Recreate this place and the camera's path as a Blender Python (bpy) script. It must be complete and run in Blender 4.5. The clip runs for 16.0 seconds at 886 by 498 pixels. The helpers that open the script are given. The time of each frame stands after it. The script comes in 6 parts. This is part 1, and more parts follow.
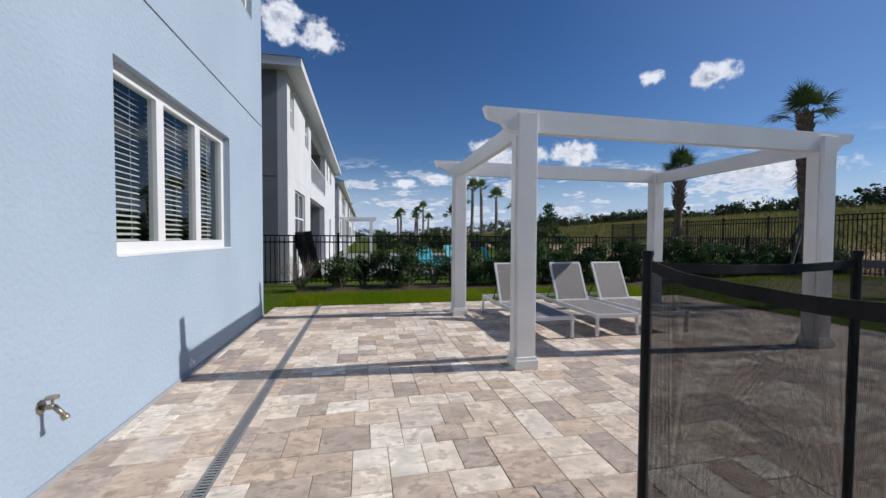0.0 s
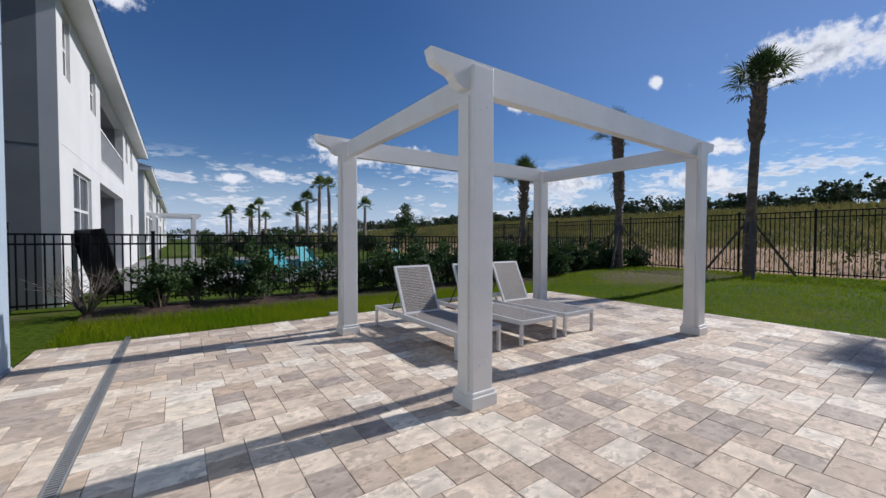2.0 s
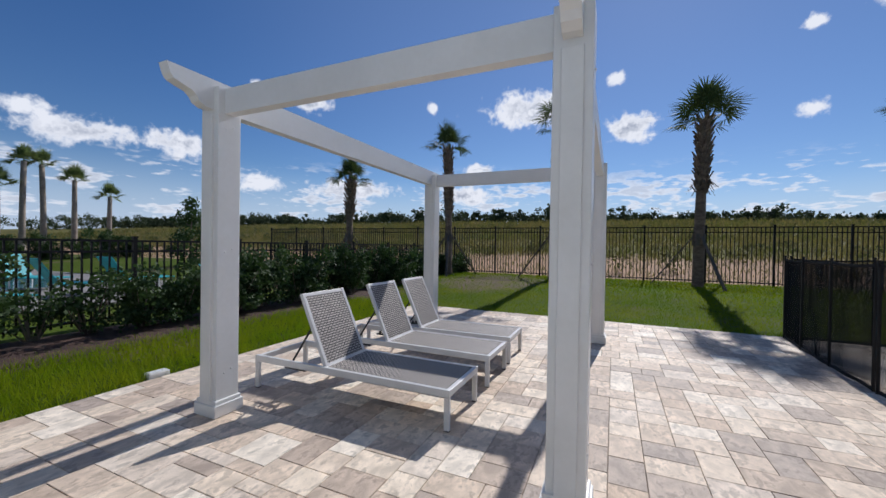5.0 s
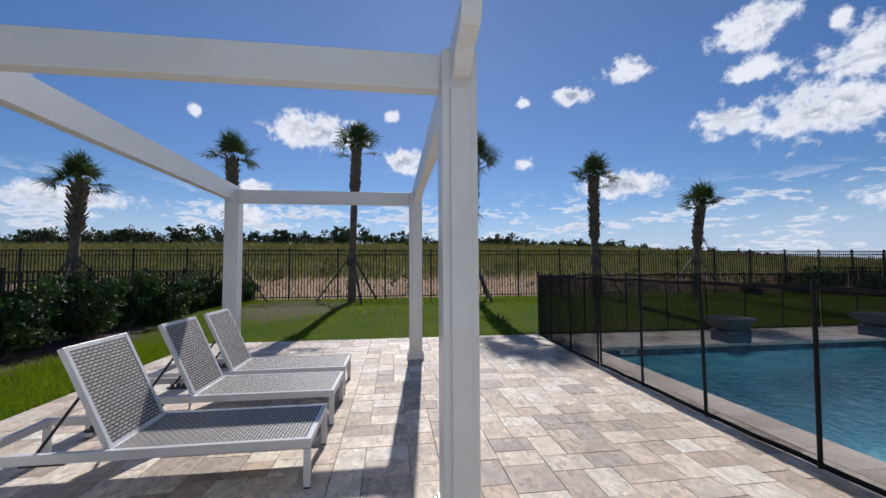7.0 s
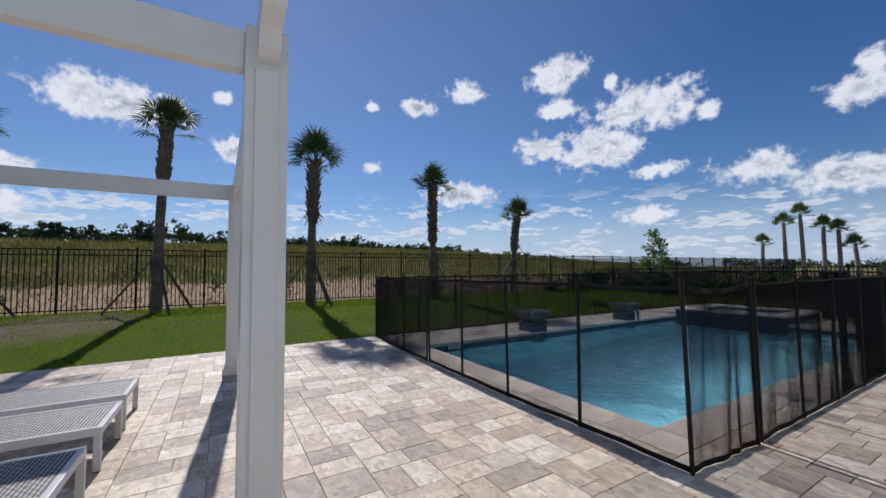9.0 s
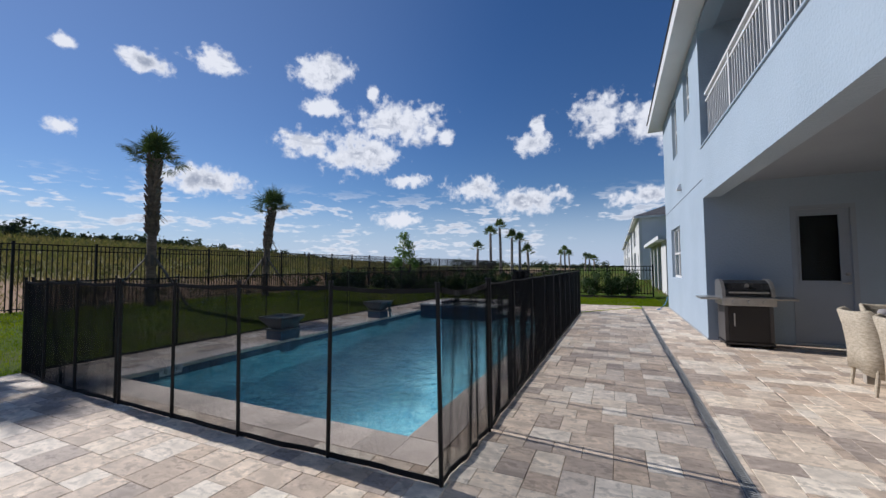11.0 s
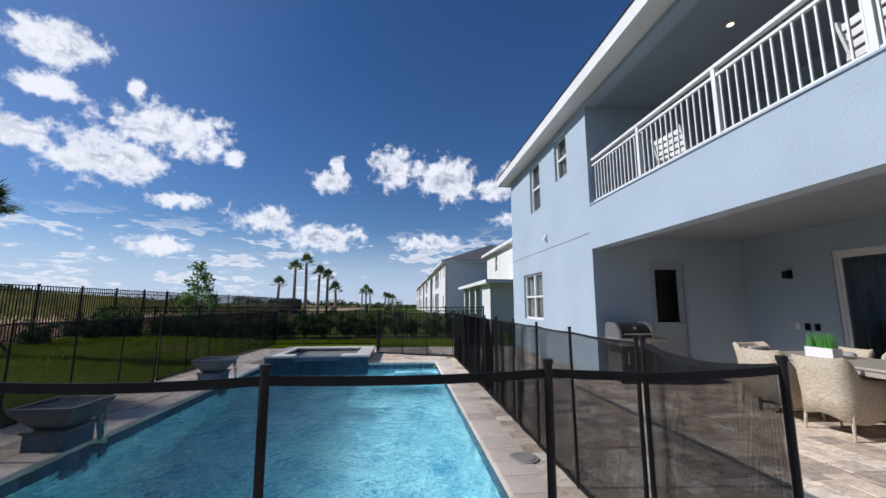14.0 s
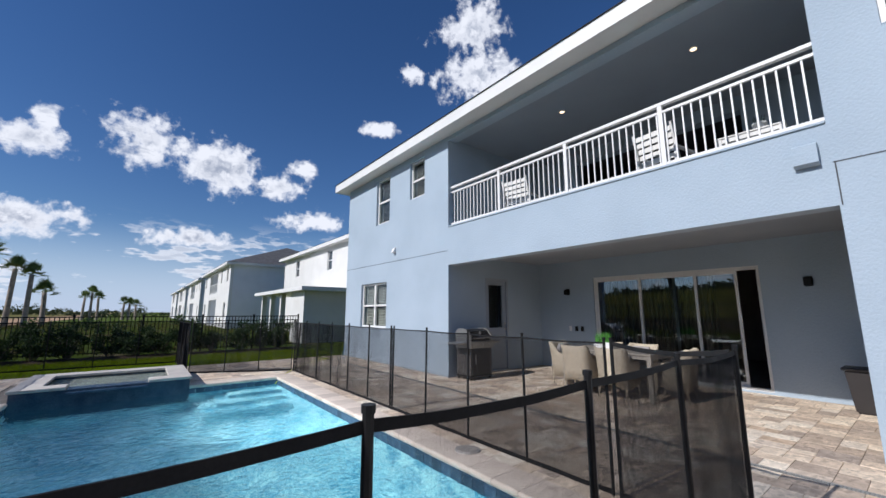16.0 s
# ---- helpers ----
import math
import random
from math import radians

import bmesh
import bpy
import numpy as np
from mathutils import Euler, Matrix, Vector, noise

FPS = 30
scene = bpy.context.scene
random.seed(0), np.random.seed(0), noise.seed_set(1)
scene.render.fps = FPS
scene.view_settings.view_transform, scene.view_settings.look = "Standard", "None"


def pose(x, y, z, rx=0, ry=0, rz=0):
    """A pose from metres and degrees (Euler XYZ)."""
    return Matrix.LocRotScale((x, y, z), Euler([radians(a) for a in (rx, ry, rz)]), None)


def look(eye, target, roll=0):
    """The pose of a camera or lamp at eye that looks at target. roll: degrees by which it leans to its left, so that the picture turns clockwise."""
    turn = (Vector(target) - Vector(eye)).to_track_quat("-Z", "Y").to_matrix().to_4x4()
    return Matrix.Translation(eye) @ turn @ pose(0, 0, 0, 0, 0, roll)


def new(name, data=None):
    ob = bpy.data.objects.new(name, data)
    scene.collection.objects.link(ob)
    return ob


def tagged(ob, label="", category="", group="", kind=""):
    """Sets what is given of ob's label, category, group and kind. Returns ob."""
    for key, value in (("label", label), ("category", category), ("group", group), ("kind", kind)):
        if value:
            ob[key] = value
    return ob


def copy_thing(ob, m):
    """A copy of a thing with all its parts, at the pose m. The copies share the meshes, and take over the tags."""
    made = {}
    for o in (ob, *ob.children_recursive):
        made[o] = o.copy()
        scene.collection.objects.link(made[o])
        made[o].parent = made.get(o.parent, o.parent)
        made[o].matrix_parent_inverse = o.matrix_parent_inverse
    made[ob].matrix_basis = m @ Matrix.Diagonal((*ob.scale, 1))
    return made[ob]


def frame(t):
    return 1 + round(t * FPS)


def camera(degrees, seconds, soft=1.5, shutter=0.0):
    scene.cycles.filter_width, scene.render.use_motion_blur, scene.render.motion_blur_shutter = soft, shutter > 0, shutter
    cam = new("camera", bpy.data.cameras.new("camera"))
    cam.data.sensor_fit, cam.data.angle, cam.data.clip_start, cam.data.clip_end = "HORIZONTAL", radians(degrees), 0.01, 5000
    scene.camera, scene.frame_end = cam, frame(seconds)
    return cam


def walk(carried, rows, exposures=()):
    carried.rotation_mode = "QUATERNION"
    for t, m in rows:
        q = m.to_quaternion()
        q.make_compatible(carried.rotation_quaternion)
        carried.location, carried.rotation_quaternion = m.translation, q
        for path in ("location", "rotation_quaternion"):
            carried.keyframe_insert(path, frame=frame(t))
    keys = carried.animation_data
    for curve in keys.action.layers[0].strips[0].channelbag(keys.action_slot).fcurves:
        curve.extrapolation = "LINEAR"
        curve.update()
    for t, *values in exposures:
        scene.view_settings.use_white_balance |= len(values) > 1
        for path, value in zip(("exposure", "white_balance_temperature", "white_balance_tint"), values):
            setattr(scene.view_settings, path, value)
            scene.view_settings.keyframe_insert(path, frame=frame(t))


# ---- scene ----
cam = camera(98.8, 16.0)
PATH = [
    (0, (1.543, 0.553, 1.251), (1.952, 2.51, 1.189), 0.3),
    (0.5, (1.457, 0.891, 1.217), (2.085, 2.789, 1.169), 0.3),
    (1, (1.41, 1.234, 1.218), (2.245, 3.05, 1.16), 0.1),
    (1.5, (1.34, 1.551, 1.215), (2.329, 3.288, 1.159), 0.1),
    (2, (1.269, 1.841, 1.206), (2.415, 3.479, 1.154), 0.1),
    (2.5, (1.228, 2.156, 1.204), (2.525, 3.678, 1.159), 0.1),
    (3, (1.184, 2.48, 1.214), (2.617, 3.875, 1.167), 0.2),
    (3.5, (1.141, 2.83, 1.231), (2.712, 4.067, 1.185), 0.4),
    (3.7, (1.129, 2.98, 1.24), (2.745, 4.156, 1.184), 0.7),
    (6, (1.1, 4.181, 1.301), (3.07, 4.518, 1.357), 0.1),
    (6.5, (1.083, 4.284, 1.293), (3.081, 4.261, 1.377), -0.1),
    (7, (1.099, 4.318, 1.297), (3.079, 4.054, 1.4), -0.3),
    (7.5, (1.105, 4.294, 1.292), (3.063, 3.905, 1.408), -0.4),
    (8, (1.106, 4.264, 1.297), (3.029, 3.729, 1.418), -0.5),
    (8.5, (1.089, 4.212, 1.295), (2.942, 3.469, 1.414), -0.5),
    (9, (1.083, 4.15, 1.291), (2.806, 3.139, 1.402), -0.6),
    (9.5, (1.066, 4.032, 1.287), (2.573, 2.723, 1.391), -0.6),
    (10, (1.091, 3.904, 1.284), (2.307, 2.318, 1.377), -0.4),
    (10.2, (1.114, 3.839, 1.286), (2.236, 2.185, 1.37), -0.4),
    (12.3, (2.328, 3.304, 1.336), (2.934, 1.402, 1.459), -0.2),
    (12.5, (2.469, 3.185, 1.341), (3.067, 1.281, 1.47), -0.0),
    (13, (2.894, 3.071, 1.396), (3.409, 1.146, 1.565), -0.1),
    (13.5, (3.289, 2.943, 1.397), (3.512, 0.969, 1.628), -0.1),
    (14, (3.746, 2.837, 1.391), (3.54, 0.869, 1.679), 0.0),
    (14.5, (4.186, 2.74, 1.418), (3.61, 0.851, 1.735), 0.2),
    (15, (4.596, 2.653, 1.426), (3.762, 0.864, 1.751), -0.0),
    (15.5, (5.033, 2.55, 1.429), (3.987, 0.876, 1.752), -0.2),
    (16, (5.446, 2.411, 1.42), (4.227, 0.86, 1.747), 0.0),
]
walk(cam, [(t, look(eye, target, roll)) for t, eye, target, roll in PATH], [(0, -0.10, 6050, 13), (3.5, -0.10, 6050, 13), (6.5, -0.06, 6050, 13), (8.5, -0.16, 6050, 13), (10, -0.16, 6050, 13), (12.5, 0.0, 6050, 13), (16, 0.04, 6050, 13)])

# ---- world, sun, exposure ----
SUN_DIR = Vector((0.806, -0.072, 0.588)).normalized()
SUN_EL = math.asin(SUN_DIR.z)
SUN_AZ = math.atan2(SUN_DIR.x, SUN_DIR.y)
world = bpy.data.worlds.new("sky")
scene.world = world
world.use_nodes = True
wn, wl = world.node_tree.nodes, world.node_tree.links
sky = wn.new("ShaderNodeTexSky")
sky.sky_type, sky.sun_disc = 'NISHITA', False
sky.sun_elevation, sky.sun_rotation = SUN_EL, SUN_AZ
sky.air_density, sky.dust_density, sky.ozone_density = 1.0, 0.05, 4.0
SKY_STRENGTH = 0.066
# cumulus: bearing, height, half width and half height in degrees
CLOUDS = ((-11, 27.6, 2.8, 2.4), (-6, 26.3, 2.7, 1.8), (22, 11.6, 5.3, 1.5), (31, 12, 4, 1.5), (47, 19.1, 2.5, 1.2), (80, 19.2, 6.7, 2.6), (92, 16, 3.7, 1.8), (53, 7.9, 5.5, 1.3),
          (138, 26.7, 3.7, 1.9), (148, 21.1, 5.9, 3.0), (143, 16.6, 5.5, 3.0), (136, 17.1, 3.8, 2.2), (117, 23.5, 2.6, 1.3), (169, 17.7, 3.1, 1.8), (179, 20.1, 4.6, 2.9), (-173, 18.4, 4.6, 3.0),
          (-166, 17.3, 3.2, 1.7), (168, 9.6, 6.5, 1.9), (160, 11.6, 4, 1.8), (-137, 38.8, 4.4, 3.9), (-136, 34.1, 5.3, 3.5), (-176, 9.2, 5, 1.4), (123, 11.1, 5.8, 1.8), (69, 7.4, 4.6, 1.4))
PUFFS = ((40, 20.2, 1.7, 0.8), (18, 13.2, 2.3, 1.0), (11, 8.6, 2, 0.8), (6, 7.9, 1.6, 0.7), (40, 8, 3, 1.1), (90, 22, 1.1, 0.9), (110, 15.1, 1.6, 1.0), (71, 11, 2.1, 0.9), (64, 19.8, 0.8, 0.8),
         (110, 23.3, 0.9, 0.8), (124, 25.5, 3, 1.4), (156, 19.2, 1.1, 1.2), (150, 12.8, 2.7, 1.1), (138, 22.2, 2.9, 1.2), (170, 19.9, 1.1, 1.5), (149, 7, 3.7, 1.3), (-163, 19.7, 2.2, 1.2), (-161, 12.6, 4.2, 1.4),
         (-147, 34.1, 1.7, 1.4), (-152, 26.3, 2.6, 1.1), (145, 24.7, 1.1, 1.0))


def wmath(op, a, b_=None, c=None):
    x = wn.new("ShaderNodeMath")
    x.operation = op
    for s, v in enumerate((a, b_, c)):
        if v is None:
            continue
        if isinstance(v, (int, float)):
            x.inputs[s].default_value = v
        else:
            wl.new(v, x.inputs[s])
    return x.outputs[0]


def wrange(v, lo, hi, a=0.0, b_=1.0):
    x = wn.new("ShaderNodeMapRange")
    x.interpolation_type = 'SMOOTHSTEP'
    for s, q in ((1, lo), (2, hi), (3, a), (4, b_)):
        x.inputs[s].default_value = q
    wl.new(v, x.inputs[0])
    return x.outputs[0]


def wnoise(scale, detail, vec, rough=0.55):
    x = wn.new("ShaderNodeTexNoise")
    x.inputs["Scale"].default_value, x.inputs["Detail"].default_value, x.inputs["Roughness"].default_value = scale, detail, rough
    wl.new(vec, x.inputs["Vector"])
    return x.outputs["Fac"]


dirn = wn.new("ShaderNodeTexCoord").outputs["Generated"]
lift = wn.new("ShaderNodeVectorMath")
lift.inputs[1].default_value = (0.012, 0.0, 0.022)
wl.new(dirn, lift.inputs[0])
above = lift.outputs[0]


def wreach(vec, clouds):
    """Distance into the nearest cloud, one at its rim."""
    reach = None
    for az, el, hw, hh in clouds:
        c = Vector((math.sin(radians(az)) * math.cos(radians(el)), math.cos(radians(az)) * math.cos(radians(el)), math.sin(radians(el))))
        mp = wn.new("ShaderNodeMapping")
        mp.vector_type = 'TEXTURE'
        r_ = Vector((c.y, -c.x, 0)).normalized()
        u_ = r_.cross(c)
        mp.inputs["Location"].default_value = c
        mp.inputs["Rotation"].default_value = Matrix((r_, u_, -c)).transposed().to_euler()
        mp.inputs["Scale"].default_value = (radians(hw), radians(hh), radians(hw))
        ln = wn.new("ShaderNodeVectorMath")
        ln.operation = 'LENGTH'
        wl.new(vec, mp.inputs["Vector"]), wl.new(mp.outputs[0], ln.inputs[0])
        reach = ln.outputs["Value"] if reach is None else wmath('SMOOTH_MIN', reach, ln.outputs["Value"], 0.25)
    return reach


def wcumulus(vec, reach):
    """Billowing density inside the clouds' reach: ragged above, finer towards the rim."""
    big, mid_, fine_ = wnoise(11.0, 2.0, vec), wnoise(27.0, 4.0, vec, 0.6), wnoise(62.0, 5.0, vec, 0.55)
    fluff = wmath('MULTIPLY_ADD', fine_, 1.15, wmath('MULTIPLY_ADD', mid_, 1.9, wmath('MULTIPLY', big, 1.3)))
    return wmath('SUBTRACT', wmath('ADD', fluff, -1.22), reach)


large, small = wreach(dirn, CLOUDS), wreach(dirn, PUFFS)
body, thick, over = wcumulus(dirn, wmath('SMOOTH_MIN', large, small, 0.25)), wcumulus(dirn, large), wcumulus(above, large)
cover = wrange(body, -0.22, 0.46)
# thick parts with more cloud above them turn grey
core = wmath('MULTIPLY', wrange(thick, 0.2, 0.95), wrange(wmath('SUBTRACT', over, thick), -0.42, 0.26))
# low broken cloud decks near the horizon
spl = wn.new("ShaderNodeSeparateXYZ")
wl.new(dirn, spl.inputs[0])
flat = wn.new("ShaderNodeMapping")
flat.inputs["Scale"].default_value = (1, 1, 3.8)
wl.new(dirn, flat.inputs["Vector"])
streak, ruffle = wnoise(8.5, 3.0, flat.outputs[0], 0.5), wnoise(34.0, 5.0, flat.outputs[0], 0.6)
deck = wmath('MULTIPLY_ADD', ruffle, 0.55, streak)
low = wmath('MULTIPLY', wrange(deck, 0.79, 0.93), wmath('MULTIPLY', wrange(spl.outputs["Z"], 0.01, 0.04), wrange(spl.outputs["Z"], 0.13, 0.21, 1.0, 0.0)))
cover = wmath('MAXIMUM', cover, wmath('MULTIPLY', low, 0.78))
core = wmath('MAXIMUM', core, wmath('MULTIPLY', wrange(deck, 0.88, 1.02), 0.45))
white = wn.new("ShaderNodeMix")
white.data_type = 'RGBA'
white.inputs[6].default_value, white.inputs[7].default_value = (0.86 / SKY_STRENGTH, 0.87 / SKY_STRENGTH, 0.89 / SKY_STRENGTH, 1), (0.36 / SKY_STRENGTH, 0.40 / SKY_STRENGTH, 0.48 / SKY_STRENGTH, 1)
wl.new(core, white.inputs[0])
deep = wn.new("ShaderNodeHueSaturation")
deep.inputs["Saturation"].default_value = 1.18
deep.inputs["Value"].default_value = 1.19
deep.inputs["Hue"].default_value = 0.507
wl.new(sky.outputs[0], deep.inputs["Color"])
heaven = wn.new("ShaderNodeMix")
heaven.data_type = 'RGBA'
haze = wn.new("ShaderNodeMix")
haze.data_type = 'RGBA'
haze.inputs[7].default_value = (0.50 / SKY_STRENGTH, 0.60 / SKY_STRENGTH, 0.76 / SKY_STRENGTH, 1)
toward = wn.new("ShaderNodeVectorMath")
toward.operation = 'DOT_PRODUCT'
toward.inputs[1].default_value = SUN_DIR
wl.new(dirn, toward.inputs[0])
aureole = wmath('MULTIPLY', wrange(toward.outputs["Value"], 0.5, 1.0), 0.13)
wl.new(wmath('MAXIMUM', wrange(spl.outputs["Z"], 0.0, 0.20, 0.85, 0.0), aureole), haze.inputs[0]), wl.new(deep.outputs[0], haze.inputs[6])
wl.new(cover, heaven.inputs[0]), wl.new(haze.outputs[2], heaven.inputs[6]), wl.new(white.outputs[2], heaven.inputs[7])
wn["Background"].inputs["Strength"].default_value = SKY_STRENGTH
wl.new(heaven.outputs[2], wn["Background"].inputs["Color"])

sun_data = bpy.data.lights.new("sun", 'SUN')
sun_data.energy, sun_data.angle, sun_data.color = 4.5, radians(0.53), (1.0, 0.95, 0.87)
sun = new("sun", sun_data)
sun.matrix_world = look(SUN_DIR * 60, (0, 0, 0))


# ---- materials ----
def mat(name, c1, c2=None, scale=3.0, rough=0.7, bump=0.0, bscale=60.0, metal=0.0, fine=0.25, per_object=0.0, stretch=(1, 1, 1), trans=0.0):
    """Two-scale mottled surface: broad patches between c1 and c2, fine grain, fine relief."""
    m = bpy.data.materials.new(name)
    m.use_nodes = True
    n, l = m.node_tree.nodes, m.node_tree.links
    b = n["Principled BSDF"]
    b.inputs["Roughness"].default_value, b.inputs["Metallic"].default_value = rough, metal
    co = n.new("ShaderNodeTexCoord")
    mp = n.new("ShaderNodeMapping")
    mp.inputs["Scale"].default_value = stretch
    l.new(co.outputs["Object"], mp.inputs["Vector"])
    c2 = c2 or tuple(v * 0.8 for v in c1)
    no = n.new("ShaderNodeTexNoise")
    no.inputs["Scale"].default_value, no.inputs["Detail"].default_value = scale, 5.0
    fi = n.new("ShaderNodeTexNoise")
    fi.inputs["Scale"].default_value, fi.inputs["Detail"].default_value = bscale, 3.0
    l.new(mp.outputs[0], no.inputs["Vector"]), l.new(mp.outputs[0], fi.inputs["Vector"])
    ad = n.new("ShaderNodeMath")
    ad.operation = 'MULTIPLY_ADD'
    l.new(fi.outputs["Fac"], ad.inputs[0])
    ad.inputs[1].default_value = fine * 2
    l.new(no.outputs["Fac"], ad.inputs[2])
    rg = n.new("ShaderNodeMapRange")
    rg.inputs[1].default_value, rg.inputs[2].default_value = 0.32 + fine, 0.68 + fine
    l.new(ad.outputs[0], rg.inputs[0])
    mx = n.new("ShaderNodeMix")
    mx.data_type = 'RGBA'
    mx.inputs[6].default_value, mx.inputs[7].default_value = (*c1, 1), (*c2, 1)
    l.new(rg.outputs[0], mx.inputs[0])
    out = mx.outputs[2]
    if per_object:
        oi, hs, mr = n.new("ShaderNodeObjectInfo"), n.new("ShaderNodeHueSaturation"), n.new("ShaderNodeMapRange")
        mr.inputs[3].default_value, mr.inputs[4].default_value = 1 - per_object, 1 + per_object
        l.new(oi.outputs["Random"], mr.inputs[0]), l.new(mr.outputs[0], hs.inputs["Value"])
        l.new(out, hs.inputs["Color"])
        out = hs.outputs[0]
    l.new(out, b.inputs["Base Color"])
    if bump:
        bp = n.new("ShaderNodeBump")
        bp.inputs["Strength"].default_value, bp.inputs["Distance"].default_value = 1.0, bump
        l.new(fi.outputs["Fac"], bp.inputs["Height"]), l.new(bp.outputs[0], b.inputs["Normal"])
    if trans:
        tl, ms = n.new("ShaderNodeBsdfTranslucent"), n.new("ShaderNodeMixShader")
        ms.inputs[0].default_value = trans
        l.new(out, tl.inputs["Color"]), l.new(b.outputs[0], ms.inputs[1]), l.new(tl.outputs[0], ms.inputs[2])
        l.new(ms.outputs[0], n["Material Output"].inputs["Surface"])
    return m


STUCCO = mat("blue_grey_stucco", (0.365, 0.44, 0.515), (0.326, 0.397, 0.468), 0.9, 0.9, 0.0065, 34, fine=0.16)
STUCCO_WHITE = mat("white_stucco", (0.66, 0.655, 0.64), (0.60, 0.595, 0.58), 1.0, 0.9, 0.003, 60, fine=0.12)
STUCCO_GREY = mat("grey_stucco", (0.34, 0.35, 0.36), (0.29, 0.30, 0.31), 1.0, 0.9, 0.003, 60, fine=0.12)
WHITE = mat("white_vinyl", (0.80, 0.79, 0.77), (0.74, 0.73, 0.70), 2.5, 0.32, 0.0006, 30, fine=0.15)
TRIM = mat("white_trim_paint", (0.71, 0.705, 0.69), (0.66, 0.655, 0.64), 2.0, 0.5, 0.0004, 60, fine=0.1)
SHINGLE = mat("dark_shingle", (0.10, 0.10, 0.105), (0.06, 0.06, 0.065), 3.0, 0.9, 0.004, 40)
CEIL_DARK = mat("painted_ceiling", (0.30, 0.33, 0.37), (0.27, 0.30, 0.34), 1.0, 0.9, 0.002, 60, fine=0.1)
BLACK = mat("black_powder_coat", (0.008, 0.008, 0.009), (0.014, 0.014, 0.015), 6.0, 0.5, 0.0003, 200, fine=0.15)
RUBBER = mat("black_band", (0.008, 0.008, 0.009), (0.014, 0.014, 0.015), 9.0, 0.7, 0.0006, 150)
for m_ in (BLACK, RUBBER):
    m_.node_tree.nodes["Principled BSDF"].inputs["Specular IOR Level"].default_value = 0.22
SAND_JOINT = mat("sand_joint", (0.30, 0.265, 0.22), (0.20, 0.175, 0.145), 5.0, 0.95, 0.003, 120)
COPING = mat("stone_coping", (0.80, 0.69, 0.58), (0.60, 0.505, 0.425), 2.2, 0.75, 0.002, 60, per_object=0.16)
# Light-dark mottling painted in place of sun caustics on pool and spa floors.
PLASTER = mat("caustic_painted_plaster", (0.56, 0.86, 0.89), (0.04, 0.29, 0.43), 3.0, 0.6, 0.002, 15, fine=0.7)
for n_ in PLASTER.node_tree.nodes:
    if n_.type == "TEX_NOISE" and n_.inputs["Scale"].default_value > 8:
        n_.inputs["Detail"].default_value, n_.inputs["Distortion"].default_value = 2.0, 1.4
GREY_METAL = mat("light_grey_aluminium", (0.66, 0.65, 0.64), (0.58, 0.57, 0.56), 4.0, 0.4, 0.0002, 120)


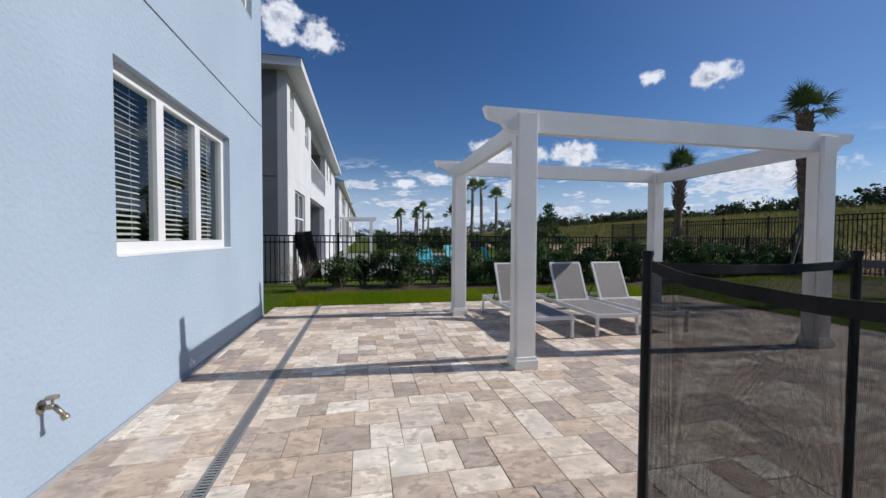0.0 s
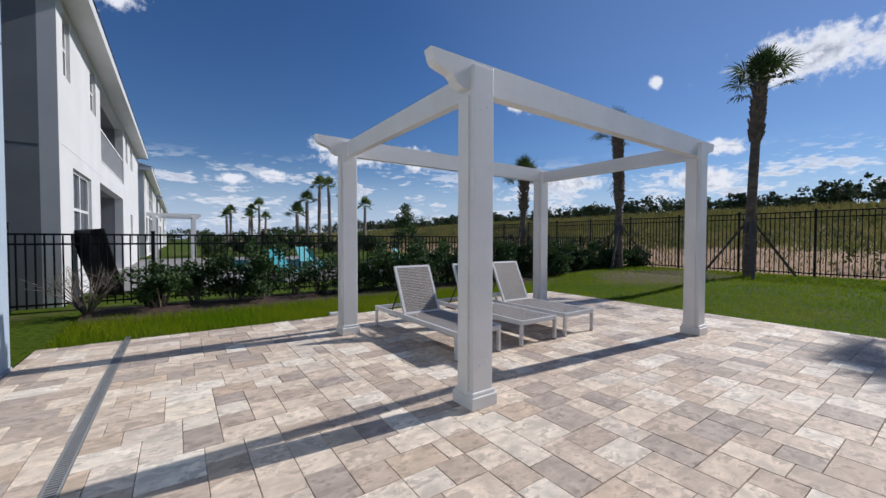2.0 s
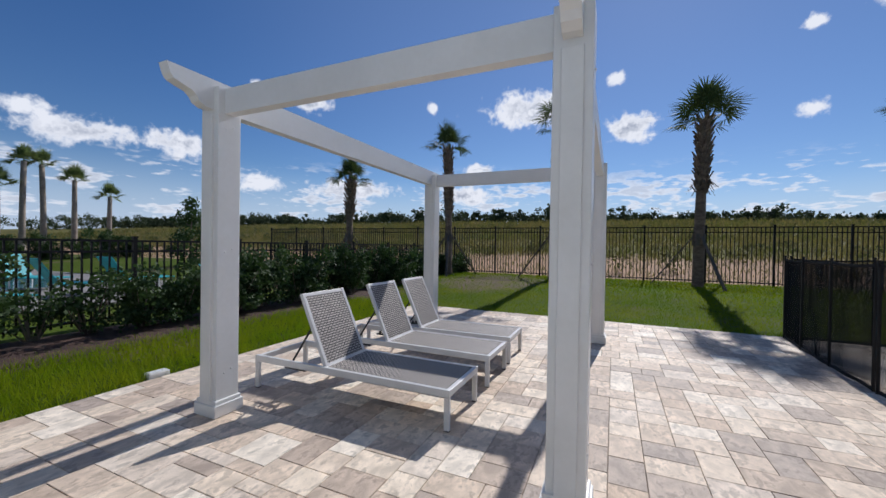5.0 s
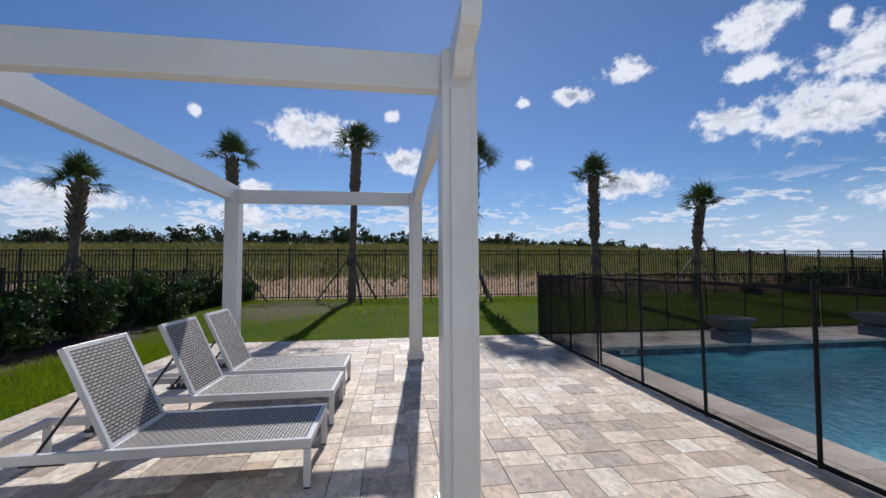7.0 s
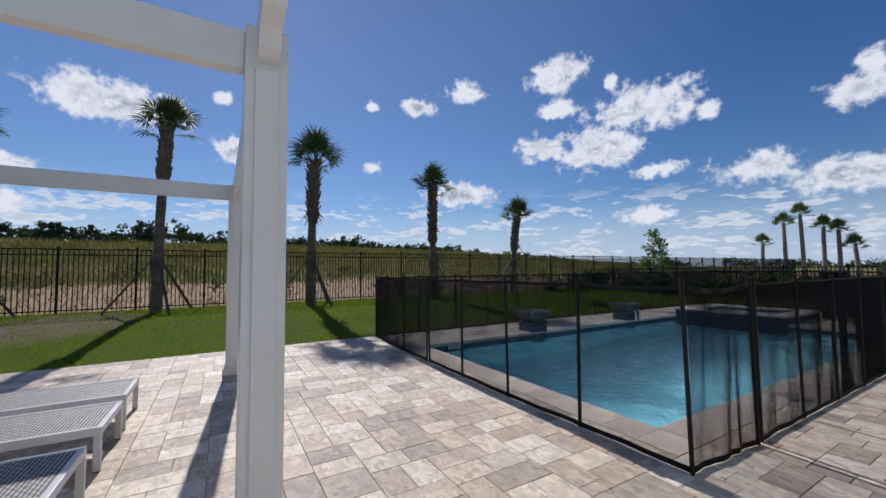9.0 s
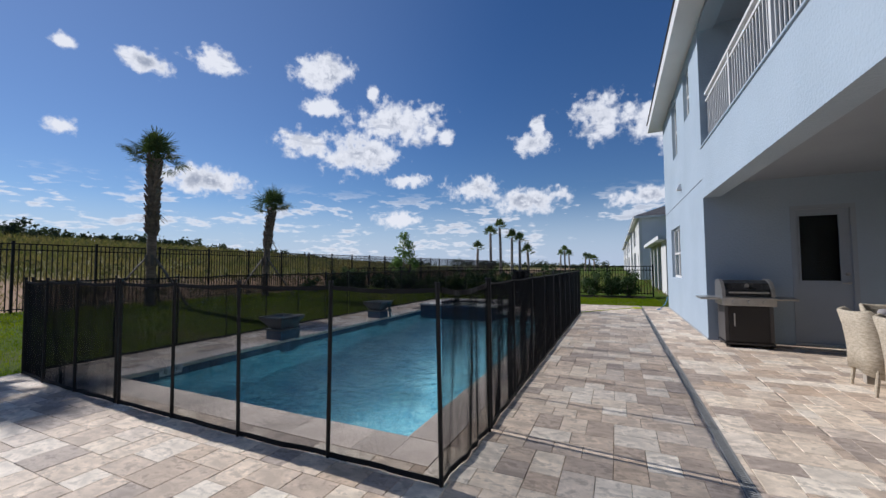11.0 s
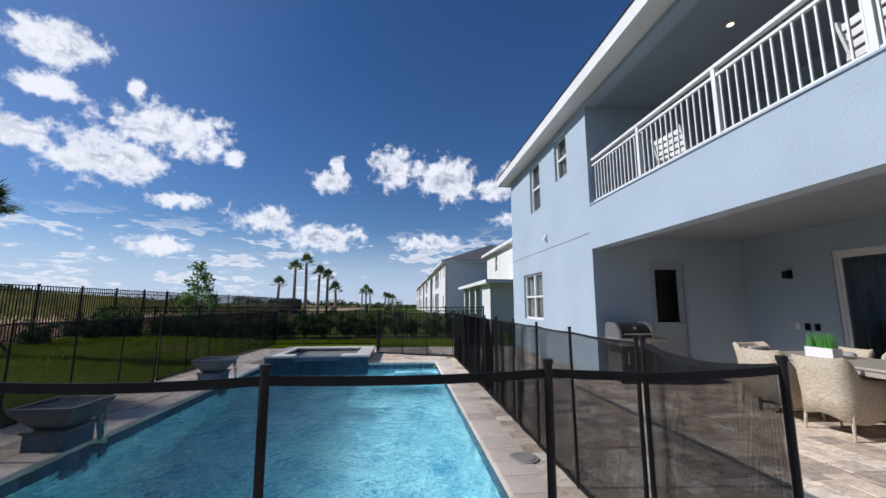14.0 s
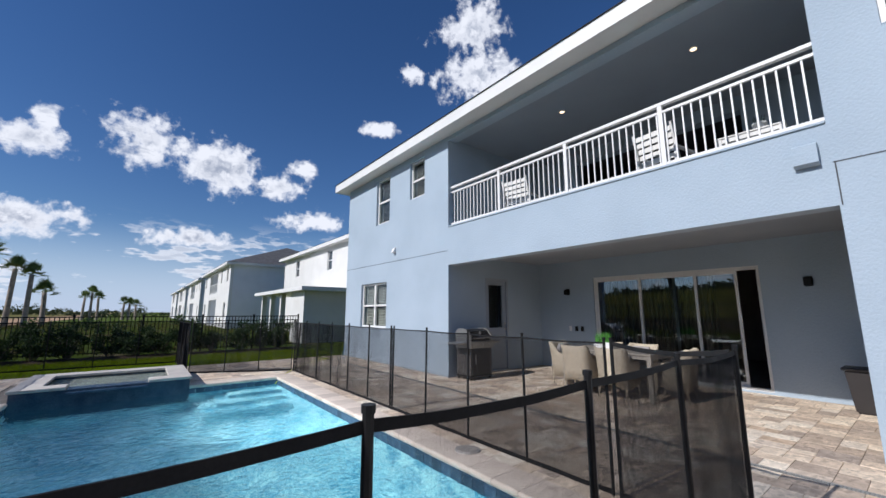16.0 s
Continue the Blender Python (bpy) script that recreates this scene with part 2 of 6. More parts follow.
def ground_material():
    """Lawn near the house, bare sand past the tall fence, dry meadow up the rise."""
    m = bpy.data.materials.new("lawn_sand_meadow")
    m.use_nodes = True
    n, l = m.node_tree.nodes, m.node_tree.links
    b = n["Principled BSDF"]
    b.inputs["Roughness"].default_value, b.inputs["Specular IOR Level"].default_value = 0.95, 0.1
    g, sp, n1, n2 = n.new("ShaderNodeNewGeometry"), n.new("ShaderNodeSeparateXYZ"), n.new("ShaderNodeTexNoise"), n.new("ShaderNodeTexNoise")
    l.new(g.outputs["Position"], sp.inputs[0]), l.new(g.outputs["Position"], n1.inputs["Vector"]), l.new(g.outputs["Position"], n2.inputs["Vector"])
    n1.inputs["Scale"].default_value, n1.inputs["Detail"].default_value = 0.35, 6.0
    n2.inputs["Scale"].default_value, n2.inputs["Detail"].default_value = 9.0, 4.0

    def mix(fac, a, c):
        x = n.new("ShaderNodeMix")
        x.data_type = 'RGBA'
        for s, v in ((0, fac), (6, a), (7, c)):
            if isinstance(v, tuple):
                x.inputs[s].default_value = (*v, 1)
            else:
                l.new(v, x.inputs[s])
        return x.outputs[2]

    def step(lo, hi, amount):
        ad, mr = n.new("ShaderNodeMath"), n.new("ShaderNodeMapRange")
        ad.operation = 'MULTIPLY_ADD'
        l.new(n1.outputs["Fac"], ad.inputs[0])
        ad.inputs[1].default_value = amount
        l.new(sp.outputs["X"], ad.inputs[2])
        mr.inputs[1].default_value, mr.inputs[2].default_value = lo, hi
        l.new(ad.outputs[0], mr.inputs[0])
        return mr.outputs[0]
    lawn = mix(n2.outputs["Fac"], (0.045, 0.080, 0.005), (0.075, 0.105, 0.007))
    dirt = n.new("ShaderNodeMapRange")
    dirt.inputs[1].default_value, dirt.inputs[2].default_value = 0.56, 0.66
    l.new(n1.outputs["Fac"], dirt.inputs[0])
    lawn = mix(dirt.outputs[0], lawn, (0.13, 0.10, 0.06))
    patch, far_ = n.new("ShaderNodeVectorMath"), n.new("ShaderNodeVectorMath")
    patch.operation, far_.operation = 'MULTIPLY_ADD', 'LENGTH'
    patch.inputs[1].default_value, patch.inputs[2].default_value = (0.42, 0.6, 0), (-0.42 * 13.3, -0.6 * 7.4, 0)
    l.new(g.outputs["Position"], patch.inputs[0]), l.new(patch.outputs[0], far_.inputs[0])
    ragged, bare = n.new("ShaderNodeMath"), n.new("ShaderNodeMapRange")
    ragged.operation = 'MULTIPLY_ADD'
    ragged.inputs[1].default_value = 1.2
    l.new(n1.outputs["Fac"], ragged.inputs[0]), l.new(far_.outputs["Value"], ragged.inputs[2])
    bare.inputs[1].default_value, bare.inputs[2].default_value = 1.75, 1.35
    l.new(ragged.outputs[0], bare.inputs[0])
    lawn = mix(bare.outputs[0], lawn, (0.13, 0.10, 0.065))
    sand = mix(n2.outputs["Fac"], (0.58, 0.385, 0.25), (0.29, 0.19, 0.115))
    meadow = mix(n1.outputs["Fac"], (0.105, 0.115, 0.028), (0.21, 0.175, 0.065))
    c = mix(step(16.4, 16.9, 0.5), lawn, sand)
    c = mix(step(27.0, 31.0, 11.0), c, meadow)
    l.new(c, b.inputs["Base Color"])
    bp = n.new("ShaderNodeBump")
    bp.inputs["Distance"].default_value = 0.04
    l.new(n2.outputs["Fac"], bp.inputs["Height"]), l.new(bp.outputs[0], b.inputs["Normal"])
    return m


GRASS_G = ground_material()


# ---- mesh helpers ----
def bx(bm, x0, x1, y0, y1, z0, z1, bevel=0.0, m=None):
    """A box, bevelled if asked, in a bmesh."""
    vs = [bm.verts.new(v) for v in ((x0, y0, z0), (x1, y0, z0), (x1, y1, z0), (x0, y1, z0), (x0, y0, z1), (x1, y0, z1), (x1, y1, z1), (x0, y1, z1))]
    fs = [bm.faces.new([vs[i] for i in f]) for f in ((3, 2, 1, 0), (4, 5, 6, 7), (0, 1, 5, 4), (1, 2, 6, 5), (2, 3, 7, 6), (3, 0, 4, 7))]
    if bevel:
        made = bmesh.ops.bevel(bm, geom=list({e for f in fs for e in f.edges}), offset=bevel, segments=2, affect='EDGES', profile=0.5)
        vs = list({v for v in vs if v.is_valid} | set(made["verts"]))
    if m is not None:
        bmesh.ops.transform(bm, matrix=m, verts=vs)
    return vs


def rod(bm, a, b, r, r2=None, seg=10):
    """A tapered rod from a to b."""
    a, b = Vector(a), Vector(b)
    d = b - a
    m = Matrix.Translation((a + b) / 2) @ d.to_track_quat('Z', 'Y').to_matrix().to_4x4()
    return bmesh.ops.create_cone(bm, cap_ends=True, segments=seg, radius1=r, radius2=r if r2 is None else r2, depth=d.length, matrix=m)["verts"]


def prism(bm, pts, axis, a, b):
    """A closed outline of 2D points pushed along an axis from a to b."""
    def put(p, s):
        return {'x': (s, p[0], p[1]), 'y': (p[0], s, p[1]), 'z': (p[0], p[1], s)}[axis]
    lo = [bm.verts.new(put(p, a)) for p in pts]
    hi = [bm.verts.new(put(p, b)) for p in pts]
    n = len(pts)
    bm.faces.new(lo[::-1]), bm.faces.new(hi)
    for i in range(n):
        bm.faces.new((lo[i], lo[(i + 1) % n], hi[(i + 1) % n], hi[i]))
    return lo + hi


def mesh_of(name, bm, material):
    if len(bm.faces) > 1:
        bmesh.ops.recalc_face_normals(bm, faces=bm.faces)
    me = bpy.data.meshes.new(name)
    bm.to_mesh(me)
    bm.free()
    for mm in (material if isinstance(material, (list, tuple)) else [material]):
        me.materials.append(mm)
    return me


def part(name, bm, material, parent=None, label="", smooth=False):
    """Links a bmesh as one mesh object under a thing or part."""
    me = bm if isinstance(bm, bpy.types.Mesh) else mesh_of(name, bm, material)
    if smooth:
        for p in me.polygons:
            p.use_smooth = True
    ob = new(name, me)
    if parent is not None:
        ob.parent = parent
    if label:
        ob["label"] = label
    return ob


def solid(name, bm, material, label, category, kind="", group=""):
    return tagged(part(name, bm, material), label, category, group, kind)


def thing(name, at, label, category, group="", kind="", rz=0.0):
    e = new(name)
    e.empty_display_size = 0.1
    e.matrix_basis = pose(*at, 0, 0, rz)
    return tagged(e, label, category, group, kind)


def boxpart(name, dims, material, parent, label="", bevel=0.0):
    bm = bmesh.new()
    bx(bm, *dims, bevel=bevel)
    return part(name, bm, material, parent, label)


def wall_bm(axis, at, thick, u0, u1, z0, z1, holes=()):
    """A wall with real openings. axis: the wall's normal; from at to at+thick along it."""
    us = sorted({u0, u1, *[h[i] for h in holes for i in (0, 1)]})
    zs = sorted({z0, z1, *[h[i] for h in holes for i in (2, 3)]})
    bm = bmesh.new()

    def v(u, z, s):
        p = at + s * thick
        return bm.verts.new((p, u, z) if axis == 'x' else (u, p, z))

    def open_(i, j):
        if not (0 <= i < len(us) - 1 and 0 <= j < len(zs) - 1):
            return True
        u, z = (us[i] + us[i + 1]) / 2, (zs[j] + zs[j + 1]) / 2
        return any(h[0] < u < h[1] and h[2] < z < h[3] for h in holes)

    for i in range(len(us) - 1):
        for j in range(len(zs) - 1):
            if open_(i, j):
                continue
            a, b, c, d = us[i], us[i + 1], zs[j], zs[j + 1]
            for s in (0, 1):
                bm.faces.new((v(a, c, s), v(b, c, s), v(b, d, s), v(a, d, s)))
            for (di, dj), (p, q) in (((-1, 0), ((a, c), (a, d))), ((1, 0), ((b, c), (b, d))), ((0, -1), ((a, c), (b, c))), ((0, 1), ((a, d), (b, d)))):
                if open_(i + di, j + dj):
                    bm.faces.new((v(*p, 0), v(*q, 0), v(*q, 1), v(*p, 1)))
    bmesh.ops.remove_doubles(bm, verts=bm.verts, dist=0.0005)
    return bm


# ---- the large structure ----
POOL = (2.92, 6.95, -6.75, 1.08)          # x0, x1, y0, y1 of the water
PATIO = (0.0, 8.34, -10.0, 7.68)


def rise(x, y):
    """Height of the land: level lawn, and a meadow that climbs beyond the back fence."""
    up = max(0.0, min(x - 16.6, 52.0))
    k = max(0.0, min(1.0, (x - 8.6) / 4.5))
    lawn = 0.18 * k * k * (3 - 2 * k) * max(0.0, min(1.0, (60 - abs(y)) / 20))
    side = 1.0 / (1.0 + math.exp(-(y + 56.0) / 14.0))
    z = 0.098 * up * (0.35 + 0.65 * side)
    if x > 17.5:
        z += 0.25 * noise.noise((x * 0.12, y * 0.12, 0.0)) * min(1, (x - 17.5) / 8)
    return -0.035 + z + lawn


def ring_of_ground():
    xs = [-1500, -400, -120, -40, -12.5, -6, -3.3, 0, PATIO[0] + 2.85, 4.9, 7.03, 8.3, 8.6, 9.4, 10.2, 11, 11.8, 12.6, 13.1, 14, 15, 16, 16.6, 17.2, 18, 19, 20.5, 22, 24, 26, 28, 31, 34, 38, 42, 47, 52, 58, 64, 70, 78, 90, 140, 300, 700, 1500]
    ys = [-1500, -500, -250, -160, -120] + list(range(-100, -20, 6)) + [-20, -17, -14, -12, -10, -6.83, -4, -1.5, 1.14, 3, 5, 8, 10, 12, 14, 17, 20] + list(range(24, 110, 6)) + [130, 170, 250, 500, 1500]
    bm = bmesh.new()
    vs = {(i, j): bm.verts.new((x, y, rise(x, y))) for i, x in enumerate(xs) for j, y in enumerate(ys)}
    for i in range(len(xs) - 1):
        for j in range(len(ys) - 1):
            cx, cy = (xs[i] + xs[i + 1]) / 2, (ys[j] + ys[j + 1]) / 2
            if 2.85 < cx < 7.03 and -6.83 < cy < 1.14:
                continue
            bm.faces.new((vs[i, j], vs[i + 1, j], vs[i + 1, j + 1], vs[i, j + 1]))
    return bm


solid("ground", ring_of_ground(), GRASS_G, "green lawn running out to a rough meadow", "ground", "structure")

# patio bed under the pavers, with the pool left open
bm = bmesh.new()
for r in ((PATIO[0], PATIO[1], 1.14, PATIO[3]), (PATIO[0], PATIO[1], PATIO[2], -6.83), (PATIO[0], 2.85, -6.83, 1.14), (7.03, PATIO[1], -6.83, 1.14), (-3.31, 0, -4.32, 1.97)):
    bx(bm, *r, -0.12, -0.012)
solid("pavement", bm, SAND_JOINT, "sand bed of the paved pool deck", "pavement", "structure")

# own house: rear walls
FRONT_Y = (-9.85, 6.94)
EAVE = 5.62
solid("wall_1", wall_bm('x', -0.25, 0.25, 1.97, FRONT_Y[1], -0.1, EAVE, [(3.35, 5.47, 1.11, 2.40), (5.55, 6.45, 4.28, 5.40), (2.46, 3.36, 4.21, 5.40)]), STUCCO, "pale blue-grey stucco house wall with a ground-floor window", "wall", "structure")
solid("wall_2", wall_bm('x', -0.25, 0.25, FRONT_Y[0], -4.32, -0.1, EAVE, [(-8.71, -7.12, 0.95, 2.27), (-7.86, -7.05, 4.02, 5.46), (-5.98, -5.29, 4.39, 5.46)]), STUCCO, "pale blue-grey stucco house wall with three windows", "wall", "structure")
solid("wall_3", wall_bm('x', -0.25, 0.25, -4.32, 1.97, 2.485, 3.37, []), STUCCO, "blue-grey stucco beam below the balcony", "wall", "structure")
solid("wall_4", wall_bm('x', -0.25, 0.25, -4.32, 1.97, 5.52, EAVE, []), STUCCO, "stucco header above the balcony", "wall", "structure")
solid("wall_5", wall_bm('x', -3.56, 0.25, -4.32, 1.97, -0.1, EAVE, [(-2.71, 0.55, 0.03, 2.26), (-3.0, 0.6, 3.25, 5.3)]), STUCCO, "blue-grey stucco back wall of the covered terrace", "wall", "structure")
solid("wall_6", wall_bm('y', -4.57, 0.25, -3.56, -0.25, -0.1, EAVE, [(-1.97, -1.18, 0.02, 2.25)]), STUCCO, "blue-grey stucco side wall of the covered terrace", "wall", "structure")
solid("wall_7", wall_bm('y', 1.97, 0.25, -3.56, -0.25, -0.1, EAVE, []), STUCCO, "blue-grey stucco end wall of the covered terrace", "wall", "structure")
solid("wall_8", wall_bm('y', FRONT_Y[1] - 0.25, 0.25, -14, -0.25, -0.1, EAVE, []), STUCCO, "blue-grey stucco gable-side wall", "wall", "structure")
solid("wall_9", wall_bm('y', FRONT_Y[0], 0.25, -14, -0.25, -0.1, EAVE, []), STUCCO, "blue-grey stucco gable-side wall", "wall", "structure")
solid("wall_10", wall_bm('x', -14.25, 0.25, FRONT_Y[0], FRONT_Y[1], -0.1, EAVE, []), STUCCO, "blue-grey stucco street-side wall", "wall", "structure")
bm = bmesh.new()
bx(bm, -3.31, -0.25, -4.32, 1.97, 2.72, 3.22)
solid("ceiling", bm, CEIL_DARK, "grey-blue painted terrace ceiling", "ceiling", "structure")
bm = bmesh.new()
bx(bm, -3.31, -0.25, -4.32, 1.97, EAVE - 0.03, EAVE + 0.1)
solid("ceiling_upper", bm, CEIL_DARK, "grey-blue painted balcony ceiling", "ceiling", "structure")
# room behind the sliding door, closed and dark
bm = bmesh.new()
bx(bm, -9.0, -3.56, -4.3, 1.95, -0.12, 0.0)
solid("floor", bm, mat("tile_floor", (0.30, 0.28, 0.26), rough=0.3), "beige tiled floor inside the house", "floor", "structure")
bm = bmesh.new()
bx(bm, -9.2, -9.0, -4.3, 1.95, 0, 2.7), bx(bm, -9.0, -3.57, -4.32, -4.3, 0, 2.7), bx(bm, -9.0, -3.57, 1.95, 1.97, 0, 2.7)
solid("wall_inside", bm, mat("beige_paint", (0.45, 0.42, 0.38), rough=0.9), "beige painted wall inside the house", "wall", "structure")
bm = bmesh.new()
bx(bm, -9.2, -3.57, -4.32, 1.97, 2.7, 2.8)
solid("ceiling_inside", bm, TRIM, "white ceiling inside the house", "ceiling", "structure")

# eaves and roof of the own house
roof = thing("roof", (0, 0, EAVE), "hip roof with white fascia and dark shingles", "roof", kind="structure")
OV = 0.36
y0, y1, x0, x1 = FRONT_Y[0] - OV, FRONT_Y[1] + OV, -14.25 - OV, OV
bm = bmesh.new()
for r in ((-0.002, x1, y0, y1), (x0, -14.25, y0, y1), (-14.25, -0.002, y0, FRONT_Y[0]), (-14.25, -0.002, FRONT_Y[1], y1)):
    bx(bm, *r, 0.0, 0.05)
part("soffit", bm, TRIM, roof)
bm = bmesh.new()
for r in ((x1, x1 + 0.03, y0 - 0.03, y1 + 0.03), (x0 - 0.03, x0, y0, y1), (x0 - 0.03, x1, y0 - 0.03, y0), (x0 - 0.03, x1, y1, y1 + 0.03)):
    bx(bm, *r, -0.012, 0.245)
part("fascia", bm, TRIM, roof)
bm = bmesh.new()
e, mid, hgt, ins = 0.06, (x0 + x1) / 2, 2.9, 5.0
q = [bm.verts.new(v) for v in ((x0 - e, y0 - e, 0.25), (x1 + e, y0 - e, 0.25), (x1 + e, y1 + e, 0.25), (x0 - e, y1 + e, 0.25), (mid, y0 + ins, hgt), (mid, y1 - ins, hgt))]
for f in ((0, 1, 4), (1, 2, 5, 4), (2, 3, 5), (3, 0, 4, 5), (3, 2, 1, 0)):
    bm.faces.new([q[i] for i in f])
part("shingles", bm, SHINGLE, roof)


# ---- pool ----
def pool_basin():
    x0, x1, y0, y1 = POOL
    bm = bmesh.new()
    t = 0.2
    bx(bm, x0 - t, x1 + t, y0 - t, y1 + t, -1.75, -1.6)
    bx(bm, x0 - t, x0 - 0.002, y0 - t, y1 + t, -1.6, -0.05)
    bx(bm, x1 + 0.002, x1 + t, y0 - t, y1 + t, -1.6, -0.05)
    bx(bm, x0, x1, y0 - t, y0 - 0.002, -1.6, -0.05)
    bx(bm, x0, x1, y1 + 0.002, y1 + t, -1.6, -0.05)
    return bm


pool = thing("swimming_pool", (0, 0, 0), "rectangular swimming pool with clear blue water", "pool")
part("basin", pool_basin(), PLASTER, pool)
WATER = bpy.data.materials.new("pool_water")
WATER.use_nodes = True
wbn, wbl = WATER.node_tree.nodes, WATER.node_tree.links
bs = wbn["Principled BSDF"]
bs.inputs["Base Color"].default_value = (0.60, 0.91, 0.97, 1)
bs.inputs["Roughness"].default_value, bs.inputs["Transmission Weight"].default_value, bs.inputs["IOR"].default_value = 0.02, 1.0, 1.33
wt, wv, wbp = wbn.new("ShaderNodeTexCoord"), wbn.new("ShaderNodeTexNoise"), wbn.new("ShaderNodeBump")
wv.inputs["Scale"].default_value, wv.inputs["Detail"].default_value, wv.inputs["Roughness"].default_value, wv.inputs["Distortion"].default_value = 8.0, 2.0, 0.5, 0.5
wbp.inputs["Distance"].default_value = 0.028
wbl.new(wt.outputs["Object"], wv.inputs["Vector"]), wbl.new(wv.outputs["Fac"], wbp.inputs["Height"]), wbl.new(wbp.outputs[0], bs.inputs["Normal"])
bm = bmesh.new()
bm.faces.new([bm.verts.new(v) for v in ((POOL[0], POOL[2], -0.14), (POOL[1], POOL[2], -0.14), (POOL[1], POOL[3], -0.14), (POOL[0], POOL[3], -0.14))])
wat = part("water", bm, WATER, pool)
wat.visible_shadow = False


# ---- pergola ----
def scroll_beam(bm, xa, xb, y, z0, z1, w):
    """A beam along x whose two ends are cut to an ogee."""
    e = 0.385
    right = [(xb, z0), (xb + 0.13, z0 + 0.003), (xb + 0.18, z0 + 0.025), (xb + 0.20, z0 + 0.06), (xb + 0.23, z0 + 0.085), (xb + 0.29, z0 + 0.10), (xb + 0.35, z0 + 0.118), (xb + 0.372, z0 + 0.145), (xb + e, z0 + 0.185), (xb + e + 0.01, z1)]
    left = [(xa - (p[0] - xb), p[1]) for p in right][::-1]
    prism(bm, left + right, 'y', y - w / 2, y + w / 2)


def pergola():
    px, py, top, pw = (3.053, 6.715), (3.98, 6.515), 2.42, 0.183
    pg = thing("pergola", (px[0], py[0], 0), "white vinyl pergola frame on four square posts", "pergola")
    ox, oy = px[0], py[0]
    bm = bmesh.new()
    rod(bm, (0, 0.002, 0), (0, -0.006, 0), 0.0075, 0.005, seg=10)
    cap = mesh_of("screw_cap", bm, WHITE)
    for x in px:
        for y in py:
            bm = bmesh.new()
            h = pw / 2
            bx(bm, x - ox - h, x - ox + h, y - oy - h, y - oy + h, 0.0, top, bevel=0.006)
            post = part("post", bm, WHITE, pg)
            for s in (-1, 1):
                bm = bmesh.new()
                bx(bm, x - ox + s * (h + 0.010) - 0.010, x - ox + s * (h + 0.010) + 0.010, y - oy - 0.05, y - oy + 0.05, 0.117, top - 0.21, bevel=0.003)
                part("batten", bm, WHITE, post)
            bm = bmesh.new()
            bx(bm, x - ox - 0.117, x - ox + 0.117, y - oy - 0.117, y - oy + 0.117, 0.0, 0.09, bevel=0.006)
            bx(bm, x - ox - 0.106, x - ox + 0.106, y - oy - 0.106, y - oy + 0.106, 0.085, 0.12, bevel=0.008)
            part("base_trim", bm, WHITE, post)
            for z in (0.32, 1.22, 2.13):
                for dx in (-0.028, 0.028):
                    part("screw_cap", cap, None, post, smooth=True).matrix_basis = Matrix.Translation((x - ox + dx, y - oy - h, z + dx * 0.4))
    for y in py:
        bm = bmesh.new()
        scroll_beam(bm, px[0] - ox - 0.02, px[1] - ox + 0.02, y - oy, top - 0.17, top + 0.045, 0.09)
        part("beam", bm, WHITE, pg)
    for x in px:
        bm = bmesh.new()
        bx(bm, x - ox - 0.04, x - ox + 0.04, py[0] - oy + pw / 2, py[1] - oy - pw / 2, top - 0.19, top - 0.005, bevel=0.004)
        part("cross_beam", bm, WHITE, pg)


pergola()


# ---- pool fence of dark mesh ----
MESH = bpy.data.materials.new("black_pool_mesh")
MESH.use_nodes = True
mn, ml = MESH.node_tree.nodes, MESH.node_tree.links
mb = mn["Principled BSDF"]
mb.inputs["Base Color"].default_value, mb.inputs["Roughness"].default_value = (0.013, 0.013, 0.014, 1), 0.8
mtr, mmx, mno, mrg, mco = mn.new("ShaderNodeBsdfTransparent"), mn.new("ShaderNodeMixShader"), mn.new("ShaderNodeTexNoise"), mn.new("ShaderNodeMapRange"), mn.new("ShaderNodeTexCoord")
mno.inputs["Scale"].default_value, mno.inputs["Detail"].default_value = 2.2, 4.0
mrg.inputs[3].default_value, mrg.inputs[4].default_value = 0.47, 0.57
mb.inputs["Specular IOR Level"].default_value = 0.1
ml.new(mco.outputs["Object"], mno.inputs["Vector"]), ml.new(mno.outputs["Fac"], mrg.inputs[0]), ml.new(mrg.outputs[0], mmx.inputs[0])
ml.new(mtr.outputs[0], mmx.inputs[1]), ml.new(mb.outputs[0], mmx.inputs[2]), ml.new(mmx.outputs[0], mn["Material Output"].inputs["Surface"])


MESH_SHEER = MESH.copy()
MESH_SHEER.name = "sheer_black_pool_mesh"
sheer = [n_ for n_ in MESH_SHEER.node_tree.nodes if n_.type == "MAP_RANGE"][0]
sheer.inputs[3].default_value, sheer.inputs[4].default_value = 0.28, 0.37


